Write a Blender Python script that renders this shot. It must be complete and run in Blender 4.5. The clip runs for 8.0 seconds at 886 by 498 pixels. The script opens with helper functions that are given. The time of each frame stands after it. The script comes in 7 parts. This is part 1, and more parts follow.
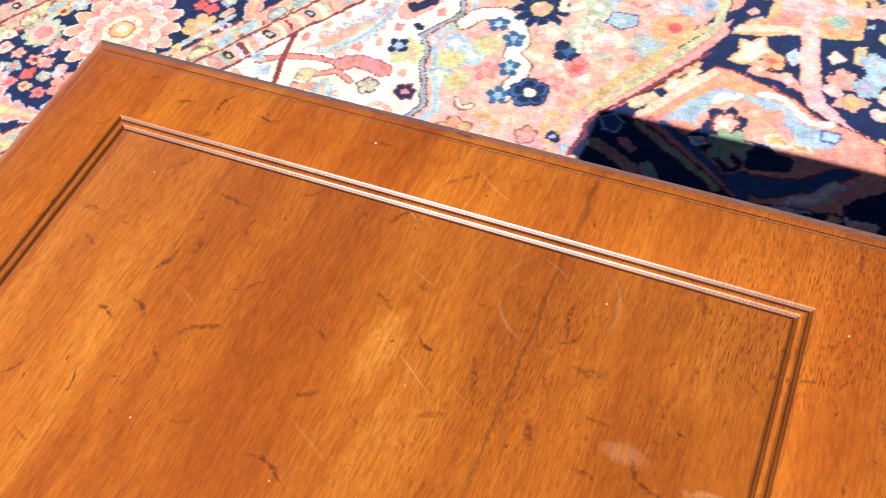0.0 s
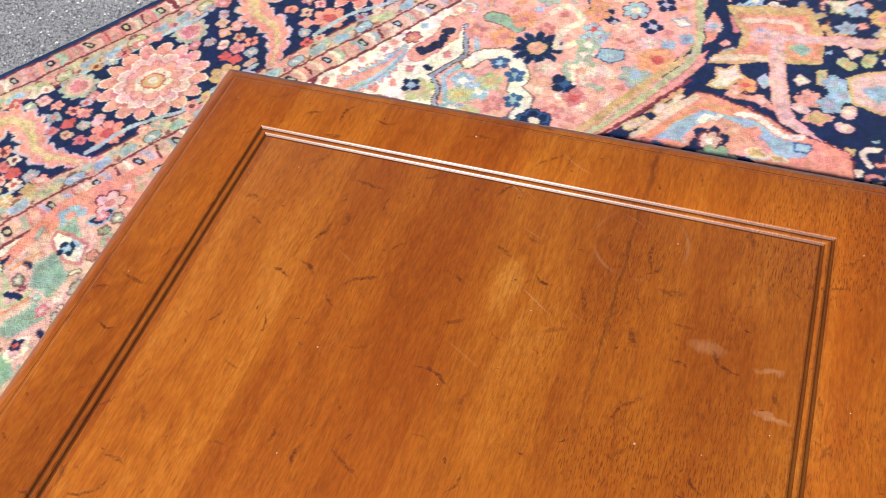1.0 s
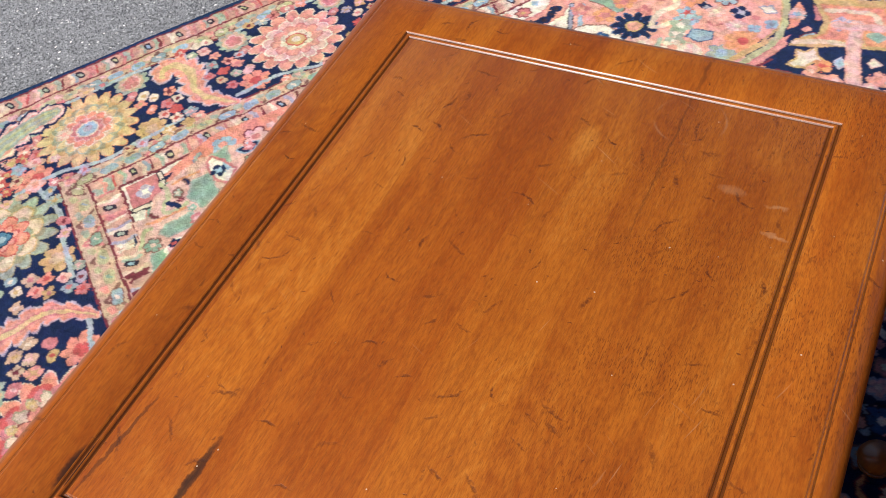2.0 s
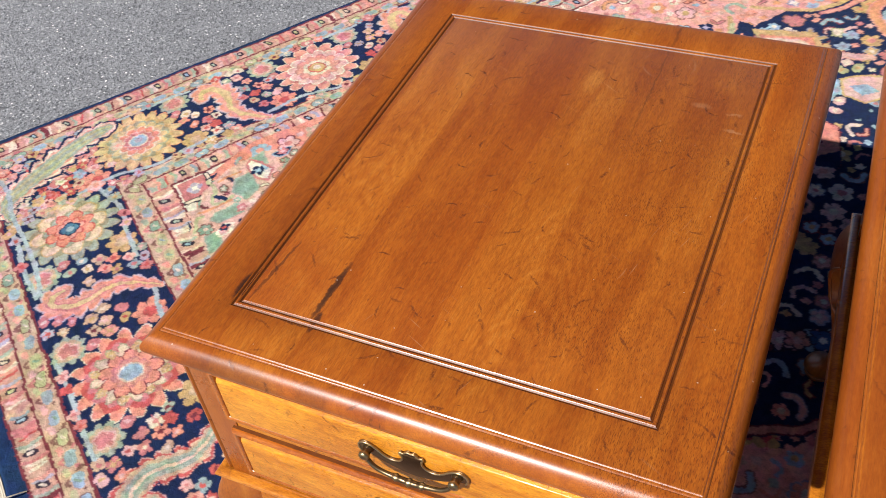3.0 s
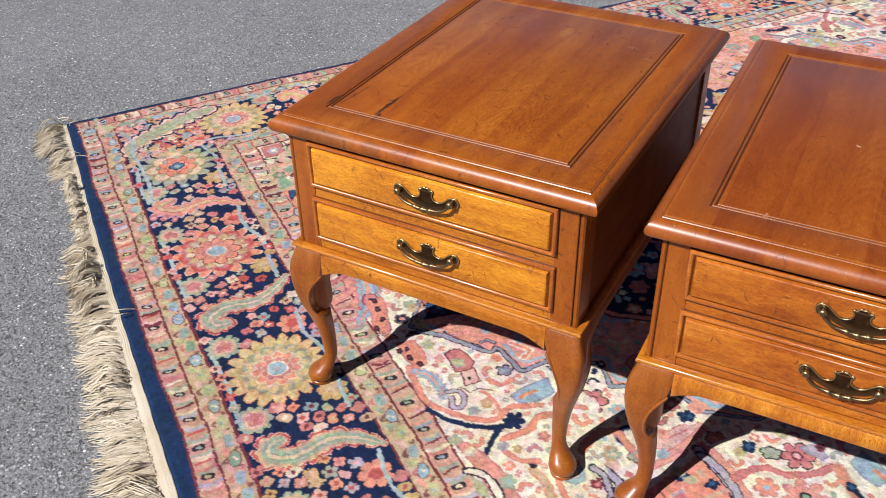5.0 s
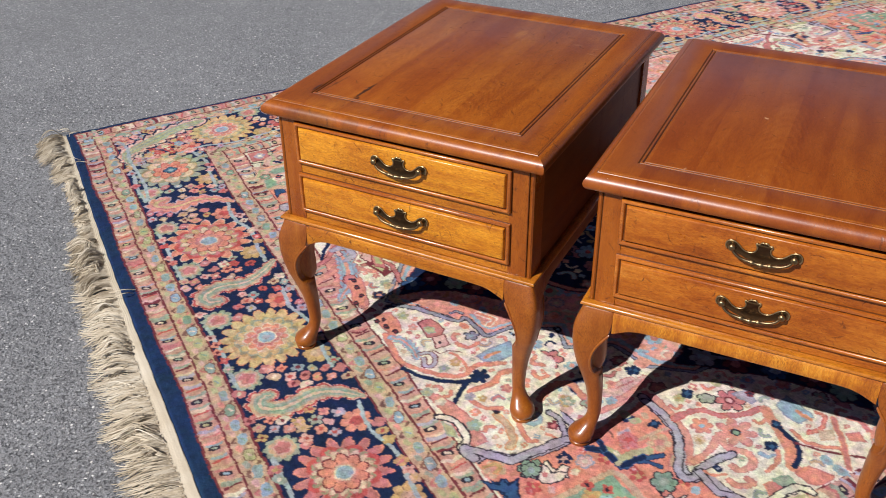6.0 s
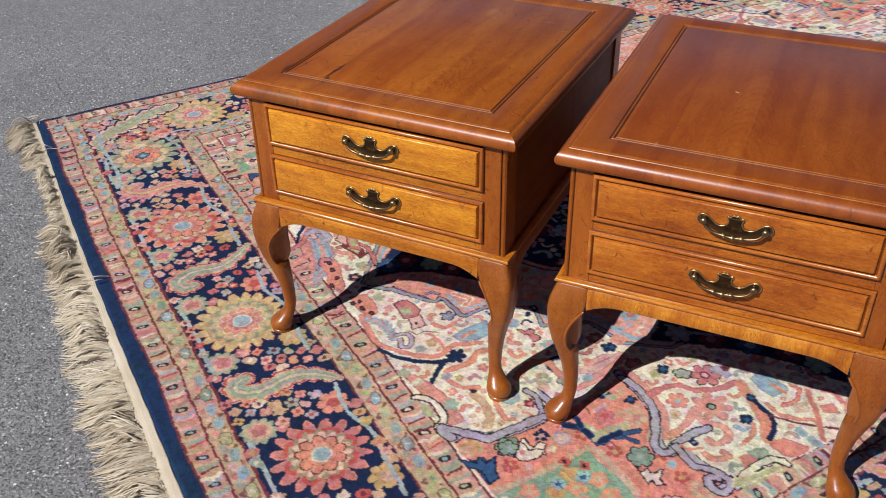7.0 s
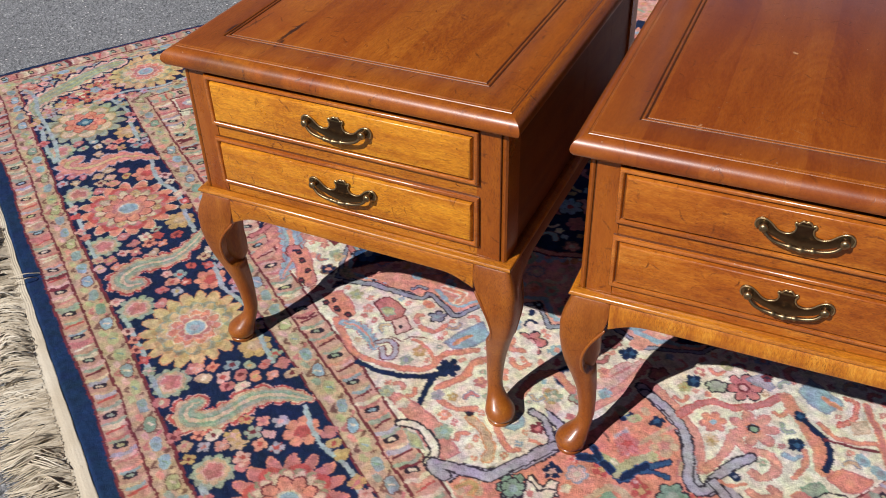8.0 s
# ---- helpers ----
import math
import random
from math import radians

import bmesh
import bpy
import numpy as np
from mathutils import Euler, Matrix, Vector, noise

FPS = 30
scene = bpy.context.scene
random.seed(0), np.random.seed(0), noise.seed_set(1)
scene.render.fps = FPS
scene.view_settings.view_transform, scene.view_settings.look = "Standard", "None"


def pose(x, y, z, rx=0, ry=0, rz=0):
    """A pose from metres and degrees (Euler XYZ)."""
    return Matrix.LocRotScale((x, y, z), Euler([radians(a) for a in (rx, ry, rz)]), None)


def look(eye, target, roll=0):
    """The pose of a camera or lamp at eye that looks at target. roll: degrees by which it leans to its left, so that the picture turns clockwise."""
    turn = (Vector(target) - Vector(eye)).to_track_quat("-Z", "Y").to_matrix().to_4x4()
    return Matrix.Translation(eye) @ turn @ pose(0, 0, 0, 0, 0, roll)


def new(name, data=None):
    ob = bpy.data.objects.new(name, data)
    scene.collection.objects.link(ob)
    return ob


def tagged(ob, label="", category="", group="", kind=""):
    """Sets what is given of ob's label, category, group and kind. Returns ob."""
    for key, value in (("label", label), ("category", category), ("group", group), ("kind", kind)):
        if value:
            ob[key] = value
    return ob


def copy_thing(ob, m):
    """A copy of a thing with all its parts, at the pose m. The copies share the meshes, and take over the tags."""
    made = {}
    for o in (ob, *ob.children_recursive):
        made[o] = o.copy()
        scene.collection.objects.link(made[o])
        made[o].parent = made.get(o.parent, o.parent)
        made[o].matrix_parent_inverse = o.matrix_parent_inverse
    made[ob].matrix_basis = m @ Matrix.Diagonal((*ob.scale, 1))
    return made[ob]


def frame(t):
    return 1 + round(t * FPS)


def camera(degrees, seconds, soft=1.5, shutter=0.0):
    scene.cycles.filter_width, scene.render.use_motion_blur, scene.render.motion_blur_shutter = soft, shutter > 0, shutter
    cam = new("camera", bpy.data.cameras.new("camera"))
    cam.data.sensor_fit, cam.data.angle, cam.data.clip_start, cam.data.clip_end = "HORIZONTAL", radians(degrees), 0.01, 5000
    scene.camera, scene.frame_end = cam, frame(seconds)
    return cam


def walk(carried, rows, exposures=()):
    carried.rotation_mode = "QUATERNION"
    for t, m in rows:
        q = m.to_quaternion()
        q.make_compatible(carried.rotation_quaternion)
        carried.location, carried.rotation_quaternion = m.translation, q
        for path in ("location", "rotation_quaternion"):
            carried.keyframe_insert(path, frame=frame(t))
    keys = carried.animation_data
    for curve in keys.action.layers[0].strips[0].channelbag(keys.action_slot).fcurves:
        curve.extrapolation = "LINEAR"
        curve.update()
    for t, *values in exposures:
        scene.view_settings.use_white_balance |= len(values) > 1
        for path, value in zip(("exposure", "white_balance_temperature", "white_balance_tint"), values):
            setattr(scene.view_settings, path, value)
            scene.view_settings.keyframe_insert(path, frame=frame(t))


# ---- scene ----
cam = camera(50.3, 8.0, soft=0.95)
EXPOSURES = [(0.0, 1.06), (1.0, 0.58), (1.5, 0.46), (2.0, 0.45), (3.5, 0.47), (4.5, 0.38), (5.2, 0.22), (6.5, 0.02), (7.0, -0.02), (8.0, -0.05)]
PATH = [
    (0, (0.373, 0.257, 0.965), (-0.218, 1.262, -0.66), -9.2),
    (0.5, (0.338, 0.197, 0.999), (-0.28, 1.254, -0.583), -8.3),
    (1, (0.337, 0.107, 1.048), (-0.197, 1.234, -0.515), -7.8),
    (1.5, (0.362, 0.022, 1.084), (-0.215, 1.159, -0.457), -9.8),
    (2, (0.426, -0.109, 1.128), (-0.297, 0.97, -0.393), -10.2),
    (2.2, (0.451, -0.156, 1.156), (-0.294, 0.915, -0.359), -10.8),
    (3.3, (0.495, -0.544, 1.231), (-0.13, 0.779, -0.132), -4.2),
    (3.5, (0.52, -0.591, 1.242), (-0.097, 0.753, -0.104), -1.5),
    (4, (0.648, -0.731, 1.239), (-0.027, 0.662, -0.027), -0.0),
    (4.5, (0.761, -0.892, 1.242), (-0.009, 0.498, 0.027), -1.3),
    (5, (0.81, -1.083, 1.228), (0.011, 0.342, 0.075), -1.0),
    (5.2, (0.831, -1.169, 1.235), (0.026, 0.271, 0.103), -1.3),
    (6.3, (0.958, -1.303, 1.23), (0.187, 0.201, 0.161), -0.4),
    (6.5, (0.956, -1.3, 1.226), (0.194, 0.205, 0.153), -0.4),
    (7, (0.954, -1.295, 1.221), (0.215, 0.202, 0.12), -0.9),
    (7.5, (0.927, -1.258, 1.215), (0.206, 0.239, 0.102), -1.2),
    (8, (0.822, -1.009, 1.131), (0.133, 0.422, -0.084), -1.6),
]
walk(cam, [(t, look(eye, target, roll)) for t, eye, target, roll in PATH], EXPOSURES)

# ---- daylight ----
SUN_TO = Vector((-0.378, -0.996, 1.0)).normalized()
world = bpy.data.worlds.new("sky")
scene.world = world
world.use_nodes = True
wt = world.node_tree
sky = wt.nodes.new("ShaderNodeTexSky")
sky.sky_type, sky.sun_disc = "NISHITA", False
sky.sun_elevation = math.asin(SUN_TO.z)
sky.air_density, sky.dust_density, sky.ozone_density = 0.25, 0.05, 1.0
sky.sun_rotation = math.atan2(SUN_TO.x, SUN_TO.y)
wt.links.new(sky.outputs["Color"], wt.nodes["Background"].inputs["Color"])
wt.nodes["Background"].inputs["Strength"].default_value = 0.07
sun = new("sun", bpy.data.lights.new("sun", "SUN"))
sun.data.energy, sun.data.angle, sun.data.color = 5.0, radians(0.55), (1.0, 0.97, 0.965)
sun.matrix_world = look(SUN_TO * 20, (0, 0, 0))


# ---- materials ----
class Net:
    """A small node-graph writer."""

    def __init__(self, name):
        self.mat = bpy.data.materials.new(name)
        self.mat.use_nodes = True
        self.t = self.mat.node_tree
        self.bsdf = self.t.nodes["Principled BSDF"]

    def put(self, socket, value):
        if hasattr(value, "links"):
            self.t.links.new(value, socket)
        else:
            socket.default_value = value

    def node(self, kind, out=0, props=None, **ins):
        n = self.t.nodes.new(kind)
        for k, v in (props or {}).items():
            setattr(n, k, v)
        for k, v in ins.items():
            self.put(n.inputs[int(k[1:])] if k[0] == "i" and k[1:].isdigit() else n.inputs[k], v)
        return n.outputs[out]

    def math(self, op, a, b=0.0, c=0.0, clamp=False):
        return self.node("ShaderNodeMath", 0, {"operation": op, "use_clamp": clamp}, i0=a, i1=b, i2=c)

    def vec(self, op, a, b=(0, 0, 0)):
        return self.node("ShaderNodeVectorMath", 0, {"operation": op}, i0=a, i1=b)

    def noise(self, v, scale, detail=3.0, rough=0.55, out="Fac"):
        return self.node("ShaderNodeTexNoise", out, None, Vector=v, Scale=scale, Detail=detail, Roughness=rough)

    def ramp(self, fac, stops, interp="LINEAR"):
        n = self.t.nodes.new("ShaderNodeValToRGB")
        n.color_ramp.interpolation = interp
        e = n.color_ramp.elements
        while len(e) < len(stops):
            e.new(0.5)
        for k, (p, c) in enumerate(stops):
            e[k].position = p
            e[k].color = (*c, 1) if hasattr(c, "__len__") else (c, c, c, 1)
        self.put(n.inputs[0], fac)
        return n.outputs[0]

    def mix(self, fac, a, b, blend="MIX"):
        n = self.t.nodes.new("ShaderNodeMix")
        n.data_type, n.blend_type = "RGBA", blend
        self.put(n.inputs[0], fac)
        self.put(n.inputs[6], (*a, 1) if isinstance(a, tuple) else a)
        self.put(n.inputs[7], (*b, 1) if isinstance(b, tuple) else b)
        return n.outputs[2]

    def xyz(self, v):
        n = self.t.nodes.new("ShaderNodeSeparateXYZ")
        self.put(n.inputs[0], v)
        return n.outputs

    def join(self, x, y, z):
        return self.node("ShaderNodeCombineXYZ", 0, None, i0=x, i1=y, i2=z)

    def bump(self, height, strength, distance):
        n = self.t.nodes.new("ShaderNodeBump")
        n.inputs["Strength"].default_value, n.inputs["Distance"].default_value = strength, distance
        self.put(n.inputs["Height"], height)
        self.put(self.bsdf.inputs["Normal"], n.outputs[0])
        return n.outputs[0]

    def done(self, **ins):
        for k, v in ins.items():
            self.put(self.bsdf.inputs[k.replace("_", " ")], v)
        return self.mat


def wood(name, axis, tone=1.0, staves=None, stains=(), pale=(), dents=1.0, gloss=0.3, gold=1.0, nicks=1.0, coat=0.3, coat_rough=0.2, figure=(), glow=(), contrast=1.0, streak=1.0, tints=None, flush=()):
    """Varnished cherry. axis: the grain's direction; staves: (x, tone) where one glued board ends and the next begins."""
    n = Net(name)
    tc = n.t.nodes.new("ShaderNodeTexCoord")
    obj = tc.outputs["Object"]
    info = n.t.nodes.new("ShaderNodeObjectInfo")
    seed = n.math("MULTIPLY", info.outputs["Random"], 7.0)
    x, y, z = n.xyz(obj)
    along = {"x": x, "y": y, "z": z}[axis]
    others = [o for k, o in zip("xyz", (x, y, z)) if k != axis]
    g = n.join(n.math("MULTIPLY", along, 0.07), others[0], others[1])
    g = n.vec("ADD", g, n.join(seed, seed, 0.0))
    wob = n.noise(n.vec("MULTIPLY", obj, (3.0, 3.0, 3.0)), 2.2, 2)
    bands = n.noise(n.vec("ADD", g, n.join(n.math("MULTIPLY", wob, 0.03), n.math("MULTIPLY", wob, 0.06), 0.0)), 46, 5, 0.62)
    fine = n.noise(n.vec("ADD", n.join(n.math("MULTIPLY", along, 0.13), others[0], others[1]), n.join(seed, seed, 0.0)), 760, 3, 0.7)
    fleck = n.noise(n.join(n.math("MULTIPLY", along, 0.35), others[0], others[1]), 330, 3, 0.65)
    gp = n.join(n.math("MULTIPLY", along, 0.18), others[0], others[1])
    pores = n.math("MULTIPLY", n.ramp(n.noise(gp, 1100, 1, 0.5), [(0.0, 0.0), (0.54, 0.0), (0.66, 1.0), (1.0, 1.0)]), n.ramp(n.noise(obj, 9, 2), [(0.40, 0.10), (0.58, 1.0)]))
    cloud = n.noise(n.vec("ADD", obj, n.join(seed, 0.0, seed)), 9, 3, 0.5)
    curl = n.noise(n.vec("MULTIPLY", obj, (26.0, 9.0, 26.0) if axis == "y" else (9.0, 26.0, 26.0)), 1.0, 2)
    value = n.math("ADD", n.math("MULTIPLY", bands, 0.54), n.math("MULTIPLY_ADD", cloud, 0.26, 0.10))
    value = n.math("ADD", value, n.math("MULTIPLY", n.math("SUBTRACT", curl, 0.5), 0.18))
    value = n.math("ADD", value, n.math("MULTIPLY", n.math("SUBTRACT", fleck, 0.5), 0.34))
    value = n.math("MULTIPLY_ADD", value, contrast, 0.5 - 0.5 * contrast)
    if staves:
        pores = n.math("MULTIPLY", pores, n.ramp(n.math("MULTIPLY_ADD", x, 1 / 0.56, 0.5), [(0.55, 0.35), (0.68, 1.15)]))
        edge = n.math("ADD", x, n.math("MULTIPLY", n.math("SUBTRACT", n.noise(n.join(0.0, y, 0.0), 5, 1), 0.5), 0.004))
        pos = n.math("MULTIPLY_ADD", edge, 1 / 0.56, 0.5)
        board = n.ramp(pos, [((sx + 0.28) / 0.56, t) for sx, t in staves], "CONSTANT")
        value = n.math("ADD", value, n.math("MULTIPLY", n.math("SUBTRACT", board, 0.5), 0.42))
    for fx, fy, spread, run, way in figure:     # cathedral figure: nested arches along the grain
        dx, dy = n.math("ADD", n.math("SUBTRACT", x, fx), n.math("MULTIPLY", n.math("SUBTRACT", n.noise(obj, 22, 2), 0.5), 0.016)), n.math("MULTIPLY", n.math("SUBTRACT", y, fy), way)
        arch = n.math("ADD", dy, n.math("MULTIPLY", n.math("MULTIPLY", dx, dx), 60.0))
        rings = n.math("SINE", n.math("ADD", n.math("MULTIPLY", arch, 210.0), n.math("MULTIPLY", n.noise(obj, 30, 3), 11.0)))
        fade = n.math("ADD", n.math("POWER", n.math("DIVIDE", n.math("ABSOLUTE", dx), spread), 2.0), n.math("POWER", n.math("DIVIDE", n.math("ABSOLUTE", dy), run), 2.0))
        value = n.math("ADD", value, n.math("MULTIPLY", n.math("MULTIPLY", rings, 0.034), n.ramp(fade, [(0.0, 1.0), (0.5, 0.8), (1.0, 0.0)])))
    for gx, gy, wide, long, lift in glow:       # paler heart of a board
        gd = n.math("ADD", n.math("POWER", n.math("DIVIDE", n.math("ABSOLUTE", n.math("SUBTRACT", x, gx)), wide), 2.0), n.math("POWER", n.math("DIVIDE", n.math("ABSOLUTE", n.math("SUBTRACT", y, gy)), long), 2.0))
        value = n.math("ADD", value, n.math("MULTIPLY", n.ramp(gd, [(0.0, 1.0), (1.0, 0.0)]), n.math("MULTIPLY", n.noise(obj, 60, 3), lift)))
    col = n.ramp(value, [(0.20, (0.20 * tone, 0.038 * tone * gold, 0.004 * tone)), (0.40, (0.36 * tone, 0.086 * tone * gold, 0.008 * tone)),
                         (0.58, (0.50 * tone, 0.145 * tone * gold, 0.013 * tone)), (0.8, (0.66 * tone, 0.245 * tone * gold, 0.032 * tone))])
    if tints:                                   # each board's own hue
        col = n.mix(1.0, col, n.ramp(pos, [((sx + 0.28) / 0.56, c) for sx, c in tints], "CONSTANT"), "MULTIPLY")
    for fx, fy, wide, long, shade in flush:     # redder heartwood
        fd = n.math("ADD", n.math("POWER", n.math("DIVIDE", n.math("ABSOLUTE", n.math("SUBTRACT", x, fx)), wide), 2.0), n.math("POWER", n.math("DIVIDE", n.math("ABSOLUTE", n.math("SUBTRACT", y, fy)), long), 2.0))
        col = n.mix(n.math("MULTIPLY", n.ramp(fd, [(0.0, 1.0), (0.5, 0.7), (1.0, 0.0)]), n.math("MULTIPLY", n.noise(obj, 30, 3), 2.0 * shade), clamp=True), col, (0.26, 0.050, 0.006))
    col = n.mix(n.math("MULTIPLY", n.math("SUBTRACT", fine, 0.42), 2.0 * streak, clamp=True), col, (0.13, 0.032, 0.006))
    col = n.mix(n.math("MULTIPLY", pores, 0.52), col, (0.09, 0.02, 0.005))
    # distressing: short curved dents rubbed with dark glaze
    flat = {"x": n.join(x, z, 0.0), "y": n.join(x, y, 0.0), "z": n.join(n.math("ADD", x, y), z, 0.0)}[axis]
    marks = None
    for scale, length, width, cut, shift in ((16.0, 0.22, 0.027, 0.42, 0.0), (17.0, 0.15, 0.036, 0.50, 0.31), (27.0, 0.22, 0.036, 0.52, 3.7), (60.0, 0.14, 0.05, 0.84, 8.1)):
        v = n.t.nodes.new("ShaderNodeTexVoronoi")
        v.voronoi_dimensions = "2D"
        p = n.vec("ADD", n.vec("ADD", flat, n.join(seed, shift, 0.0)), n.vec("MULTIPLY", n.vec("SUBTRACT", n.noise(obj, 60, 1, 0.5, "Color"), (0.5, 0.5, 0.5)), (0.006, 0.006, 0.0)))
        p = n.vec("ADD", p, n.vec("MULTIPLY", n.vec("SUBTRACT", n.noise(obj, 260, 2, 0.6, "Color"), (0.5, 0.5, 0.5)), (0.0035, 0.0035, 0.0)))
        n.put(v.inputs["Vector"], p)
        v.inputs["Scale"].default_value = scale
        d = n.vec("MULTIPLY", n.vec("SUBTRACT", p, v.outputs["Position"]), (scale, scale, 0.0))
        cr, cg, cb = n.xyz(v.outputs["Color"])
        rot = n.node("ShaderNodeVectorRotate", 0, {"rotation_type": "Z_AXIS"}, Vector=d, Angle=n.math("MULTIPLY", cr, 6.28))
        dx, dy, _ = n.xyz(rot)
        arc = n.math("SUBTRACT", dy, n.math("MULTIPLY", n.math("MULTIPLY", dx, dx), n.math("MULTIPLY_ADD", cb, 4.0, -2.0)))
        e = n.math("ADD", n.math("POWER", n.math("DIVIDE", n.math("ABSOLUTE", dx), length), 2.0), n.math("POWER", n.math("DIVIDE", n.math("ABSOLUTE", arc), width), 2.0))
        m = n.math("MULTIPLY", n.ramp(e, [(0.0, 1.0), (0.35, 0.75), (1.0, 0.0)]), n.math("GREATER_THAN", cg, cut / nicks))
        m = n.math("MULTIPLY", n.math("MULTIPLY", m, n.math("MULTIPLY_ADD", cb, 0.6, 0.4)), n.ramp(n.noise(obj, 300, 2), [(0.36, 0.15), (0.56, 1.0)]))
        marks = m if marks is None else n.math("MAXIMUM", marks, m)
    col = n.mix(n.math("MULTIPLY", marks, 0.9 * dents, clamp=True), col, (0.085, 0.020, 0.005))
    blotch = None
    for sx, sy, ang, ln, wd, shade in stains:
        d = n.node("ShaderNodeVectorRotate", 0, {"rotation_type": "Z_AXIS"}, Vector=n.vec("SUBTRACT", n.join(x, y, 0.0), (sx, sy, 0.0)), Angle=radians(-ang))
        dx, dy, _ = n.xyz(n.vec("ADD", d, n.vec("MULTIPLY", n.vec("SUBTRACT", n.noise(obj, 110, 3, 0.6, "Color"), (0.5, 0.5, 0.5)), (0.012, 0.007, 0.0))))
        e = n.math("ADD", n.math("POWER", n.math("DIVIDE", n.math("ABSOLUTE", dx), ln), 2.0), n.math("POWER", n.math("DIVIDE", n.math("ABSOLUTE", dy), wd), 2.0))
        m = n.math("MULTIPLY", n.ramp(e, [(0.0, 1.0), (0.5, 0.8), (1.0, 0.0)]), shade)
        blotch = m if blotch is None else n.math("MAXIMUM", blotch, m)
    if stains:
        col = n.mix(blotch, col, (0.020, 0.010, 0.007))
    haze = None
    for sx, sy, ln, wd, shade in pale:
        dx, dy, _ = n.xyz(n.vec("ADD", n.vec("SUBTRACT", n.join(x, y, 0.0), (sx, sy, 0.0)), n.vec("MULTIPLY", n.vec("SUBTRACT", n.noise(obj, 70, 3, 0.6, "Color"), (0.5, 0.5, 0.5)), (0.02, 0.016, 0.0))))
        e = n.math("ADD", n.math("POWER", n.math("DIVIDE", n.math("ABSOLUTE", dx), ln), 2.0), n.math("POWER", n.math("DIVIDE", n.math("ABSOLUTE", dy), wd), 2.0))
        m = n.math("MULTIPLY", n.ramp(e, [(0.0, 1.0), (0.4, 0.6), (1.0, 0.0)]), shade)
        haze = m if haze is None else n.math("MAXIMUM", haze, m)
    if pale:
        col = n.mix(haze, col, (0.70, 0.40, 0.20))
    if figure:
        # tiny pale chips and faint scratches in the varnish
        v = n.t.nodes.new("ShaderNodeTexVoronoi")
        v.voronoi_dimensions = "2D"
        n.put(v.inputs["Vector"], n.join(x, y, 0.0))
        v.inputs["Scale"].default_value = 26
        cr, cg, cb = n.xyz(v.outputs["Color"])
        chip = n.math("MULTIPLY", n.math("LESS_THAN", v.outputs["Distance"], n.math("MULTIPLY_ADD", cb, 0.013, 0.008)), n.math("GREATER_THAN", cr, 0.80))
        col = n.mix(n.math("MULTIPLY", chip, 0.55), col, (0.72, 0.52, 0.36))
        for turn, cut in ((0.5, 0.66), (1.9, 0.70)):
            q = n.node("ShaderNodeVectorRotate", 0, {"rotation_type": "Z_AXIS"}, Vector=n.vec("ADD", n.join(x, y, 0.0), n.vec("MULTIPLY", n.noise(obj, 12, 1, 0.5, "Color"), (0.02, 0.02, 0.0))), Angle=turn)
            hair = n.ramp(n.noise(n.vec("MULTIPLY", q, (14.0, 260.0, 1.0)), 1.0, 1, 0.4), [(0.0, 0.0), (0.72, 0.0), (0.76, 1.0), (1.0, 1.0)])
            hair = n.math("MULTIPLY", hair, n.ramp(n.noise(n.vec("ADD", obj, (turn, 0.0, 0.0)), 7, 2), [(0.52, 0.0), (cut, 1.0)]))
            col = n.mix(n.math("MULTIPLY", hair, 0.18), col, (0.70, 0.42, 0.22))
        ring = n.math("SUBTRACT", n.node("ShaderNodeVectorMath", 1, {"operation": "LENGTH"}, i0=n.vec("SUBTRACT", n.join(x, y, 0.0), (0.089, 0.232, 0.0))), 0.030)
        ring = n.math("MULTIPLY", n.ramp(n.math("DIVIDE", n.math("ABSOLUTE", ring), 0.0016), [(0.0, 1.0), (1.0, 0.0)]), n.ramp(n.noise(obj, 26, 1), [(0.45, 0.0), (0.6, 1.0)]))
        col = n.mix(n.math("MULTIPLY", ring, 0.14), col, (0.72, 0.50, 0.30))
    # hairline wear
    sc = n.noise(n.vec("MULTIPLY", obj, (1.0, 1.0, 1.0)), 14, 5, 0.7)
    rough = n.math("MULTIPLY_ADD", sc, 0.22, gloss - 0.11)
    rough = n.math("MULTIPLY_ADD", marks, 0.1, rough)
    h = n.math("SUBTRACT", n.math("MULTIPLY", fine, 0.35), n.math("ADD", n.math("MULTIPLY", marks, 0.7), n.math("MULTIPLY", pores, 0.25)))
    n.bump(h, 0.35, 0.0006)
    return n.done(Base_Color=col, Roughness=rough, Coat_Weight=coat, Coat_Roughness=coat_rough, Specular_IOR_Level=0.33)


def brass(name, dull, bright):
    n = Net(name)
    obj = n.t.nodes.new("ShaderNodeTexCoord").outputs["Object"]
    a = n.noise(obj, 260, 4, 0.6)
    geo = n.t.nodes.new("ShaderNodeNewGeometry")
    worn = n.ramp(geo.outputs["Pointiness"], [(0.0, 0.0), (0.53, 0.0), (0.64, 1.0), (1.0, 1.0)])
    col = n.mix(a, dull, bright)
    col = n.mix(n.math("MULTIPLY", worn, 0.85), col, (0.62, 0.48, 0.24))
    n.bump(a, 0.25, 0.0004)
    return n.done(Base_Color=col, Metallic=0.95, Roughness=n.math("MULTIPLY_ADD", a, 0.25, 0.22))


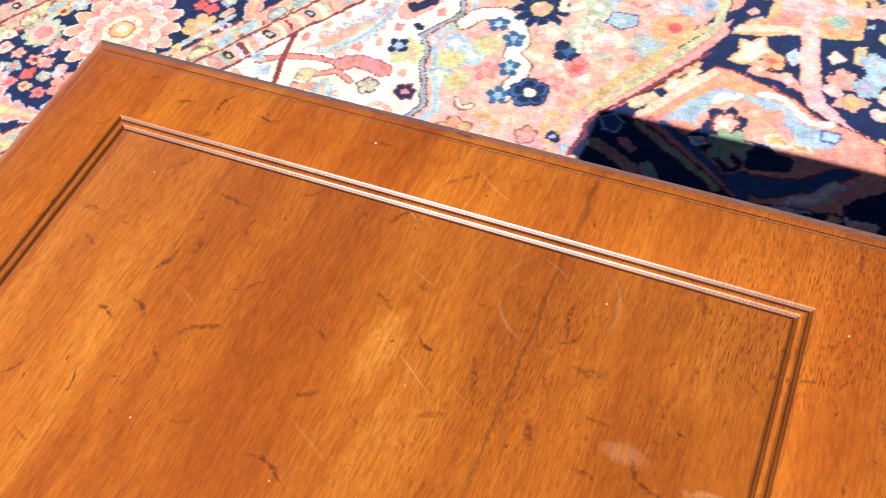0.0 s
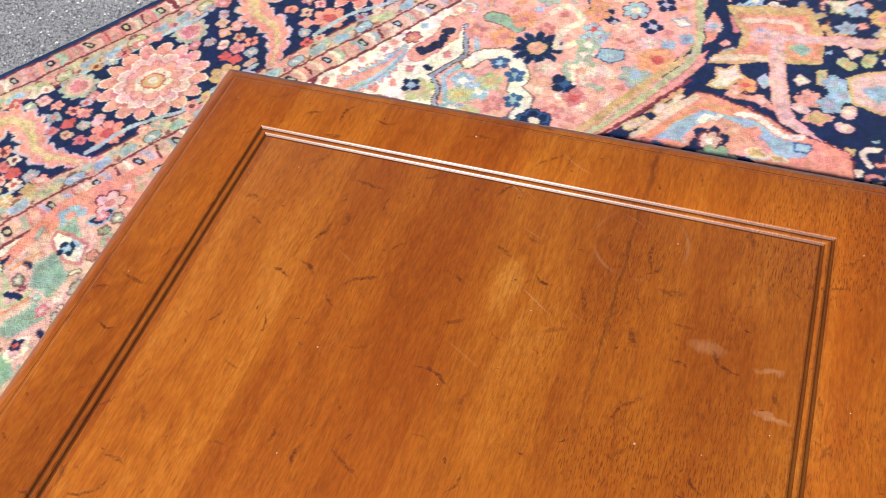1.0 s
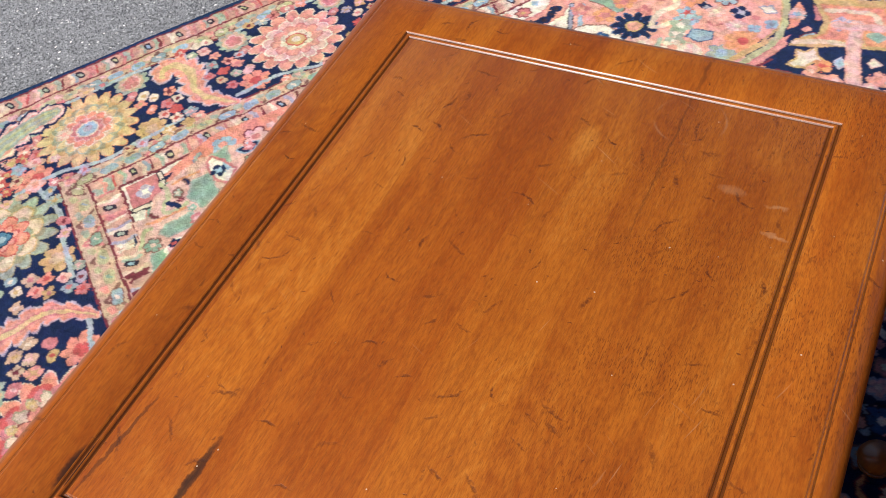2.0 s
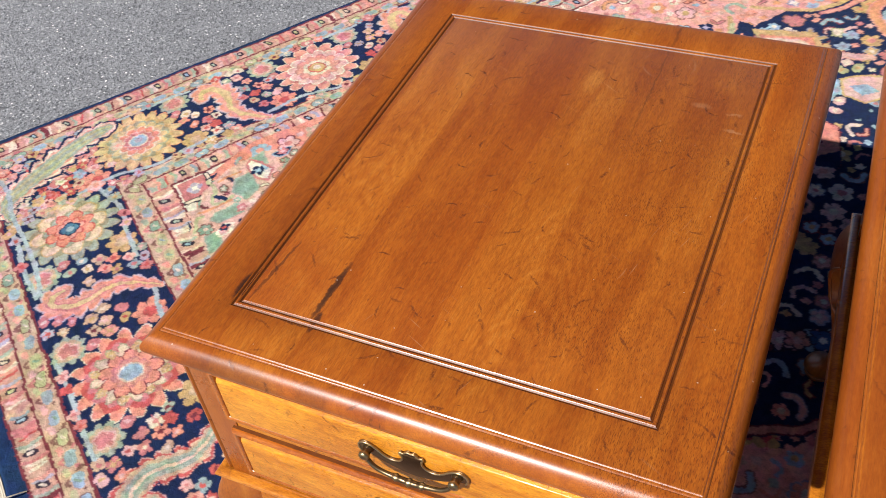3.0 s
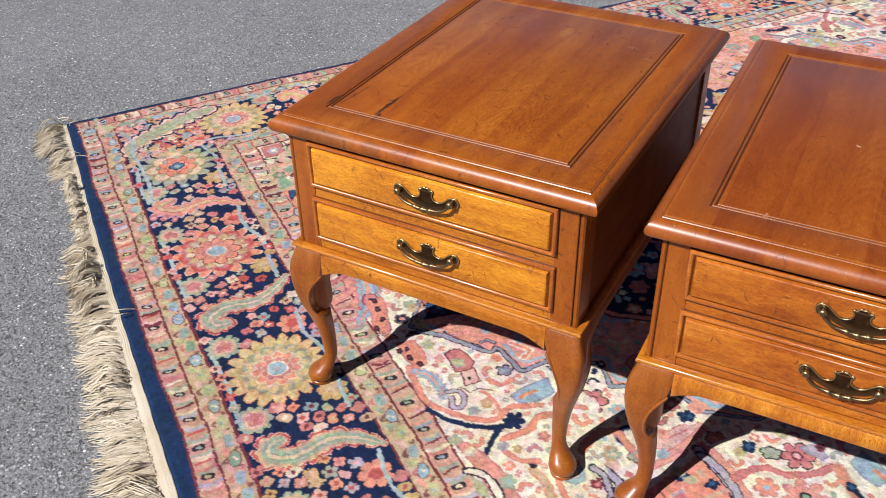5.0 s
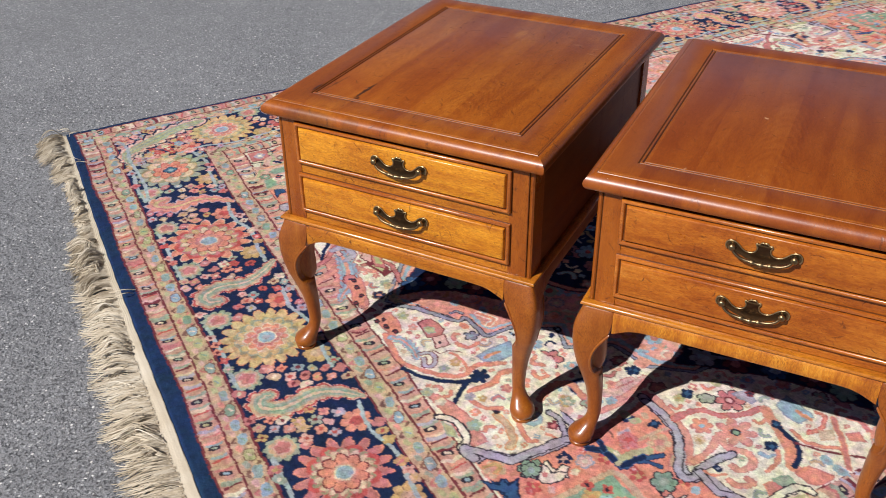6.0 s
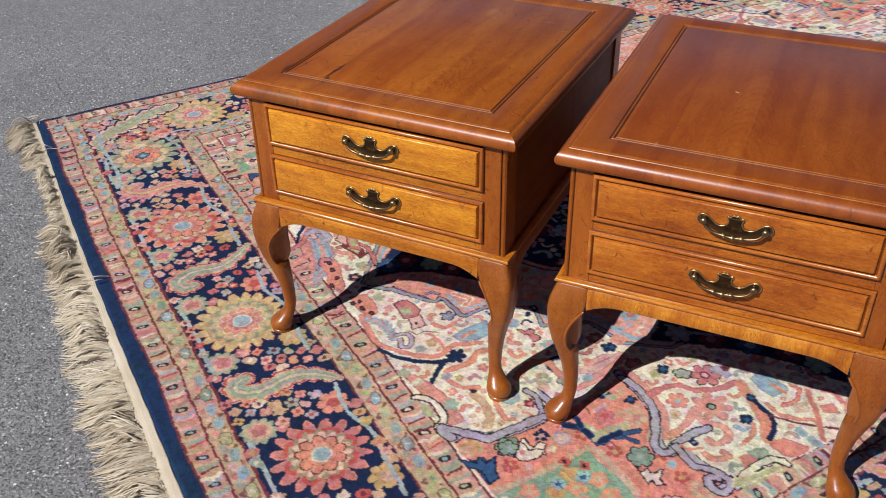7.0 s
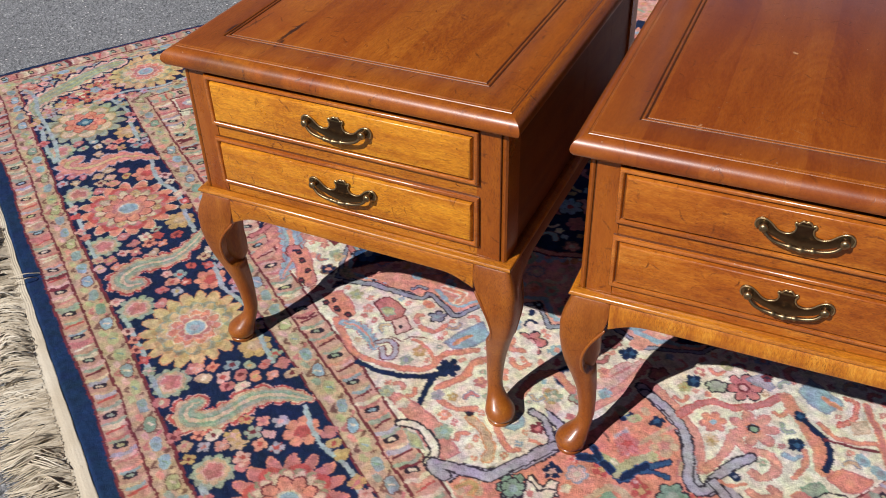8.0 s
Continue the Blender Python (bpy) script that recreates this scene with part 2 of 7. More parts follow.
def asphalt():
    n = Net("asphalt")
    obj = n.t.nodes.new("ShaderNodeTexCoord").outputs["Object"]
    warp = n.vec("ADD", obj, n.vec("MULTIPLY", n.vec("SUBTRACT", n.noise(obj, 260, 2, 0.6, "Color"), (0.5, 0.5, 0.5)), (0.004, 0.004, 0.0)))
    v = n.t.nodes.new("ShaderNodeTexVoronoi")
    n.put(v.inputs["Vector"], warp)
    v.inputs["Scale"].default_value = 150
    cr, cg, cb = n.xyz(v.outputs["Color"])
    d = v.outputs["Distance"]
    grit = n.noise(obj, 480, 4, 0.75)
    stone = n.ramp(cr, [(0.0, (0.11, 0.112, 0.118)), (0.4, (0.20, 0.202, 0.208)), (0.75, (0.31, 0.311, 0.315)), (0.95, (0.42, 0.417, 0.405)), (1.0, (0.72, 0.70, 0.67))])
    binder = n.ramp(grit, [(0.34, (0.080, 0.081, 0.083)), (0.66, (0.275, 0.276, 0.278))])
    bare = n.ramp(n.math("ADD", d, n.math("MULTIPLY", cb, 0.35)), [(0.36, 1.0), (0.56, 0.0)])
    col = n.mix(n.math("MULTIPLY", bare, 0.85), binder, stone)
    pits = n.ramp(n.noise(obj, 210, 4, 0.75), [(0.37, 1.0), (0.47, 0.0)])
    col = n.mix(n.math("MULTIPLY", pits, 0.85), col, (0.045, 0.046, 0.05))
    big = n.noise(obj, 1.7, 4, 0.6)
    mid = n.noise(obj, 18, 3, 0.6)
    col = n.mix(1.0, col, n.ramp(n.math("ADD", n.math("MULTIPLY", big, 0.6), n.math("MULTIPLY", mid, 0.4)), [(0.3, 1.50), (0.7, 1.92)]), "MULTIPLY")
    h = n.math("ADD", n.math("MULTIPLY", bare, 0.35), n.math("ADD", n.math("MULTIPLY", grit, 0.6), n.math("MULTIPLY", mid, 0.6)))
    h = n.math("SUBTRACT", h, n.math("MULTIPLY", pits, 0.9))
    n.bump(h, 0.9, 0.004)
    return n.done(Base_Color=col, Roughness=n.math("MULTIPLY_ADD", cb, 0.25, 0.62), Specular_IOR_Level=0.35)


def wool():
    n = Net("knotted_wool")
    obj = n.t.nodes.new("ShaderNodeTexCoord").outputs["Object"]
    c = n.t.nodes.new("ShaderNodeVertexColor")
    c.layer_name = "dye"
    tuft = n.noise(obj, 520, 3, 0.7)
    nap = n.noise(n.vec("MULTIPLY", obj, (1.0, 1.0, 1.0)), 120, 3, 0.6)
    col = n.mix(1.0, c.outputs["Color"], n.ramp(tuft, [(0.28, 0.86), (0.72, 1.16)]), "MULTIPLY")
    n.bump(n.math("ADD", tuft, n.math("MULTIPLY", nap, 0.9)), 0.75, 0.0022)
    return n.done(Base_Color=col, Roughness=1.0, Specular_IOR_Level=0.03, Sheen_Weight=0.03, Sheen_Roughness=0.4)


def cotton(name, white):
    n = Net(name)
    obj = n.t.nodes.new("ShaderNodeTexCoord").outputs["Object"]
    a, b = n.noise(obj, 9, 3, 0.6), n.noise(obj, 240, 2, 0.6)
    geo = n.t.nodes.new("ShaderNodeNewGeometry")
    isl = geo.outputs["Random Per Island"]
    col = n.ramp(n.math("ADD", n.math("MULTIPLY", a, 0.6), n.math("MULTIPLY", isl, 0.4)), [(0.25, (0.40 * white, 0.325 * white, 0.225 * white)), (0.5, (0.60 * white, 0.515 * white, 0.385 * white)), (0.8, (0.74 * white, 0.68 * white, 0.56 * white))])
    n.bump(b, 0.5, 0.001)
    return n.done(Base_Color=col, Roughness=0.9, Specular_IOR_Level=0.2)


# boards of the top, by where each begins across the width, and its tone
BOARDS = [(-0.28, 0.40), (-0.194, 0.66), (-0.121, 0.44), (-0.060, 0.36), (-0.013, 0.58), (0.060, 0.46), (0.086, 0.50), (0.150, 0.56), (0.212, 0.44)]
TINTS_A = [(-0.28, (0.98, 0.97, 0.95)), (-0.194, (1.01, 1.03, 1.0)), (-0.113, (0.99, 0.97, 0.95)), (-0.060, (0.97, 0.93, 0.9)), (-0.003, (1.0, 1.02, 1.0)), (0.060, (1.0, 1.01, 1.0)), (0.084, (0.99, 0.98, 0.95)), (0.150, (1.0, 1.0, 1.0)), (0.212, (0.99, 0.98, 0.95))]
TOP_A = wood("cherry_top_stained", "y", 0.80, BOARDS, gold=0.95, contrast=0.84, coat=0.26, coat_rough=0.26, gloss=0.36, streak=0.85, tints=TINTS_A,
             stains=[(-0.1215, -0.222, 88, 0.044, 0.0042, 0.9), (-0.1175, -0.262, 90, 0.016, 0.004, 0.85), (-0.2045, -0.240, 84, 0.024, 0.0085, 0.97), (-0.188, -0.214, 84, 0.05, 0.0022, 0.6),
                     (-0.135, -0.268, 0, 0.022, 0.0030, 0.8), (-0.170, -0.334, 0, 0.060, 0.012, 0.42), (-0.085, -0.332, 0, 0.020, 0.010, 0.3), (0.0825, 0.20, 90, 0.13, 0.0014, 0.35), (0.0840, 0.30, 90, 0.03, 0.0020, 0.4)],
             figure=[(0.064, -0.165, 0.055, 0.20, 1.0), (-0.240, 0.10, 0.040, 0.14, -1.0), (-0.160, -0.02, 0.035, 0.16, 1.0)], glow=[(0.0145, 0.176, 0.014, 0.030, 0.40), (0.030, 0.13, 0.03, 0.10, 0.10)],
             flush=[(-0.168, -0.222, 0.055, 0.080, 0.55), (-0.030, 0.060, 0.070, 0.20, 0.16)],
             pale=[(0.1415, 0.164, 0.012, 0.006, 0.16), (0.181, 0.158, 0.010, 0.0025, 0.24), (0.183, 0.129, 0.012, 0.003, 0.28)])
TOP_B = wood("cherry_top", "y", 0.64, [(x, 1 - t) for x, t in BOARDS], dents=0.7, gold=0.84, contrast=0.8, coat=0.4, coat_rough=0.30, gloss=0.36, streak=0.5, figure=[(-0.02, -0.10, 0.05, 0.22, 1.0)], pale=[(-0.055, -0.02, 0.004, 0.003, 0.7), (-0.135, -0.262, 0.003, 0.012, 0.6)])
WOOD_X = wood("cherry_drawer", "x", 1.38, gold=1.36, dents=0.95, nicks=1.7, contrast=1.3, streak=0.7)
WOOD_LIP = wood("cherry_lip", "x", 0.95, gold=1.0, dents=0.2, gloss=0.28, coat=1.0, coat_rough=0.20)
WOOD_EDGE = wood("cherry_cut_edge", "y", 0.76, gold=0.97, dents=0.1, gloss=0.32, coat=0.40, coat_rough=0.24)
WOOD_BEAD = wood("cherry_bead", "x", 1.1, gold=1.2, dents=0.4, gloss=0.30, coat=0.8, coat_rough=0.20)
WOOD_RAIL = wood("cherry_rail", "x", 1.12, dents=1.1, gold=1.25, nicks=1.5, contrast=1.2, streak=0.7)
WOOD_Z = wood("cherry_post", "z", 0.72, gold=0.95, dents=0.9, contrast=0.75, streak=0.35)
WOOD_LEG = wood("cherry_leg", "z", 0.63, dents=0.6, contrast=1.0, gold=0.99, gloss=0.38, coat=0.5, coat_rough=0.17, streak=0.4)
# cherry of the table sides, darkened so its colour carries their shade
WOOD_SIDE_SHADED = wood("cherry_side_shaded", "y", 0.40, dents=0.5, streak=0.5, gloss=0.5, coat=0.08)
WOOD_FIGURE = wood("cherry_figured", "z", 1.05, gold=1.18, dents=0.4, contrast=1.6, coat=0.5, coat_rough=0.22, streak=0.5)
WOOD_DARK = wood("cherry_drawer_dark", "x", 0.90, gold=1.0, dents=0.9, nicks=1.5, contrast=1.5, streak=0.6)
# dark finish in cuts and gaps, with their shade in the same colour
GLAZE_AND_SHADE = wood("dark_glaze_and_shade", "y", 0.25, dents=0.0, gloss=0.45, coat=0.2, coat_rough=0.35)
BRASS = brass("aged_brass", (0.034, 0.015, 0.008), (0.080, 0.038, 0.021))
RUBBED = brass("rubbed_brass", (0.075, 0.042, 0.022), (0.20, 0.135, 0.075))
GILT = brass("rim_brass", (0.22, 0.15, 0.08), (0.46, 0.34, 0.19))
DARK_UNDERSIDE = wood("bounce_cutting_underside", "y", 0.22, dents=0.2, gloss=0.8, coat=0.0)
ASPHALT, WOOL, COTTON = asphalt(), wool(), cotton("cotton_warp", 0.95)
PALE_COTTON = cotton("cotton_weave", 1.02)


# ---- building helpers ----
def part(name, bm, material, parent, label="", smooth=False):
    me = bpy.data.meshes.new(name)
    bmesh.ops.recalc_face_normals(bm, faces=bm.faces)
    for f in bm.faces:
        f.smooth = smooth
    bm.to_mesh(me)
    bm.free()
    me.materials.append(material)
    ob = new(name, me)
    ob.parent = parent
    if label:
        tagged(ob, label)
    return ob


def sharp_by_angle(ob, degrees):
    """Smooth shading with hard edges beyond an angle."""
    me = ob.data
    bm = bmesh.new()
    bm.from_mesh(me)
    for f in bm.faces:
        f.smooth = True
    for e in bm.edges:
        e.smooth = len(e.link_faces) == 2 and e.calc_face_angle() < radians(degrees)
    bm.to_mesh(me)
    bm.free()
    return ob


def loft(bm, rings, close=True, caps=True):
    rows = [[bm.verts.new(p) for p in ring] for ring in rings]
    for a, b in zip(rows, rows[1:]):
        n = len(a)
        for k in range(n if close else n - 1):
            bm.faces.new((a[k], a[(k + 1) % n], b[(k + 1) % n], b[k]))
    if caps:
        bm.faces.new(rows[0][::-1])
        bm.faces.new(rows[-1])
    return rows


def rect_loft(profile, hx, hy, to=lambda x, y, d: (x, y, d), caps=True):
    """Mitred mouldings round a rectangle: profile rows of (inset, height)."""
    bm = bmesh.new()
    loft(bm, [[to(sx * (hx - i), sy * (hy - i), d) for sx, sy in ((-1, -1), (1, -1), (1, 1), (-1, 1))] for i, d in profile], caps=caps)
    return bm


def prism(outline, to, d0, d1, bevel=0.0):
    """A plate of that outline between two depths, its front rim rounded."""
    bm = bmesh.new()
    rings = [[to(a, b, d0) for a, b in outline]]
    if bevel:
        cx, cy = sum(p[0] for p in outline) / len(outline), sum(p[1] for p in outline) / len(outline)
        rings.append([to(a, b, d1 - bevel * (1 if d1 > d0 else -1)) for a, b in outline])
        pts = [Vector(p) for p in outline]
        inner = []
        for k, p in enumerate(pts):
            e1, e2 = (p - pts[k - 1]).normalized(), (pts[(k + 1) % len(pts)] - p).normalized()
            nrm = Vector((-(e1 + e2).y, (e1 + e2).x)).normalized()
            inner.append(p + nrm * bevel)
        rings.append([to(p.x, p.y, d1) for p in inner])
    else:
        rings.append([to(a, b, d1) for a, b in outline])
    loft(bm, rings)
    return bm


def box(x0, x1, y0, y1, z0, z1, bevel=0.0015):
    bm = bmesh.new()
    bmesh.ops.create_cube(bm, size=1, matrix=Matrix.LocRotScale(((x0 + x1) / 2, (y0 + y1) / 2, (z0 + z1) / 2), None, (x1 - x0, y1 - y0, z1 - z0)))
    if bevel:
        bmesh.ops.bevel(bm, geom=bm.edges[:], offset=bevel, segments=2, affect="EDGES", profile=0.6)
    return bm


def tube(points, radii, sides=8):
    """A round bar along points."""
    bm = bmesh.new()
    pts = [Vector(p) for p in points]
    rings = []
    side = None
    for k, p in enumerate(pts):
        t = (pts[min(k + 1, len(pts) - 1)] - pts[max(k - 1, 0)]).normalized()
        ref = Vector((0, 1, 0)) if abs(t.y) < 0.9 else Vector((1, 0, 0))
        a = t.cross(ref).normalized()
        b = t.cross(a)
        rings.append([p + radii[k] * (math.cos(2 * math.pi * q / sides) * a + math.sin(2 * math.pi * q / sides) * b) for q in range(sides)])
    loft(bm, rings)
    return bm


def smooth_line(pts, per=6):
    """Catmull-Rom through the points."""
    pts = [Vector(p) for p in pts]
    out = []
    for k in range(len(pts) - 1):
        p0, p1, p2, p3 = pts[max(k - 1, 0)], pts[k], pts[k + 1], pts[min(k + 2, len(pts) - 1)]
        for q in range(per):
            t = q / per
            out.append(0.5 * ((2 * p1) + (p2 - p0) * t + (2 * p0 - 5 * p1 + 4 * p2 - p3) * t * t + (3 * p1 - p0 - 3 * p2 + p3) * t ** 3))
    return out + [pts[-1]]


# ---- the ground ----
bm = bmesh.new()
bmesh.ops.create_grid(bm, x_segments=8, y_segments=8, size=300, matrix=Matrix.Translation((0, 0, -0.012)))
ground = tagged(part("ground", bm, ASPHALT, None), "worn grey asphalt paving with pale stone specks", "ground", kind="structure")

# ---- end tables ----
H, HX, HY = 0.560, 0.2725, 0.3345          # top: height and half sizes
CX, CY = 0.2515, 0.316                     # case: half sizes
Z_BASE, Z_CASE = 0.3125, 0.3212              # underside and upper side of the waist moulding


def leg_section(c, a, n, z, count=20):
    ring = []
    for k in range(count):
        th = 2 * math.pi * (k + 0.5) / count
        co, si = math.cos(th), math.sin(th)
        ring.append((c + a * math.copysign(abs(co) ** (2 / n), co), c + a * math.copysign(abs(si) ** (2 / n), si), z))
    return ring


# height, centre's reach in from the case's corner, half width, squareness
LEG = [(0.3124, 0.0200, 0.0240, 9), (0.3112, 0.0200, 0.0262, 9), (0.3080, 0.0198, 0.0280, 9), (0.302, 0.0192, 0.0292, 8), (0.290, 0.0165, 0.0312, 7), (0.278, 0.0135, 0.0320, 6), (0.264, 0.0105, 0.0312, 5), (0.240, 0.0085, 0.0290, 4.4),
       (0.215, 0.0080, 0.0258, 3.8), (0.188, 0.0095, 0.0222, 3.2), (0.155, 0.0145, 0.0180, 2.6), (0.125, 0.0190, 0.0150, 2.3), (0.095, 0.0215, 0.0132, 2.1),
       (0.065, 0.0225, 0.0120, 2), (0.050, 0.0205, 0.0124, 2), (0.040, 0.0160, 0.0152, 2), (0.031, 0.0105, 0.0200, 2), (0.024, 0.0070, 0.0230, 2),
       (0.017, 0.0060, 0.0238, 2), (0.011, 0.0058, 0.0222, 2), (0.0085, 0.0058, 0.0196, 2), (0.0078, 0.0058, 0.0190, 2), (0.0066, 0.0058, 0.0206, 2), (0.0052, 0.0058, 0.0212, 2), (0.0036, 0.0058, 0.0204, 2), (-0.004, 0.0058, 0.0196, 2)]
# the carved C on the inner side of a knee: height, reach of its edge from the case's corner
CARVED = [(0.2640, 0.0425), (0.2600, 0.0400), (0.2460, 0.0290), (0.2310, 0.0210), (0.2150, 0.0165), (0.2020, 0.0150), (0.1900, 0.0155), (0.1800, 0.0178), (0.1740, 0.0215), (0.1690, 0.0262), (0.1650, 0.0300)]
# what stands behind it: height, reach
CORE = [(0.280, 0.0400), (0.266, 0.0370), (0.250, 0.0325), (0.225, 0.0310), (0.205, 0.0320), (0.1850, 0.0318), (0.1760, 0.0300), (0.1600, 0.0240)]


def between(rows, z):
    """Linear reading of a table sorted by falling height."""
    for p, q in zip(rows, rows[1:]):
        if p[0] >= z >= q[0]:
            t = (p[0] - z) / (p[0] - q[0])
            return [u + t * (w - u) for u, w in zip(p[1:], q[1:])]
    return None


def ease(t):
    t = min(1.0, max(0.0, t))
    return t * t * (3 - 2 * t)


def knee_section(z, c, a, n):
    """A leg's section: flush with the aprons at the knee, cut back to the carved C below it."""
    ring = []
    cut = between(CARVED, z)
    w = ease((z - 0.225) / 0.045)
    for p, q, _ in leg_section(c, a, n, z, 44):
        p1, q1 = p, q
        if z > 0.225:
            if q < c:
                q1 = q + w * ease((p - c + 0.010) / (a + 0.010)) * max(0.0, -0.0102 - q)
            if p < c:
                p1 = p + w * ease((q - c + 0.010) / (a + 0.010)) * max(0.0, -0.0102 - p)
        if cut:
            p1, q1 = min(p1, cut[0]), min(q1, cut[0])
        ring.append((p1, q1, z))
    return ring


# half outline of the handle's plate: across, up
PLATE = [(0.0, 0.0155), (0.0035, 0.0165), (0.0065, 0.0140), (0.0085, 0.0115), (0.0120, 0.0125), (0.0125, 0.0090), (0.0105, 0.0050), (0.0115, -0.0020), (0.0160, -0.0070),
         (0.0240, -0.0085), (0.0320, -0.0045), (0.0390, 0.0030), (0.0460, 0.0080), (0.0530, 0.0085), (0.0580, 0.0040), (0.0590, -0.0030), (0.0560, -0.0090),
         (0.0480, -0.0112), (0.0400, -0.0158), (0.0280, -0.0222), (0.0130, -0.0272), (0.0, -0.0288)]


def handle(drawer, x, y, z):
    """A bat-wing pull: plate, two posts and a swinging bail, its back at depth y."""
    front = lambda a, b, d: (x + 0.93 * a, y - d, z + 0.002 + 0.82 * b)
    half = [tuple(p) for p in smooth_line([(a, b, 0) for a, b in PLATE], 3)]
    outline = [(a, b) for a, b, _ in half] + [(-a, b) for a, b, _ in half[-2:0:-1]]
    sharp_by_angle(part("handle_plate", prism(outline[::-1], front, 0.0, 0.0026, 0.0012), BRASS, drawer, "aged brass bat-wing plate"), 35)
    n_top = 48                                  # the cast rim that catches the light along the plate's upper edge
    top_run = [(-a, b) for a, b, _ in half[n_top:0:-1]] + [(a, b) for a, b, _ in half[:n_top + 1]]
    part("handle_rim", tube([front(a * 0.985, b - 0.0006, 0.0026) for a, b in top_run], [0.0011] * len(top_run), 6), GILT, drawer, "rubbed bright rim of the plate", smooth=True)
    for s in (-1, 1):
        bm = tube([front(s * 0.0475, -0.001, d) for d in (0.002, 0.005, 0.008, 0.011, 0.0135, 0.0145)], (0.0062, 0.0045, 0.0042, 0.0056, 0.0048, 0.0020), 12)
        part("handle_post", bm, RUBBED, drawer, smooth=True)
    run = [(-0.0475, -0.002, 0.0105), (-0.0440, -0.0075, 0.0110), (-0.0375, -0.0140, 0.0125), (-0.027, -0.0185, 0.0130), (-0.014, -0.0205, 0.0132), (0.0, -0.0222, 0.0132)]
    run = run + [(-a, b, d) for a, b, d in run[-2::-1]]
    pts = smooth_line([front(*p) for p in run], 5)
    n = len(pts)
    radii = [0.0023 + 0.0010 * math.exp(-((k / (n - 1) - 0.5) / 0.12) ** 2) + 0.0013 * sum(math.exp(-((k / (n - 1) - c) / 0.013) ** 2) for c in (0.40, 0.5, 0.60)) for k in range(n)]
    part("handle_bail", tube(pts, radii, 10), RUBBED, drawer, "swinging brass bail", smooth=True)


def end_table(m, label):
    table = tagged(new("end_table"), label, "end table", "pair of end tables")
    table.matrix_world = m
    # the top, with a moulded rim and a double line cut round its field
    top = [(0.030, 0.527), (0.013, 0.5275), (0.0085, 0.529), (0.0040, 0.532), (0.0012, 0.536), (0.0, 0.541), (0.0010, 0.546), (0.0040, 0.5505), (0.0085, 0.5540),
           (0.0135, 0.5562), (0.0166, 0.5569), (0.0171, 0.5568), (0.0177, 0.5575), (0.0184, 0.5583), (0.0190, 0.5585), (0.0196, 0.5585), (0.0202, 0.5590), (0.0210, 0.5597), (0.0219, H), *[(o + i, H - d) for o in (0.0650, 0.0710) for i, d in ((0.0, 0.0), (0.0005, 0.0003), (0.0011, 0.0009), (0.0018, 0.0017), (0.0022, 0.0019), (0.0026, 0.0019), (0.0030, 0.0017), (0.0036, 0.0010), (0.0043, 0.0003), (0.0049, 0.0))]]
    slab = sharp_by_angle(part("tabletop", rect_loft(top, HX, HY), TOP_A, table, "cherry top with a routed double line and dark distress marks"), 32)
    slab.data.materials.append(GLAZE_AND_SHADE)
    slab.data.materials.append(WOOD_EDGE)
    for f in slab.data.polygons:                # antique glaze and painted-in shade in the cuts, and bright varnish on their flanks
        inset = -max(abs(f.center.x) - HX, abs(f.center.y) - HY)
        cut = inset > 0.06 and H - 0.0025 < f.center.z
        f.material_index = 1 if cut and f.center.z < H - 0.0012 or abs(f.center.z - 0.55685) < 0.0001 else 2 if (cut or 0.0172 < inset < 0.0216) and f.normal.z < 0.96 else 0
    # case: posts, sides, back, rails
    post = [(0, 0.010), (0.0006, 0.0035), (0.003, 0.0008), (0.0055, 0.0003), (0.0078, 0.0018), (0.0086, 0.0030), (0.0094, 0.0005), (0.0105, 0), (0.0435, 0), (0.0435, 0.030), (0.030, 0.030), (0.030, 0.0435), (0, 0.0435)]
    for sx in (-1, 1):
        for sy in (-1, 1):
            bm = bmesh.new()
            loft(bm, [[(sx * (CX - a), sy * (CY - b), z) for a, b in post] for z in (Z_CASE, 0.5272)])
            corner = sharp_by_angle(part("corner_post", bm, WOOD_Z, table), 30)
            corner.data.materials.append(GLAZE_AND_SHADE)
            for f in corner.data.polygons:
                f.material_index = int(f.index in (4, 5, 6))
        part("side_panel", box(*sorted((sx * (CX - 0.004), sx * (CX - 0.016))), -CY + 0.0435, CY - 0.0435, Z_CASE, 0.5272, 0.0008), WOOD_SIDE_SHADED, table)
    part("back_panel", box(-CX + 0.0435, CX - 0.0435, CY - 0.016, CY - 0.004, Z_CASE, 0.5272, 0.0008), WOOD_X, table)
    for z0, z1, back in ((Z_CASE, 0.3415, 0.001), (0.4195, 0.4435, 0.001), (0.5190, 0.5272, 0.010)):
        part("front_rail", box(-CX + 0.0436, CX - 0.0436, -CY + back, -CY + 0.022, z0, z1, 0.0006), WOOD_RAIL, table)
    # two lipped drawers
    lip = [(0.0, -0.001), (0.0, 0.0040), (0.0006, 0.0064), (0.0018, 0.0082), (0.0036, 0.0090), (0.0054, 0.0082), (0.0066, 0.0064), (0.0072, 0.0042), (0.0079, 0.0036), (0.0090, 0.0038), (0.0106, 0.0084), (0.0116, 0.0098), (0.0132, 0.0102)]
    for zc in (0.4815, 0.3805):
        front = lambda a, b, d: (a, -CY + 0.0008 - d, zc + b)
        drawer = sharp_by_angle(part("drawer", rect_loft(lip, 0.2125, 0.0405, front), WOOD_X, table, "cherry drawer front with a moulded lip"), 52)
        drawer.data.materials.append(GLAZE_AND_SHADE)
        drawer.data.materials.append(WOOD_LIP)
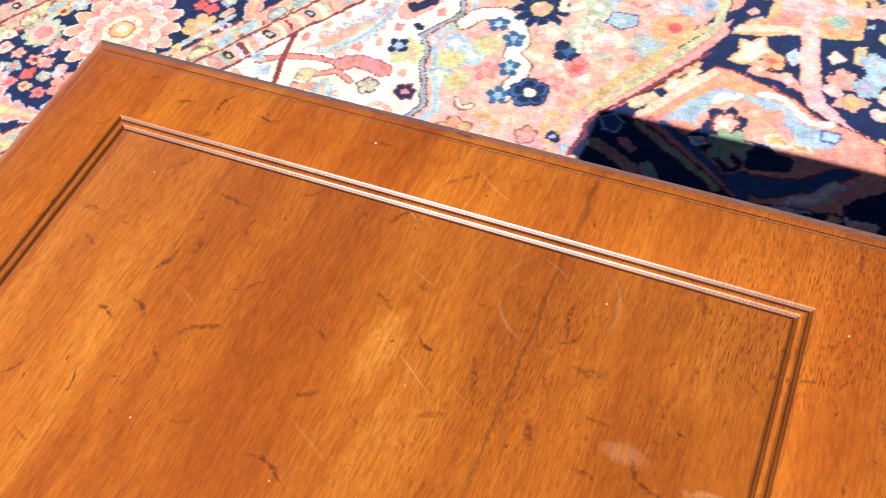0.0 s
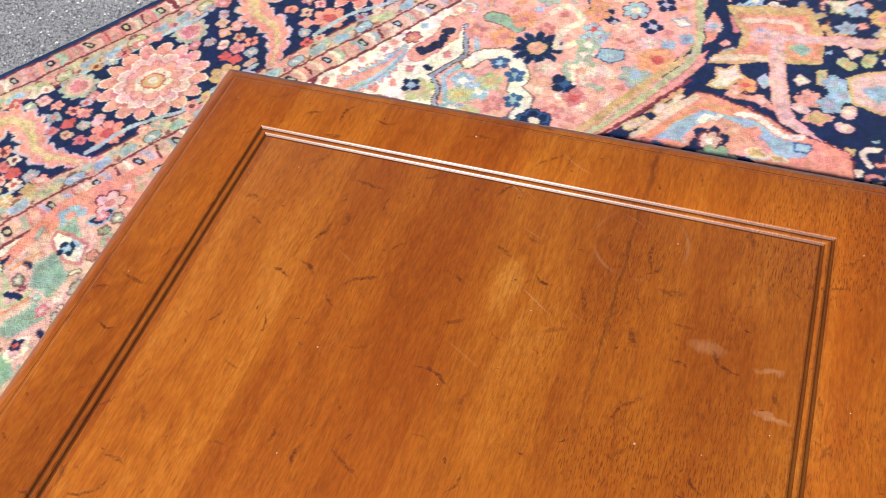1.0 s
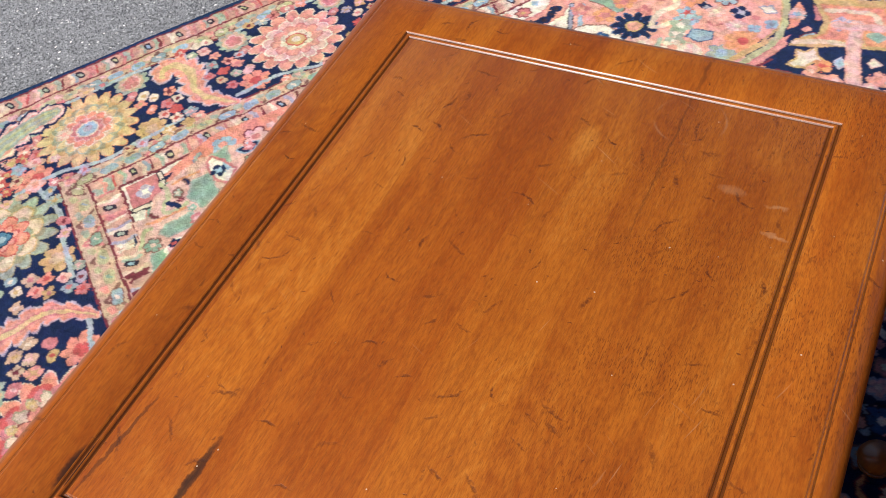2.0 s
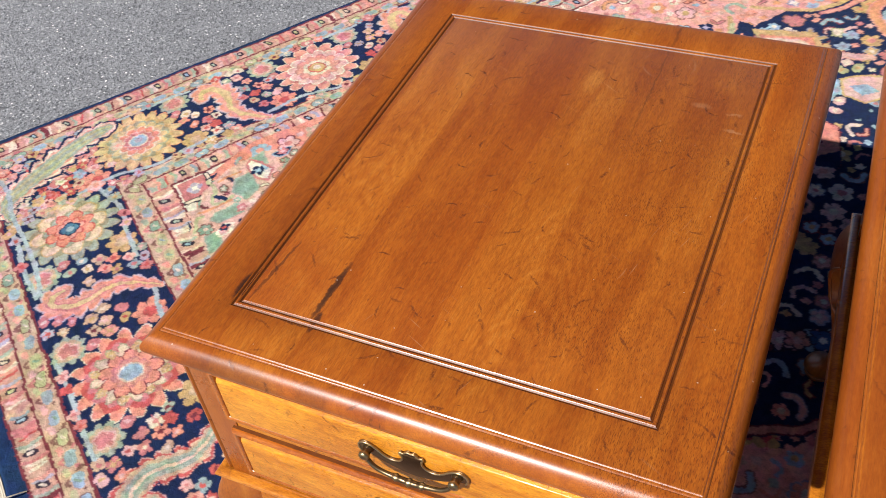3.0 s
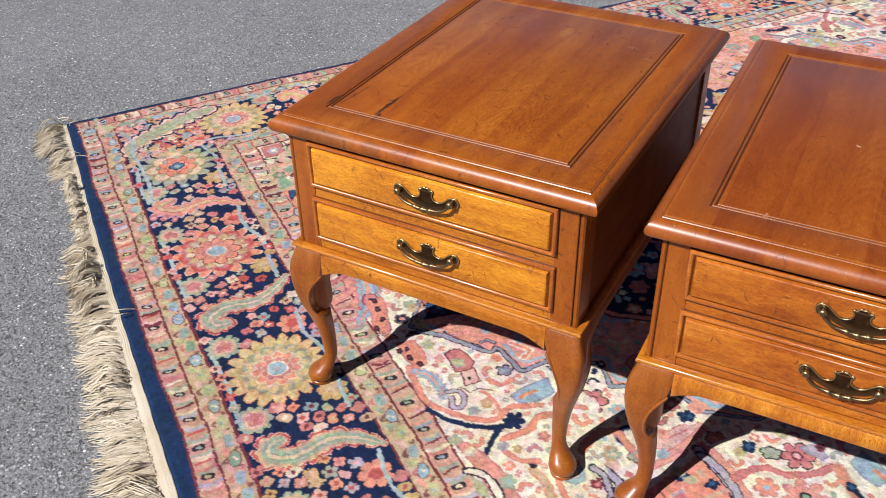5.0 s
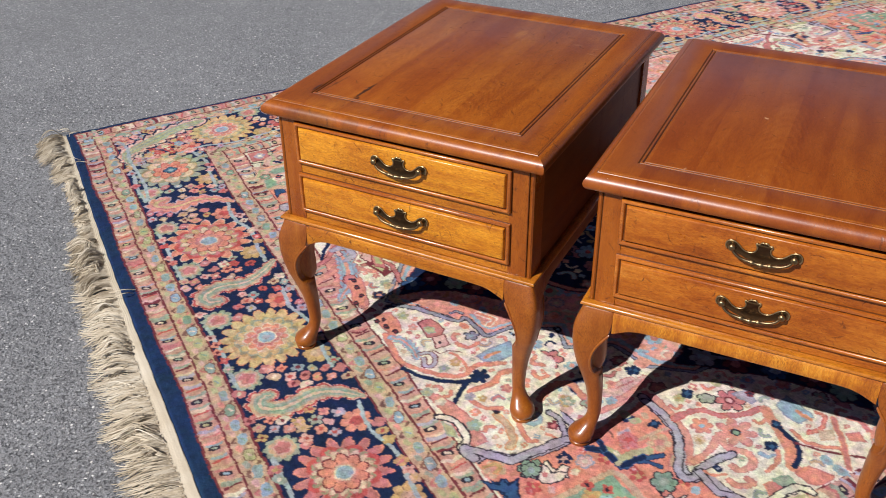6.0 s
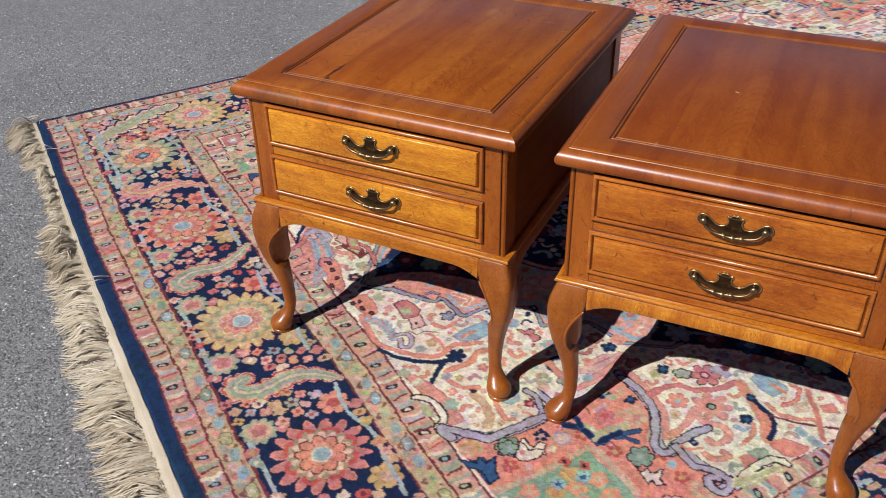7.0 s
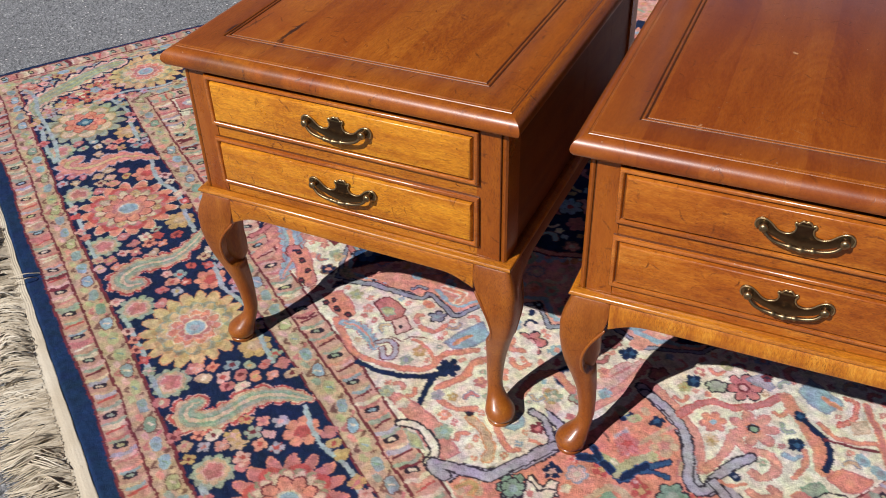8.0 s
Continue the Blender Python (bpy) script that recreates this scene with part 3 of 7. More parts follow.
        # lip's side and quirk: dark finish plus the gap's shadow, as colour
        for f in drawer.data.polygons:
            f.material_index = (1 if f.index // 4 in (0, 7, 8) else 2) if f.index < 36 else 0
        handle(drawer, 0.005, -CY + 0.0008 - 0.0100, zc + 0.006)
    # waist moulding
    waist = [(0.0, Z_BASE), (-0.0088, Z_BASE), (-0.0098, Z_BASE + 0.0004), (-0.0106, Z_BASE + 0.0016), (-0.0107, Z_BASE + 0.0032), (-0.0100, Z_BASE + 0.0050), (-0.0084, Z_BASE + 0.0067), (-0.0062, Z_BASE + 0.0080), (-0.0036, Z_BASE + 0.0088), (-0.0012, Z_BASE + 0.0090), (-0.0004, Z_BASE + 0.0084), (0.0, Z_CASE - 0.0006)]
    waisted = sharp_by_angle(part("waist_moulding", rect_loft(waist, CX, CY), WOOD_BEAD, table), 60)
    waisted.data.materials.append(DARK_UNDERSIDE)     # unseen underside, coloured dark to cut bounce and deepen the shade below
    for f in waisted.data.polygons:
        f.material_index = int(f.normal.z < -0.9 and len(f.vertices) == 4 and abs(f.center.x) < 0.01 and abs(f.center.y) < 0.01)
    # aprons with arched ends and a rounded shoulder
    shoulder = ((0.0, 0.0035), (0.05, 0.0058), (0.14, 0.0075), (0.30, 0.0086), (0.55, 0.0092), (0.94, 0.0094), (1.0, 0.0084))
    arch = ((0.0462, 0.2668), (0.0490, 0.2685), (0.0550, 0.2715), (0.0610, 0.2745), (0.0680, 0.2778), (0.0760, 0.2807), (0.0850, 0.2828), (0.0950, 0.2840), (0.1100, 0.2845))
    for side in range(4):
        half, face = ((CX, CY), (CY, CX))[side % 2]
        sign = 1 if side < 2 else -1
        stations = [(r - half, zb) for r, zb in arch] + [(half - r, zb) for r, zb in arch[::-1]]
        rings = []
        for q, zb in stations:
            row = [(-0.014, Z_BASE - 0.0002)] + [(e, Z_BASE - 0.0002 - f * (Z_BASE - 0.0002 - zb)) for f, e in shoulder] + [(-0.014, zb)]
            rings.append([((sign * q, sign * (face + e), z) if side % 2 == 0 else (sign * (face + e), sign * q, z)) for e, z in row])
        bm = bmesh.new()
        loft(bm, rings)
        sharp_by_angle(part("apron", bm, WOOD_SIDE_SHADED if side % 2 else WOOD_RAIL, table), 50)
    # cabriole legs
    heights = sorted({z for z, *_ in LEG} | {z for z, _ in CARVED} | {0.2660, 0.1725, 0.2530, 0.2385, 0.2230, 0.2085, 0.1960})[::-1]
    for sx in (-1, 1):
        for sy in (-1, 1):
            at = lambda p, q, z: (sx * (CX - p), sy * (CY - q), z)
            bm = bmesh.new()
            loft(bm, [[at(*v) for v in knee_section(z, *between(LEG, z))] for z in heights])
            core = [(z, r, c - 0.5 * a) for z, r in CORE for c, a, _ in (between(LEG, z),)]
            loft(bm, [[at(p, q, z) for p, q in ((o, o), (0.012, o), (r - 0.003, 0.014), (r, 0.018), (r, r), (0.018, r), (0.014, r - 0.003), (o, 0.012))] for z, r, o in core])
            leg = sharp_by_angle(part("leg", bm, WOOD_LEG, table, "cabriole leg on a round pad foot"), 50)
            for swap in (False, True):
                run = []
                for z, r in CARVED[:-2]:
                    c, a, n = between(LEG, z)
                    rim = min((v for v in knee_section(z, c, a, n) if v[1] < c and v[0] > r - 0.006), key=lambda v: v[1])[1]
                    run.append((r + 0.0004, rim + 0.0016, z))
                pts = smooth_line([at(q, p, z) if swap else at(p, q, z) for p, q, z in run], 4)
                radii = [0.0026 * min(1.0, 0.35 + 5 * min(k, len(pts) - 1 - k) / len(pts)) for k in range(len(pts))]
                part("ear", tube(pts, radii, 8), WOOD_LEG, leg, "carved bead along the knee", smooth=True)
    return table


A_AT = pose(0.2045, 0.2660, 0)
table_a = end_table(A_AT, "cherry end table with two drawers, top dark-stained, on the rug")
B_AT = pose(0.610, -0.008, 0, 0, 0, 1.6) @ pose(0.2045, 0.2660, 0)
table_b = copy_thing(table_a, B_AT)
tagged(table_b, "cherry end table with two drawers, reddish scuffed top, on the rug")
for ob in table_b.children:
    other = TOP_B if ob.name.startswith("tabletop") else WOOD_DARK if ob.name.startswith(("drawer", "front_rail")) else None
    if ob.name.startswith("apron") and max(c[1] for c in ob.bound_box) < 0:
        other = WOOD_FIGURE
    if other:
        ob.material_slots[0].link = "OBJECT"
        ob.material_slots[0].material = other


# ---- the rug ----
RUG_O = (-1.275, 0.49)
RUG_U, RUG_V = radians(-35.8), radians(56.0)
RW, RL = 2.53, 3.506                        # across the fringed end, along the sides
V0 = -0.020                                # where the pile begins
STEP = 0.0023
us = np.arange(0, RW + 1e-6, STEP)
vs = np.concatenate([np.arange(V0, 1.12, STEP), np.arange(1.12, 1.80, 0.0028), np.arange(1.80, 2.5, 0.005), np.arange(2.5, RL, 0.010)])
GU, GV = np.meshgrid(us, vs)               # rows along v
rng = np.random.default_rng(5)


def field(scale, seed):
    """Smooth noise over the rug, about -1 to 1, with features of that size."""
    r = np.random.default_rng(seed)
    nu, nv = int(RW / scale) + 4, int((RL + 0.1) / scale) + 4
    g = r.uniform(-1, 1, (nv, nu))
    a, b = (GV - V0) / scale, GU / scale
    i, j = a.astype(int), b.astype(int)
    fa, fb = a - i, b - j
    fa, fb = fa * fa * (3 - 2 * fa), fb * fb * (3 - 2 * fb)
    return (g[i, j] * (1 - fb) + g[i, j + 1] * fb) * (1 - fa) + (g[i + 1, j] * (1 - fb) + g[i + 1, j + 1] * fb) * fa


# knots do not follow the drawing exactly
WU = GU + 0.005 * field(0.16, 1) + 0.0018 * field(0.022, 2) + 0.0016 * field(0.010, 7) + 0.0008 * field(0.005, 3) + 0.0005 * rng.uniform(-1, 1, GU.shape)
WV = GV + 0.005 * field(0.19, 4) + 0.0018 * field(0.024, 5) + 0.0016 * field(0.011, 8) + 0.0008 * field(0.005, 6) + 0.0005 * rng.uniform(-1, 1, GU.shape)
DYE = np.zeros(GU.shape + (3,))

C = dict(navy=(0.0095, 0.0195, 0.061), blue=(0.035, 0.085, 0.19), sky=(0.29, 0.385, 0.45), salmon=(0.63, 0.285, 0.225), pink=(0.62, 0.375, 0.335), rose=(0.50, 0.185, 0.175),
         red=(0.47, 0.095, 0.085), wine=(0.17, 0.035, 0.045), ivory=(0.70, 0.615, 0.50), cream=(0.65, 0.535, 0.41), tan=(0.52, 0.355, 0.24), gold=(0.51, 0.335, 0.155), olive=(0.30, 0.27, 0.17),
         green=(0.23, 0.33, 0.24), sage=(0.32, 0.355, 0.275), lime=(0.42, 0.405, 0.225), lilac=(0.39, 0.345, 0.40), grey=(0.27, 0.27, 0.33), brown=(0.20, 0.10, 0.08), dark=(0.03, 0.02, 0.035),
         orange=(0.60, 0.27, 0.14), coral=(0.64, 0.255, 0.18), teal=(0.27, 0.335, 0.34), blush=(0.655, 0.325, 0.265), peach=(0.61, 0.455, 0.325), shell=(0.61, 0.375, 0.295), mist=(0.36, 0.42, 0.42), straw=(0.57, 0.415, 0.215), petrol=(0.07, 0.16, 0.24))


def window(u0, u1, v0, v1):
    i0, i1 = np.searchsorted(vs, v0 - 0.012), np.searchsorted(vs, v1 + 0.012)
    j0, j1 = max(0, int((u0 - 0.012) / STEP)), max(0, min(len(us), int((u1 + 0.012) / STEP) + 2))
    return slice(i0, i1), slice(j0, j1)


def fill(win, mask, col):
    DYE[win][mask] = C[col] if isinstance(col, str) else col


def rect(u0, u1, v0, v1, col):
    w = window(u0, u1, v0, v1)
    U, V = WU[w], WV[w]
    fill(w, (U >= u0) & (U < u1) & (V >= v0) & (V < v1), col)


def along(pts, per=5):
    return [(p.x, p.y) for p in smooth_line([(a, b, 0) for a, b in pts], per)]


def distance(w, pts):
    """Distance to a polyline, and how far along it the nearest point lies (0 to 1)."""
    U, V = WU[w], WV[w]
    best, where = np.full(U.shape, 9.0), np.zeros(U.shape)
    total = len(pts) - 1
    for k in range(total):
        (a, b), (c, d) = pts[k], pts[k + 1]
        l2 = max((c - a) ** 2 + (d - b) ** 2, 1e-9)
        t = np.clip(((U - a) * (c - a) + (V - b) * (d - b)) / l2, 0, 1)
        r = np.hypot(U - a - t * (c - a), V - b - t * (d - b))
        m = r < best
        best[m], where[m] = r[m], (k + t[m]) / total
    return best, where


def stroke(pts, width, col, edge=None, rim=0.004, curved=True):
    p = along(pts) if curved and len(pts) > 2 else pts
    a, b = [q[0] for q in p], [q[1] for q in p]
    e = width / 2 + (rim if edge else 0)
    w = window(min(a) - e, max(a) + e, min(b) - e, max(b) + e)
    r, _ = distance(w, p)
    if edge:
        fill(w, r < e, edge)
    fill(w, r < width / 2, col)


def shape(pts, col, edge=None, rim=0.004, curved=False):
    """A filled outline, with a drawn edge."""
    p = along(pts + [pts[0]]) if curved else pts + [pts[0]]
    a, b = [q[0] for q in p], [q[1] for q in p]
    w = window(min(a) - rim, max(a) + rim, min(b) - rim, max(b) + rim)
    U, V = WU[w], WV[w]
    inside = np.zeros(U.shape, bool)
    for (x0, y0), (x1, y1) in zip(p, p[1:]):
        if y0 != y1:
            inside ^= ((y0 > V) != (y1 > V)) & (U < (x1 - x0) * (V - y0) / (y1 - y0) + x0)
    fill(w, inside, col)
    if edge:
        r, _ = distance(w, p)
        fill(w, r < rim / 2, edge)


def rosette(cu, cv, rings, turn=0.0, squash=1.0):
    """rings from the outside in: (radius, colour, petals, depth, edge colour)."""
    R = rings[0][0] * 1.25
    w = window(cu - R, cu + R, cv - R, cv + R)
    du, dv = WU[w] - cu, (WV[w] - cv) / squash
    rad, th = np.hypot(du, dv), np.arctan2(dv, du) + turn
    for k, (r, col, petals, depth, edge) in enumerate(rings):
        wave = r * (1 - depth + depth * np.abs(np.cos(petals * th / 2 + k * 0.9)) ** 0.7 * 1.2) if petals else np.full(rad.shape, r)
        if edge:
            fill(w, rad < wave + 0.0035, edge)
        fill(w, rad < wave, col)
        if petals and depth > 0.1:
            fill(w, (rad < wave) & (rad > r * 0.55) & (np.abs(np.cos(petals * th / 2 + k * 0.9)) < 0.10), edge or "brown")


def floret(cu, cv, r, col, heart, kind=0, turn=0.0):
    w = window(cu - r, cu + r, cv - r, cv + r)
    du, dv = WU[w] - cu, WV[w] - cv
    rad, th = np.hypot(du, dv), np.arctan2(dv, du) + (turn if kind % 5 else 0.3 * math.sin(turn))
    n = (4, 5, 2, 4, 4)[kind % 5]
    fill(w, rad < r * (0.62 + 0.40 * np.abs(np.cos(n * th / 2))), col)
    if kind % 5 in (0, 1, 3):
        fill(w, (rad < r * 0.92) & (np.abs(np.cos(n * th / 2)) < 0.16), heart)
    fill(w, rad < r * (0.30 + 0.10 * np.abs(np.sin(n * th / 2))), heart)


def serrated(pts, width, layers, teeth=9, bite=0.3, taper=(0.35, 0.25)):
    """A long curling leaf with a toothed outline; layers of (part of the width, colour) from outside in."""
    p = along(pts, 8)
    a, b = [q[0] for q in p], [q[1] for q in p]
    w = window(min(a) - width, max(a) + width, min(b) - width, max(b) + width)
    r, s = distance(w, p)
    body = (taper[0] + (1 - taper[0]) * np.sin(np.pi * np.clip(s * 0.92 + 0.06, 0, 1)) ** 0.8) * (1 - 0.35 * s)
    saw = 1 - bite * np.abs(((s * teeth) % 1) - 0.3)
    for share, col in layers:
        fill(w, r < width * share * body * (saw if share > 0.7 else 1), col)


def frame_coords():
    """How far in from the rug's edges: along u and v."""
    return np.minimum(WU, RW - WU), np.minimum(WV, RL - WV)


EU, EV = frame_coords()
ALL = (slice(None), slice(None))
# bands, outside in: distance in from the sides, from the fringed ends, colour
fill(ALL, EU > -1, (0.011, 0.030, 0.082))
for du, dv, col in ((0.016, 0.011, "wine"), (0.021, 0.016, (0.50, 0.280, 0.215)), (0.059, 0.055, "wine"), (0.064, 0.060, (0.49, 0.335, 0.225)), (0.100, 0.100, "wine"), (0.106, 0.106, "navy"),
                    (0.313, 0.334, "wine"), (0.317, 0.338, (0.51, 0.360, 0.25)), (0.350, 0.381, "wine"), (0.355, 0.386, (0.53, 0.305, 0.235)), (0.393, 0.430, "wine"), (0.399, 0.435, "ivory"), (0.403, 0.440, "blush")):
    fill(ALL, (EU > du) & (EV > dv), col)


def guard_motifs(at, length, pitch, names, kind, seed):
    """Small figures along a guard band; at(s, w) gives the place s along it, w across (-1 to 1)."""
    r = random.Random(seed)
    n = int(length / pitch)
    pitch = length / n
    for k in range(n):
        s = (k + 0.5) * pitch
        c = names[(k + r.randrange(2)) % len(names)]
        if kind == "bars":
            tint = r.choice(("sage", "pink", "cream", "lilac", "tan", "salmon", "peach", "sage", "rose"))
            stroke([at(s - 0.012, -0.9), at(s - 0.006, 0.0), at(s - 0.011, 0.9)], 0.008, tint)
            stroke([at(s - 0.003, -0.7), at(s + 0.002, 0.0), at(s - 0.001, 0.7)], 0.007 if r.random() < 0.7 else 0.011, c)
            if k % 2:
                stroke([at(s + 0.008, -0.40), at(s + 0.011, 0.20)], 0.0125, "dark", curved=False)
                stroke([at(s + 0.0085, -0.25), at(s + 0.0105, 0.05)], 0.006, r.choice(("sky", "lime", "cream", "sage")), curved=False)
            else:
                stroke([at(s + 0.010, -0.75), at(s + 0.007, 0.75)], 0.005, r.choice(("rose", "red", "cream", "wine")), curved=False)
        else:
            stroke([at(s - pitch / 2, 0.8), at(s - pitch / 4, 0.2), at(s, -0.75), at(s + pitch / 4, 0.2), at(s + pitch / 2, 0.8)], 0.0065, ("brown", "tan", "brown", "rose")[k % 4])
            stroke([at(s - 0.007, 0.30), at(s + 0.007, 0.20)], 0.0225, "brown" if k % 3 == 0 else "tan", curved=False)
            stroke([at(s - 0.007, 0.30), at(s + 0.007, 0.20)], 0.0180, c, curved=False)
            stroke([at(s - 0.004, 0.10), at(s + 0.003, 0.40)], 0.004, ("cream", "teal", "green")[k % 3], curved=False)
            stroke([at(s - pitch / 2 - 0.004, -0.45), at(s - pitch / 2 + 0.004, -0.35)], 0.011, r.choice(("sage", "salmon", "pink", "lime")), curved=False)


def side_u(v_mid, half):
    return lambda s, q: (0.02 + s, v_mid + q * half)


def side_v(u_mid, half):
    return lambda s, q: (u_mid + q * half, 0.02 + s)


BARS = ("sage", "pink", "teal", "rose", "cream", "sage", "lilac", "wine", "peach", "salmon")
OVALS = ("sky", "lime", "teal", "green", "sky", "lime", "teal")
guard_motifs(side_u(0.036, 0.019), RW - 0.04, 0.036, BARS, "bars", 1)
guard_motifs(side_u(0.080, 0.019), RW - 0.16, 0.046, OVALS, "ovals", 2)
guard_motifs(side_v(0.040, 0.018), RL - 0.04, 0.036, BARS, "bars", 3)
guard_motifs(side_v(0.082, 0.017), RL - 0.16, 0.046, OVALS, "ovals", 4)
guard_motifs(lambda s, q: (0.33 + s, 0.360 + q * 0.020), RW - 0.66, 0.046, OVALS, "ovals", 5)
guard_motifs(lambda s, q: (0.37 + s, 0.408 + q * 0.021), RW - 0.74, 0.036, BARS, "bars", 6)
guard_motifs(lambda s, q: (0.334 + q * 0.016, 0.36 + s), 2.4, 0.046, OVALS, "ovals", 7)
guard_motifs(lambda s, q: (0.374 + q * 0.018, 0.40 + s), 2.4, 0.036, BARS, "bars", 8)
guard_motifs(lambda s, q: (RW - 0.374 + q * 0.018, 0.40 + s), 2.4, 0.036, BARS, "bars", 9)

ROSETTES = {
    "green": [(0.092, "sage", 16, 0.26, "olive"), (0.078, "olive", 14, 0.16, None), (0.070, "peach", 8, 0.30, "gold"), (0.050, "sage", 8, 0.2, "olive"), (0.046, "coral", 8, 0.30, "red"), (0.028, "salmon", 8, 0.25, "red"), (0.017, "petrol", 4, 0.15, "navy"), (0.008, "sky", 0, 0, None)],
    "red": [(0.095, "coral", 16, 0.32, "cream"), (0.080, "red", 8, 0.24, None), (0.072, "rose", 16, 0.16, None), (0.063, "peach", 16, 0.26, "olive"), (0.049, "coral", 9, 0.26, "wine"), (0.029, "salmon", 9, 0.2, "rose"), (0.018, "sky", 0, 0, "cream")],
    "ruby": [(0.083, "rose", 16, 0.36, "coral"), (0.068, "red", 8, 0.24, None), (0.060, "olive", 16, 0.18, None), (0.054, "peach", 16, 0.26, "rose"), (0.043, "coral", 9, 0.26, "wine"), (0.025, "salmon", 9, 0.2, None), (0.016, "sky", 0, 0, "cream")],
    "gold": [(0.094, "straw", 19, 0.22, "orange"), (0.074, "gold", 14, 0.2, None), (0.069, "olive", 14, 0.26, None), (0.062, "straw", 14, 0.22, "sage"), (0.050, "tan", 11, 0.15, None), (0.045, "coral", 11, 0.24, "cream"), (0.030, "rose", 9, 0.25, "pink"), (0.018, "sky", 0, 0, "cream"), (0.009, "lilac", 4, 0.2, None)],
    "pink": [(0.092, "salmon", 16, 0.22, "cream"), (0.074, "rose", 12, 0.16, None), (0.066, "pink", 12, 0.16, "ivory"), (0.048, "salmon", 10, 0.2, "rose"), (0.032, "cream", 8, 0.16, None), (0.018, "gold", 0, 0, "red"), (0.009, "cream", 0, 0, None)],
}


def border(place, positions, leaves, length, seed):
    """The main border: rosettes, curling leaves between them, vines, and many small flowers. place(s, q): s along, q across from its middle."""
    r = random.Random(seed)
    taken = []
    for s, lean, tones in leaves:
        spine = ((-0.048, -0.052), (-0.042, -0.073), (-0.018, -0.076), (0.002, -0.046), (0.003, -0.020), (-0.004, 0.030), (0.016, 0.072), (0.046, 0.106))
        serrated([place(s + lean * a, b) for a, b in spine], 0.039, tones, 11, 0.6)
        taken += [(s + lean * a, b, 0.036) for a, b in spine]
    for s, name in positions:
        rosette(*place(s, 0.0), ROSETTES[name], turn=r.random())
        if name == "red":
            for k in range(8):
                floret(*place(s + 0.057 * math.cos(k * 0.785 + 0.3), 0.057 * math.sin(k * 0.785 + 0.3)), 0.009, "gold", "tan", 1, k)
        for ds in (-0.108, 0.108):
            rosette(*place(s + ds, -0.078), [(0.034, "sage", 10, 0.26, None), (0.026, "tan", 9, 0.12, "sage"), (0.016, "rose", 5, 0.25, "pink")])
            floret(*place(s + ds * 0.9, -0.036), 0.014, "rose", "pink", 2, 0.8)
            taken.append((s + ds, -0.078, 0.044))
        for ds, q, tint in ((0.105, 0.078, "gold"), (-0.115, 0.070, "coral")):
            rosette(*place(s + ds, q), [(0.030, tint, 7, 0.28, None), (0.013, "tan" if tint == "gold" else "red", 5, 0.2, None)])
            taken.append((s + ds, q, 0.038))
        for side, bend in ((1, ((-0.16, 0.092), (-0.08, 0.084), (0.0, 0.104), (0.07, 0.096), (0.16, 0.090))), (-1, ((-0.09, 0.104), (0.0, 0.100), (0.08, 0.104), (0.15, 0.100)))):
            stroke([place(s + ds, side * q) for ds, q in bend], 0.0088, "mist")
    names = ("salmon", "pink", "gold", "rose", "lilac", "cream", "sage", "rose", "teal", "coral", "tan", "red", "pink", "tan")
    k = 0
    s = 0.125
    while s < length:
        for q in (-0.104, -0.078, -0.052, -0.026, 0.0, 0.026, 0.052, 0.078, 0.104):
            k += 1
            a, b = s + r.uniform(-0.004, 0.004) + (0.014 if round(q / 0.026) % 2 else 0), q + r.uniform(-0.004, 0.004)
            near = [p for p, _ in positions if abs(p - a) < 0.12 and math.hypot(p - a, b) < 0.106]
            near += [1 for p, q2, gap in taken if math.hypot(p - a, q2 - b) < gap]
            if near:
                continue
            floret(*place(a, b), r.uniform(0.0115, 0.0150), r.choice(names), r.choice(("cream", "red", "gold", "rose", "pink", "wine")), r.randrange(5), r.random() * 6)
        s += 0.0290


GREEN_LEAF = [(1.16, "pink"), (1.08, "red"), (0.82, "peach"), (0.66, "tan"), (0.46, "sage"), (0.24, "green"), (0.12, "peach")]
PINK_LEAF = [(1.14, "lilac"), (0.98, "pink"), (0.84, "coral"), (0.52, "salmon"), (0.30, "rose"), (0.18, "straw")]
CORAL_LEAF = [(1.18, "lilac"), (1.02, "pink"), (0.84, "coral"), (0.50, "salmon"), (0.26, "straw")]
place_end = lambda s, q: (s, 0.220 + q)
place_side = lambda s, q: (0.207 + q, s)
border(place_end, [(0.393, "green"), (0.817, "red"), (1.255, "gold"), (1.698, "ruby"), (2.13, "green")],
       [(0.605, 1, PINK_LEAF), (1.032, -1, GREEN_LEAF), (1.480, 1, GREEN_LEAF), (1.92, -1, PINK_LEAF)], RW - 0.12, 11)
border(place_side, [(0.424, "gold"), (0.858, "pink"), (1.295, "red"), (1.73, "green"), (2.165, "gold"), (2.60, "pink"), (3.04, "red")],
       [(0.640, 1, CORAL_LEAF), (1.085, -1, CORAL_LEAF), (1.51, 1, GREEN_LEAF), (1.95, -1, GREEN_LEAF), (2.38, 1, PINK_LEAF)], RL - 0.12, 12)

# the leaf and flowers in the corner
serrated([(0.116, 0.376), (0.125, 0.312), (0.163, 0.234), (0.203, 0.167), (0.237, 0.124), (0.284, 0.121)], 0.042, [(1.42, "navy"), (1.14, "pink"), (1.0, "cream"), (0.84, "salmon"), (0.62, "sage"), (0.36, "lime"), (0.16, "sage")], 10, 0.6)
floret(0.114, 0.124, 0.02, "salmon", "peach", 1, 0.0)
floret(0.235, 0.238, 0.013, "cream", "lime", 1, 0.0)
floret(0.233, 0.280, 0.016, "sky", "lilac", 1, 0.0)
floret(0.269, 0.182, 0.014, "gold", "tan", 1, 0.0)
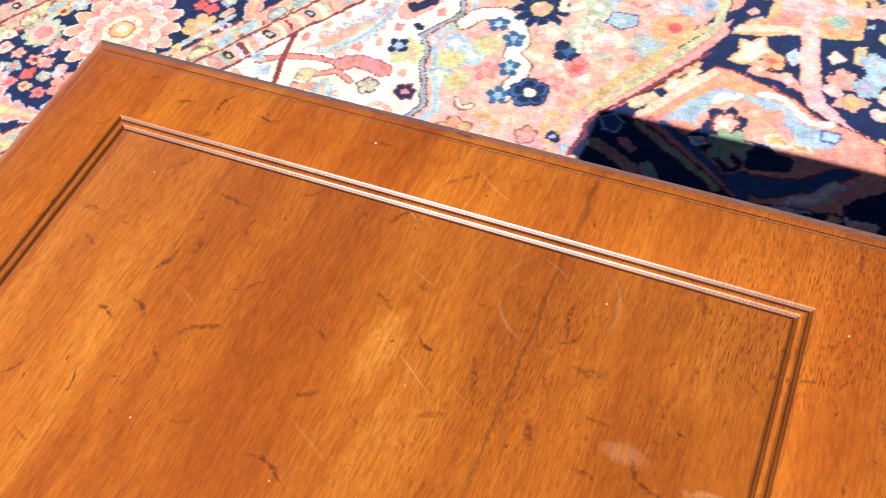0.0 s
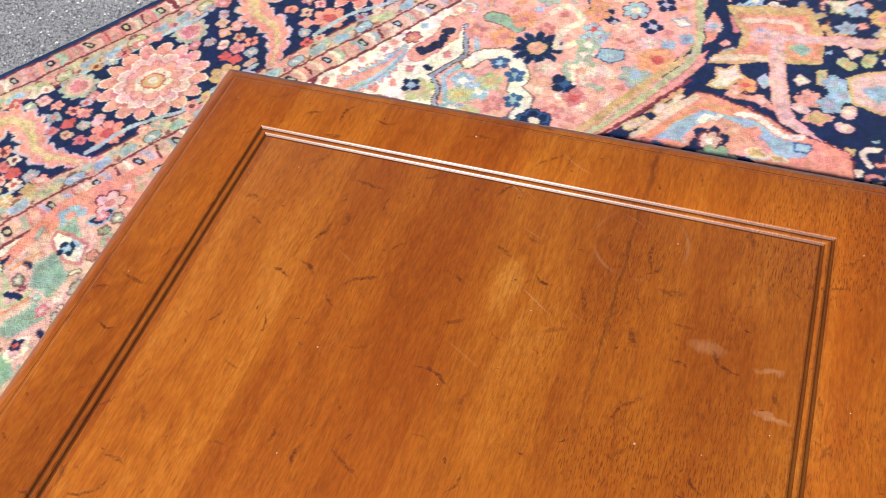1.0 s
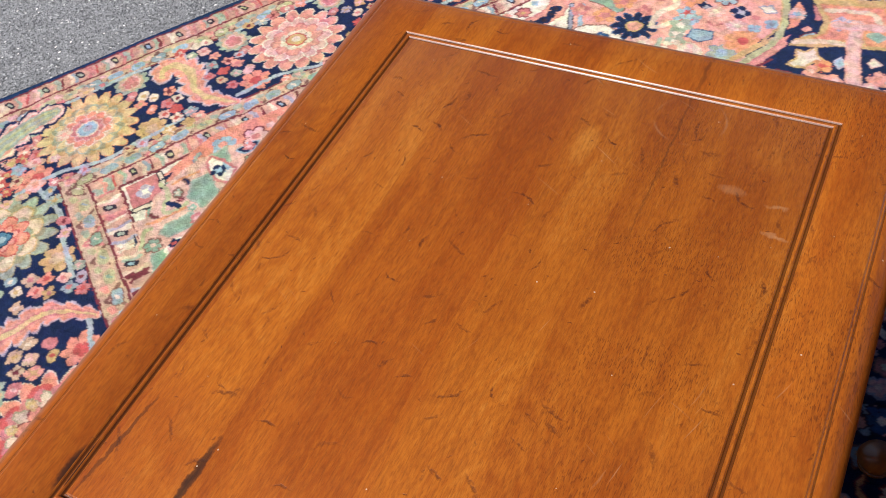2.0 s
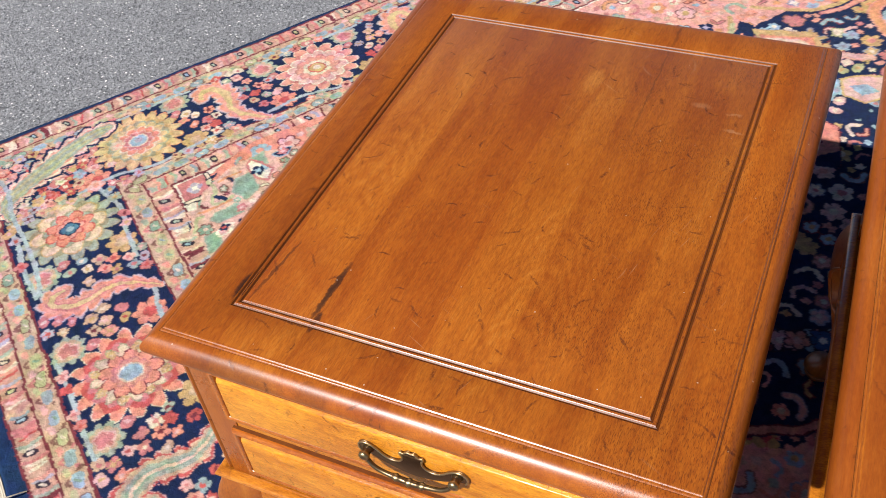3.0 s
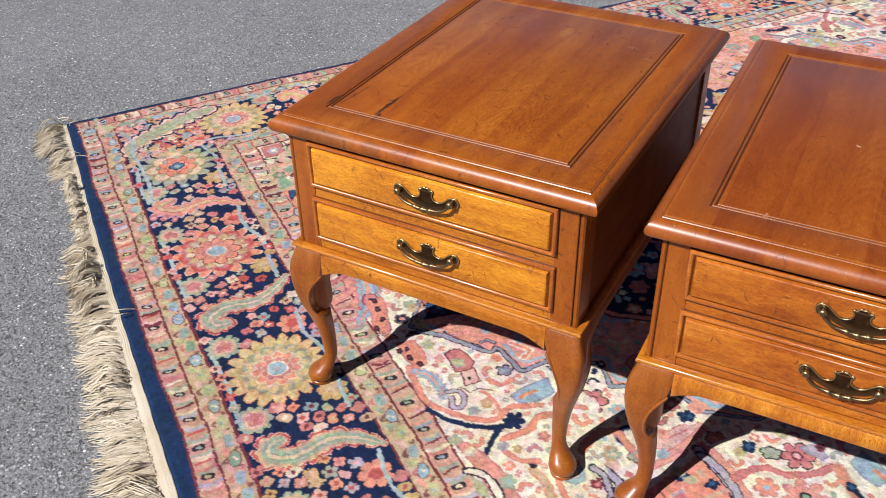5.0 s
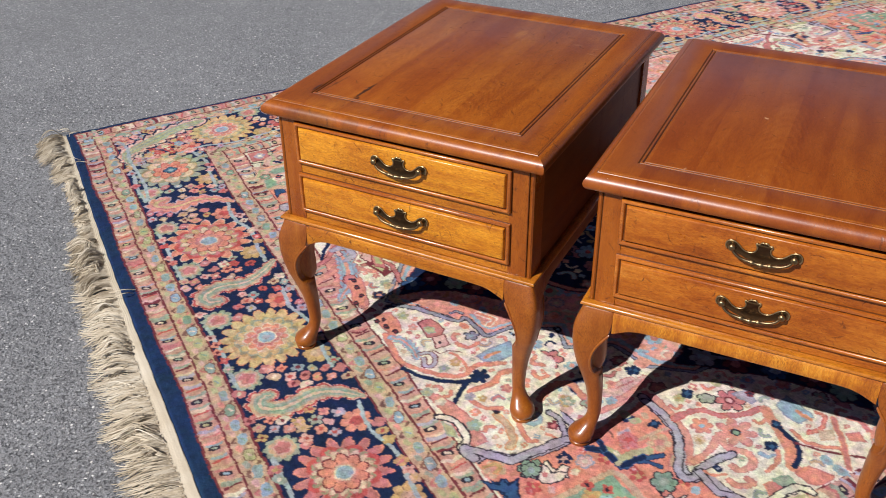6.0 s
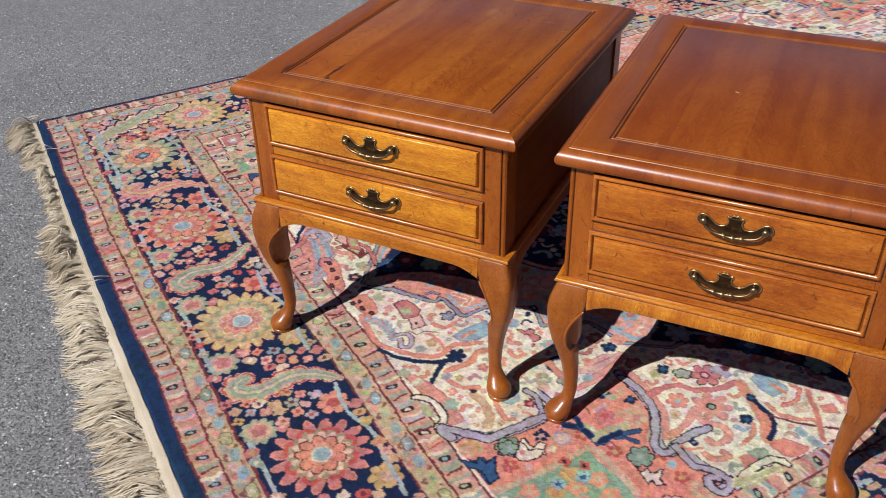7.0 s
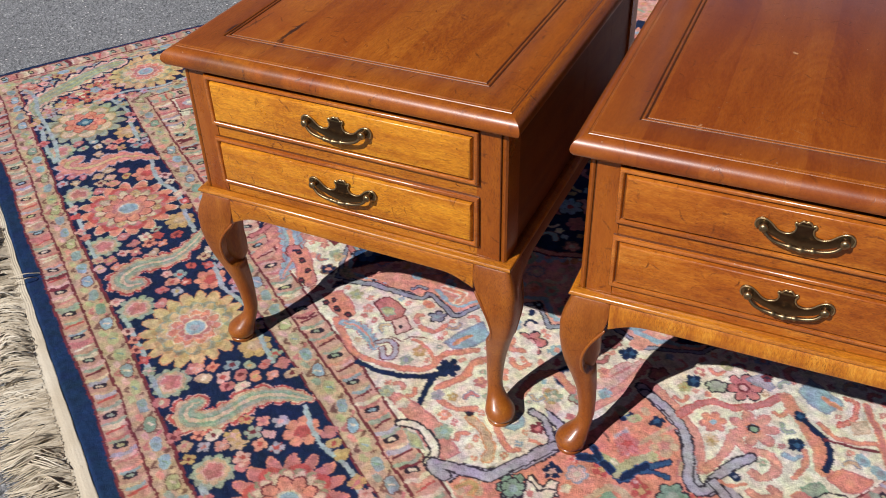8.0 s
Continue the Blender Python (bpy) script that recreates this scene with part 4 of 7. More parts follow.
floret(0.193, 0.381, 0.018, "peach", "salmon", 1, 0.0)
floret(0.296, 0.300, 0.018, "pink", "salmon", 0, 0.0)
floret(0.295, 0.205, 0.01, "salmon", "rose", 1, 0.0)
floret(0.195, 0.122, 0.01, "pink", "rose", 2, 0.0)
floret(0.125, 0.166, 0.009, "salmon", "pink", 1, 0.0)
floret(0.247, 0.350, 0.011, "pink", "cream", 1, 0.0)
stroke([(0.137, 0.120), (0.200, 0.132), (0.283, 0.127), (0.425, 0.138), (0.541, 0.128)], 0.009, "mist")

# pale outer field, stepping in towards the long sides
shape([(0.40, 0.437), (1.27, 0.437), (1.27, 0.500), (1.15, 0.590), (1.06, 0.625), (1.045, 0.700), (0.99, 0.785), (0.93, 0.765), (0.89, 0.856), (0.80, 0.875), (0.74, 0.95), (0.74, 1.03), (0.66, 1.08), (0.65, 1.16), (0.578, 1.202), (0.557, 1.227), (0.525, 1.233), (0.522, 1.309), (0.462, 1.355), (0.40, 1.36)], "ivory")
stroke([(1.27, 0.500), (1.15, 0.590), (1.06, 0.625), (1.045, 0.700), (0.99, 0.785), (0.93, 0.765), (0.89, 0.856), (0.80, 0.875), (0.74, 0.95), (0.74, 1.03), (0.66, 1.08), (0.65, 1.16), (0.578, 1.202), (0.557, 1.227), (0.525, 1.233), (0.522, 1.309), (0.462, 1.355)], 0.007, "grey", "dark", 0.002, False)
stroke([(1.27, 0.520), (1.16, 0.607), (1.075, 0.640), (1.062, 0.705), (1.00, 0.803), (0.94, 0.785), (0.90, 0.873), (0.81, 0.892), (0.757, 0.955), (0.757, 1.04), (0.677, 1.09), (0.667, 1.17), (0.595, 1.215), (0.54, 1.25), (0.537, 1.32), (0.475, 1.37)], 0.010, "sky", None, 0.002, False)
# scrolls and blossoms on the pale field
stroke([(1.049, 0.431), (1.011, 0.471), (0.975, 0.498), (0.96, 0.536), (0.976, 0.564), (0.958, 0.601), (0.917, 0.63)], 0.018, "salmon", "rose", 0.0022)
stroke([(0.904, 0.498), (0.908, 0.533), (0.895, 0.578), (0.916, 0.61)], 0.018, "salmon", "rose", 0.0022)
stroke([(1.149, 0.426), (1.125, 0.448), (1.073, 0.443), (1.05, 0.454)], 0.02, "salmon", "rose", 0.0022)
stroke([(1.056, 0.526), (1.013, 0.545), (0.964, 0.55)], 0.008, "salmon", "rose", 0.0022)
stroke([(1.236, 0.556), (1.217, 0.589), (1.191, 0.611)], 0.01, "rose", "wine", 0.0022)
stroke([(1.146, 0.525), (1.109, 0.492), (1.065, 0.492)], 0.012, "salmon", "rose", 0.0022)
stroke([(0.8, 0.573), (0.767, 0.574), (0.737, 0.568)], 0.012, "salmon", "rose", 0.0022)
stroke([(0.731, 0.585), (0.745, 0.607), (0.717, 0.61)], 0.01, "rose", "wine", 0.0022)
stroke([(0.659, 0.838), (0.652, 0.896), (0.613, 0.933), (0.586, 0.966), (0.592, 1.0)], 0.012, "salmon", "rose", 0.0022)
stroke([(0.594, 1.003), (0.547, 1.008), (0.511, 1.009), (0.495, 1.025)], 0.011, "rose", "wine", 0.0022)
stroke([(0.578, 0.98), (0.534, 0.963), (0.497, 0.954), (0.457, 0.928)], 0.014, "salmon", "rose", 0.0022)
stroke([(0.505, 1.104), (0.464, 1.081), (0.426, 1.037), (0.412, 1.006)], 0.01, "rose", "wine", 0.0022)
stroke([(0.541, 1.099), (0.509, 1.091), (0.494, 1.062)], 0.008, "rose", "wine", 0.0022)
stroke([(0.527, 0.924), (0.5, 0.928), (0.474, 0.908)], 0.01, "rose", "wine", 0.0022)
stroke([(0.786, 0.791), (0.785, 0.825), (0.76, 0.834)], 0.012, "pink", "rose", 0.0022)
stroke([(0.782, 0.746), (0.766, 0.79), (0.771, 0.849)], 0.02, "pink", "rose", 0.0022)
stroke([(0.917, 0.446), (0.918, 0.468), (0.892, 0.474), (0.872, 0.462)], 0.014, "salmon", "rose", 0.0022)
stroke([(1.055, 0.407), (1.041, 0.444), (1.003, 0.479)], 0.012, "rose", "wine", 0.0022)
stroke([(0.74, 0.719), (0.74, 0.754), (0.74, 0.789)], 0.01, "salmon", "rose", 0.0022)
stroke([(0.88, 0.582), (0.847, 0.588), (0.825, 0.562)], 0.011, "rose", "wine", 0.0022)
stroke([(0.899, 0.667), (0.873, 0.677), (0.869, 0.702)], 0.01, "salmon", "rose", 0.0022)
stroke([(0.542, 1.041), (0.512, 1.046), (0.499, 1.018)], 0.01, "salmon", "rose", 0.0022)
stroke([(0.482, 1.112), (0.455, 1.128), (0.429, 1.114)], 0.014, "pink", "rose", 0.0022)
stroke([(1.108, 0.51), (1.103, 0.549), (1.143, 0.569), (1.219, 0.56)], 0.01, "rose", "wine", 0.0022)
stroke([(1.118, 0.392), (1.103, 0.433), (1.058, 0.474)], 0.014, "salmon", "rose", 0.0022)
stroke([(1.034, 0.433), (1.001, 0.453), (0.961, 0.491), (0.938, 0.517)], 0.01, "navy")
stroke([(0.941, 0.512), (0.939, 0.543), (0.941, 0.571)], 0.013, "navy")
floret(0.941, 0.567, 0.016, "navy", "blue", 3, 0.0)
stroke([(0.941, 0.512), (0.917, 0.497), (0.901, 0.475)], 0.009, "navy")
stroke([(0.574, 0.987), (0.528, 0.968), (0.492, 0.955), (0.46, 0.932)], 0.013, "orange")
stroke([(0.549, 0.982), (0.522, 0.979), (0.495, 0.976), (0.472, 0.96)], 0.012, "navy")
stroke([(0.495, 0.976), (0.478, 0.949), (0.467, 0.93)], 0.009, "navy")
stroke([(0.496, 0.983), (0.452, 1.021), (0.398, 1.078)], 0.01, "wine")
stroke([(0.482, 0.981), (0.463, 0.982), (0.446, 0.985)], 0.009, "navy")
serrated([(1.158, 0.449), (1.133, 0.467), (1.078, 0.471), (1.049, 0.477)], 0.034, [(1.0, "rose"), (0.84, "sky"), (0.52, "grey"), (0.40, "sky"), (0.16, "salmon")], 9, 0.62)
serrated([(0.99, 0.576), (0.999, 0.611), (0.994, 0.65), (0.999, 0.678)], 0.04, [(1.0, "rose"), (0.84, "sky"), (0.52, "grey"), (0.40, "sky"), (0.16, "salmon")], 9, 0.62)
serrated([(0.585, 1.037), (0.553, 1.04), (0.534, 1.055), (0.519, 1.068)], 0.038, [(1.0, "rose"), (0.84, "sky"), (0.52, "grey"), (0.40, "sky"), (0.16, "salmon")], 9, 0.62)
serrated([(1.035, 0.483), (1.087, 0.476), (1.156, 0.455), (1.208, 0.412)], 0.034, [(1.0, "rose"), (0.84, "sky"), (0.52, "grey"), (0.40, "sky"), (0.16, "salmon")], 9, 0.62)
stroke([(1.071, 0.491), (1.055, 0.51), (1.028, 0.505), (1.013, 0.482), (1.038, 0.48)], 0.01, "pink", "wine", 0.0025)
stroke([(0.546, 0.872), (0.522, 0.891), (0.497, 0.888), (0.484, 0.862), (0.494, 0.84), (0.511, 0.85)], 0.011, "pink", "rose", 0.0022)
stroke([(1.013, 0.47), (1.01, 0.5), (1.049, 0.507), (1.07, 0.483)], 0.012, "lilac", "grey", 0.003)
# toothed crescents with dark seeds
stroke([(1.249, 0.453), (1.193, 0.46), (1.147, 0.46)], 0.026, "salmon", "wine", 0.002)
floret(1.231, 0.455, 0.009, "navy", "dark", 2, 0.0)
floret(1.199, 0.457, 0.009, "navy", "dark", 2, 1.3)
floret(1.167, 0.46, 0.009, "navy", "dark", 2, 2.6)
floret(1.137, 0.46, 0.009, "navy", "dark", 2, 3.9)
stroke([(1.145, 0.463), (1.191, 0.461), (1.243, 0.455)], 0.026, "rose", "wine", 0.002)
floret(1.151, 0.464, 0.009, "navy", "dark", 2, 0.0)
floret(1.188, 0.459, 0.009, "navy", "dark", 2, 1.3)
floret(1.225, 0.454, 0.009, "navy", "dark", 2, 2.6)
stroke([(0.466, 1.247), (0.463, 1.285), (0.458, 1.316), (0.439, 1.34)], 0.036, "salmon", "rose", 0.003)
floret(0.464, 1.258, 0.013, "navy", "dark", 2, 0.0)
floret(0.468, 1.272, 0.013, "navy", "dark", 2, 1.3)
floret(0.469, 1.287, 0.013, "navy", "dark", 2, 2.6)
floret(0.462, 1.306, 0.013, "navy", "dark", 2, 3.9)
floret(0.452, 1.324, 0.013, "navy", "dark", 2, 5.2)
shape([(1.175, 0.536), (1.164, 0.562), (1.093, 0.55), (1.099, 0.518)], "wine")
shape([(1.154, 0.54), (1.145, 0.55), (1.114, 0.546), (1.117, 0.529)], "lime")
shape([(1.104, 0.531), (1.085, 0.559), (1.053, 0.536), (1.072, 0.517)], "pink", "wine", 0.003)
shape([(1.059, 0.548), (1.08, 0.568), (1.147, 0.552), (1.123, 0.534)], "rose", "wine", 0.003)
shape([(1.081, 0.55), (1.091, 0.559), (1.126, 0.55), (1.111, 0.542)], "lime")
rosette(0.917, 0.713, [(0.027, "rose", 6, 0.42, "dark"), (0.009, "pink", 5, 0.1, "wine")])
rosette(0.646, 0.954, [(0.027, "rose", 6, 0.42, "dark"), (0.009, "pink", 5, 0.1, "wine")])
rosette(0.573, 0.91, [(0.034, "salmon", 7, 0.5, "rose"), (0.012, "pink", 5, 0.1, "rose"), (0.006, "green", 0, 0, "dark")])
shape([(0.637, 0.844), (0.624, 0.878), (0.59, 0.856), (0.602, 0.825)], "salmon", "rose", 0.003)
shape([(0.638, 0.836), (0.638, 0.847), (0.616, 0.831), (0.621, 0.824)], "lilac")
stroke([(0.622, 0.845), (0.615, 0.863)], 0.006, "red")
rosette(1.007, 0.534, [(0.022, "cream", 7, 0.4, "salmon"), (0.012, "gold", 5, 0.3, None)])
shape([(0.5, 1.047), (0.485, 1.07), (0.469, 1.05), (0.484, 1.031)], "tan", "olive", 0.003)
shape([(0.492, 1.047), (0.484, 1.06), (0.476, 1.05), (0.484, 1.04)], "lime")
floret(0.59, 0.827, 0.015, "cream", "gold", 1, 0.0)
floret(0.692, 0.962, 0.015, "cream", "gold", 1, 1.3)
floret(0.792, 0.675, 0.015, "cream", "gold", 1, 2.6)
floret(0.696, 0.875, 0.015, "cream", "gold", 1, 3.9)
floret(0.7, 0.901, 0.015, "navy", "blue", 3, 0.0)
floret(0.514, 0.937, 0.015, "navy", "blue", 3, 1.3)
floret(0.756, 0.612, 0.015, "navy", "blue", 3, 2.6)
floret(0.806, 0.841, 0.015, "navy", "blue", 3, 3.9)
floret(0.652, 0.998, 0.015, "navy", "blue", 3, 5.2)
floret(0.677, 0.924, 0.015, "sage", "lime", 1, 0.0)
floret(0.905, 0.59, 0.015, "sage", "lime", 1, 1.3)
floret(0.873, 0.513, 0.015, "sage", "lime", 1, 2.6)
floret(1.2, 0.528, 0.015, "sage", "lime", 1, 3.9)
floret(0.493, 0.809, 0.015, "sage", "lime", 1, 5.2)
floret(0.436, 1.003, 0.013, "sky", "grey", 3, 0.0)
floret(0.403, 1.01, 0.013, "sky", "grey", 3, 1.3)
floret(0.87, 0.648, 0.013, "sky", "grey", 3, 2.6)
floret(0.867, 0.56, 0.013, "sky", "grey", 3, 3.9)
floret(1.069, 0.598, 0.013, "sky", "grey", 3, 5.2)
floret(0.837, 0.894, 0.013, "sky", "grey", 3, 6.5)
floret(1.017, 0.574, 0.011, "rose", "salmon", 1, 0.0)
floret(0.831, 0.552, 0.011, "rose", "salmon", 1, 1.3)
floret(0.847, 0.621, 0.011, "rose", "salmon", 1, 2.6)
floret(0.959, 0.432, 0.011, "rose", "salmon", 1, 3.9)
floret(0.628, 0.896, 0.011, "rose", "salmon", 1, 5.2)
floret(0.736, 0.823, 0.011, "rose", "salmon", 1, 6.5)
floret(0.482, 1.144, 0.011, "rose", "salmon", 1, 7.8)
floret(0.439, 1.125, 0.011, "rose", "salmon", 1, 9.1)
floret(1.162, 0.519, 0.011, "rose", "salmon", 1, 10.4)
floret(0.986, 0.537, 0.011, "rose", "salmon", 1, 11.7)
floret(1.105, 0.622, 0.011, "dark", "sky", 3, 0.0)
floret(1.058, 0.617, 0.011, "dark", "sky", 3, 1.3)
floret(1.027, 0.683, 0.011, "dark", "sky", 3, 2.6)
floret(0.991, 0.783, 0.011, "dark", "sky", 3, 3.9)
floret(1.221, 0.562, 0.011, "dark", "sky", 3, 5.2)
floret(1.214, 0.53, 0.013, "tan", "olive", 1, 0.0)
floret(1.256, 0.522, 0.013, "tan", "olive", 1, 1.3)
floret(0.787, 0.596, 0.013, "tan", "olive", 1, 2.6)
floret(0.956, 0.64, 0.013, "tan", "olive", 1, 3.9)
floret(0.582, 1.067, 0.013, "tan", "olive", 1, 5.2)
floret(0.629, 1.022, 0.013, "tan", "olive", 1, 6.5)
shape([(0.9, 0.43), (0.892, 0.473), (0.862, 0.494), (0.809, 0.492), (0.766, 0.479), (0.79, 0.454), (0.838, 0.462), (0.875, 0.441)], "salmon")
shape([(0.836, 0.476), (0.834, 0.504), (0.785, 0.484), (0.79, 0.466)], "sage")
shape([(0.825, 0.531), (0.804, 0.531), (0.797, 0.543), (0.776, 0.531), (0.755, 0.537), (0.749, 0.523), (0.722, 0.514), (0.728, 0.497), (0.751, 0.503), (0.761, 0.496), (0.777, 0.516), (0.797, 0.512)], "tan", "olive", 0.003)
stroke([(0.811, 0.53), (0.771, 0.519), (0.738, 0.508)], 0.004, "gold")
floret(0.871, 0.442, 0.013, "dark", "dark", 1, 0.0)
floret(0.859, 0.45, 0.013, "dark", "dark", 1, 1.3)
floret(0.842, 0.456, 0.013, "dark", "dark", 1, 2.6)
floret(0.824, 0.457, 0.013, "dark", "dark", 1, 3.9)
floret(0.805, 0.455, 0.013, "dark", "dark", 1, 5.2)
floret(0.787, 0.451, 0.013, "dark", "dark", 1, 6.5)
floret(0.869, 0.441, 0.01, "ivory", "ivory", 1, 0.0)
floret(0.856, 0.449, 0.01, "ivory", "ivory", 1, 1.3)
floret(0.84, 0.454, 0.01, "ivory", "ivory", 1, 2.6)
floret(0.821, 0.456, 0.01, "ivory", "ivory", 1, 3.9)
floret(0.803, 0.454, 0.01, "ivory", "ivory", 1, 5.2)
floret(0.786, 0.45, 0.01, "ivory", "ivory", 1, 6.5)
stroke([(0.867, 0.44), (0.839, 0.452), (0.805, 0.451), (0.787, 0.448)], 0.01, "ivory")
shape([(0.846, 0.429), (0.831, 0.446), (0.787, 0.441), (0.802, 0.432)], "lime")
shape([(0.808, 0.635), (0.821, 0.664), (0.807, 0.688), (0.761, 0.671), (0.754, 0.645), (0.781, 0.637)], "pink")
floret(0.795, 0.676, 0.018, "gold", "sage", 1, 0.0)
shape([(0.448, 0.923), (0.436, 0.974), (0.404, 0.973), (0.411, 0.907)], "salmon")
shape([(0.488, 0.818), (0.472, 0.844), (0.449, 0.843), (0.46, 0.807)], "pink", "rose", 0.003)
shape([(0.462, 0.862), (0.447, 0.887), (0.421, 0.852), (0.439, 0.847)], "sage")
stroke([(0.426, 0.855), (0.417, 0.885), (0.414, 0.92)], 0.02, "ivory", "dark", 0.003)
shape([(0.41, 0.82), (0.396, 0.905), (0.385, 0.915), (0.389, 0.807)], "lime")
# corner pieces: coral with a green point
shape([(0.762, 0.433), (0.736, 0.472), (0.708, 0.498), (0.702, 0.536), (0.704, 0.618), (0.699, 0.66), (0.715, 0.75), (0.727, 0.814), (0.665, 0.808), (0.603, 0.788), (0.544, 0.749), (0.519, 0.754), (0.52, 0.78), (0.464, 0.784), (0.431, 0.806), (0.388, 0.804), (0.372, 0.63), (0.429, 0.47), (0.591, 0.431)], "coral")
shape([(0.591, 0.431), (0.592, 0.536), (0.598, 0.638), (0.511, 0.646), (0.445, 0.641), (0.433, 0.472)], "green")
stroke([(0.597, 0.426), (0.596, 0.539), (0.602, 0.641), (0.549, 0.651), (0.479, 0.651)], 0.012, "tan")
stroke([(0.748, 0.452), (0.745, 0.435), (0.762, 0.433), (0.767, 0.454), (0.742, 0.475), (0.713, 0.5), (0.707, 0.539), (0.704, 0.587), (0.706, 0.62)], 0.018, "lilac", "dark", 0.003)
stroke([(0.706, 0.62), (0.729, 0.648), (0.757, 0.647), (0.786, 0.634)], 0.014, "lilac", "dark", 0.003)
stroke([(0.733, 0.813), (0.678, 0.811), (0.628, 0.805), (0.577, 0.776), (0.536, 0.749), (0.517, 0.758), (0.52, 0.781), (0.535, 0.815), (0.541, 0.861)], 0.018, "lilac", "dark", 0.003)
stroke([(0.515, 0.783), (0.467, 0.786), (0.433, 0.807), (0.402, 0.805)], 0.015, "lilac", "dark", 0.003)
stroke([(0.418, 0.807), (0.435, 0.792), (0.427, 0.772), (0.411, 0.771), (0.411, 0.789)], 0.011, "lilac", "dark", 0.003)
stroke([(0.699, 0.825), (0.65, 0.827), (0.593, 0.806), (0.551, 0.778)], 0.014, "pink", "rose", 0.0022)
stroke([(0.543, 0.799), (0.551, 0.834), (0.55, 0.873)], 0.016, "pink", "rose", 0.0022)
stroke([(0.67, 0.639), (0.65, 0.658), (0.629, 0.664), (0.605, 0.663)], 0.009, "blue", "navy", 0.002)
stroke([(0.677, 0.666), (0.658, 0.663), (0.639, 0.665)], 0.007, "blue", "navy", 0.002)
stroke([(0.6, 0.672), (0.605, 0.696), (0.6, 0.718), (0.592, 0.742)], 0.009, "blue", "navy", 0.002)
stroke([(0.602, 0.697), (0.587, 0.714), (0.568, 0.723)], 0.008, "blue", "navy", 0.002)
stroke([(0.656, 0.669), (0.633, 0.674), (0.608, 0.671), (0.619, 0.702), (0.615, 0.733)], 0.012, "lime")
stroke([(0.64, 0.675), (0.613, 0.671)], 0.005, "cream")
stroke([(0.643, 0.73), (0.644, 0.758), (0.638, 0.805)], 0.007, "tan", "salmon", 0.002)
shape([(0.679, 0.71), (0.68, 0.734), (0.658, 0.726), (0.634, 0.702), (0.646, 0.695)], "lilac", "pink", 0.003)
shape([(0.669, 0.709), (0.672, 0.725), (0.652, 0.72), (0.641, 0.724), (0.628, 0.716), (0.637, 0.708), (0.639, 0.694)], "red", "rose", 0.003)
floret(0.697, 0.753, 0.013, "navy", "blue", 4, 0.0)
floret(0.663, 0.784, 0.013, "navy", "blue", 4, 1.3)
floret(0.674, 0.588, 0.013, "navy", "blue", 4, 2.6)
floret(0.711, 0.754, 0.012, "lime", "tan", 2, 0.0)
floret(0.686, 0.759, 0.012, "lime", "tan", 2, 1.3)
stroke([(0.69, 0.699), (0.674, 0.697)], 0.005, "brown")
stroke([(0.619, 0.758), (0.606, 0.759)], 0.005, "brown")
shape([(0.586, 0.755), (0.583, 0.766), (0.559, 0.744), (0.562, 0.736)], "tan", "rose", 0.003)
floret(0.631, 0.649, 0.01, "red", "pink", 1, 0.0)
floret(0.67, 0.631, 0.01, "red", "pink", 1, 1.3)
floret(0.588, 0.679, 0.01, "red", "pink", 1, 2.6)
shape([(0.691, 0.437), (0.671, 0.451), (0.674, 0.466), (0.646, 0.472), (0.619, 0.461), (0.617, 0.445), (0.647, 0.443)], "blue", "navy", 0.003)
shape([(0.653, 0.515), (0.664, 0.529), (0.658, 0.534), (0.675, 0.543), (0.679, 0.558), (0.661, 0.556), (0.652, 0.56), (0.659, 0.576), (0.648, 0.584), (0.639, 0.571), (0.626, 0.572), (0.632, 0.556), (0.624, 0.544), (0.639, 0.539), (0.634, 0.521)], "ivory", "dark", 0.003)
shape([(0.523, 0.684), (0.509, 0.684), (0.512, 0.702), (0.499, 0.699), (0.495, 0.723), (0.485, 0.705), (0.467, 0.704), (0.473, 0.689), (0.487, 0.692), (0.484, 0.677)], "ivory", "dark", 0.003)
rosette(0.675, 0.519, [(0.022, "green", 6, 0.3, "dark"), (0.009, "sky", 0, 0, None)])
rosette(0.538, 0.706, [(0.022, "green", 6, 0.3, "dark"), (0.009, "sage", 0, 0, None)])
floret(0.706, 0.461, 0.024, "tan", "salmon", 1, 0.0)
floret(0.62, 0.759, 0.024, "tan", "salmon", 1, 1.3)
floret(0.424, 0.748, 0.024, "tan", "salmon", 1, 2.6)
floret(0.635, 0.5, 0.015, "red", "gold", 1, 0.0)
floret(0.464, 0.739, 0.015, "red", "gold", 1, 1.3)
floret(0.522, 0.743, 0.015, "red", "gold", 1, 2.6)
floret(0.571, 0.675, 0.015, "red", "gold", 1, 3.9)
floret(0.634, 0.651, 0.015, "red", "gold", 1, 5.2)
floret(0.539, 0.571, 0.019, "coral", "tan", 1, 0.0)
floret(0.537, 0.615, 0.019, "coral", "tan", 1, 1.3)
floret(0.569, 0.497, 0.019, "coral", "tan", 1, 2.6)
floret(0.498, 0.611, 0.019, "coral", "tan", 1, 3.9)
floret(0.573, 0.58, 0.018, "gold", "orange", 1, 0.0)
floret(0.549, 0.537, 0.018, "gold", "orange", 1, 1.3)
floret(0.561, 0.55, 0.014, "sky", "blue", 1, 0.0)
floret(0.555, 0.595, 0.014, "sky", "blue", 1, 1.3)
floret(0.574, 0.613, 0.012, "red", "dark", 4, 0.0)
floret(0.599, 0.589, 0.012, "red", "dark", 4, 1.3)
rect(0.403, 0.462, 0.440, 0.500, "rose")
stroke([(0.405, 0.505), (0.458, 0.502), (0.468, 0.490), (0.468, 0.442)], 0.007, "cream", "dark", 0.003, False)
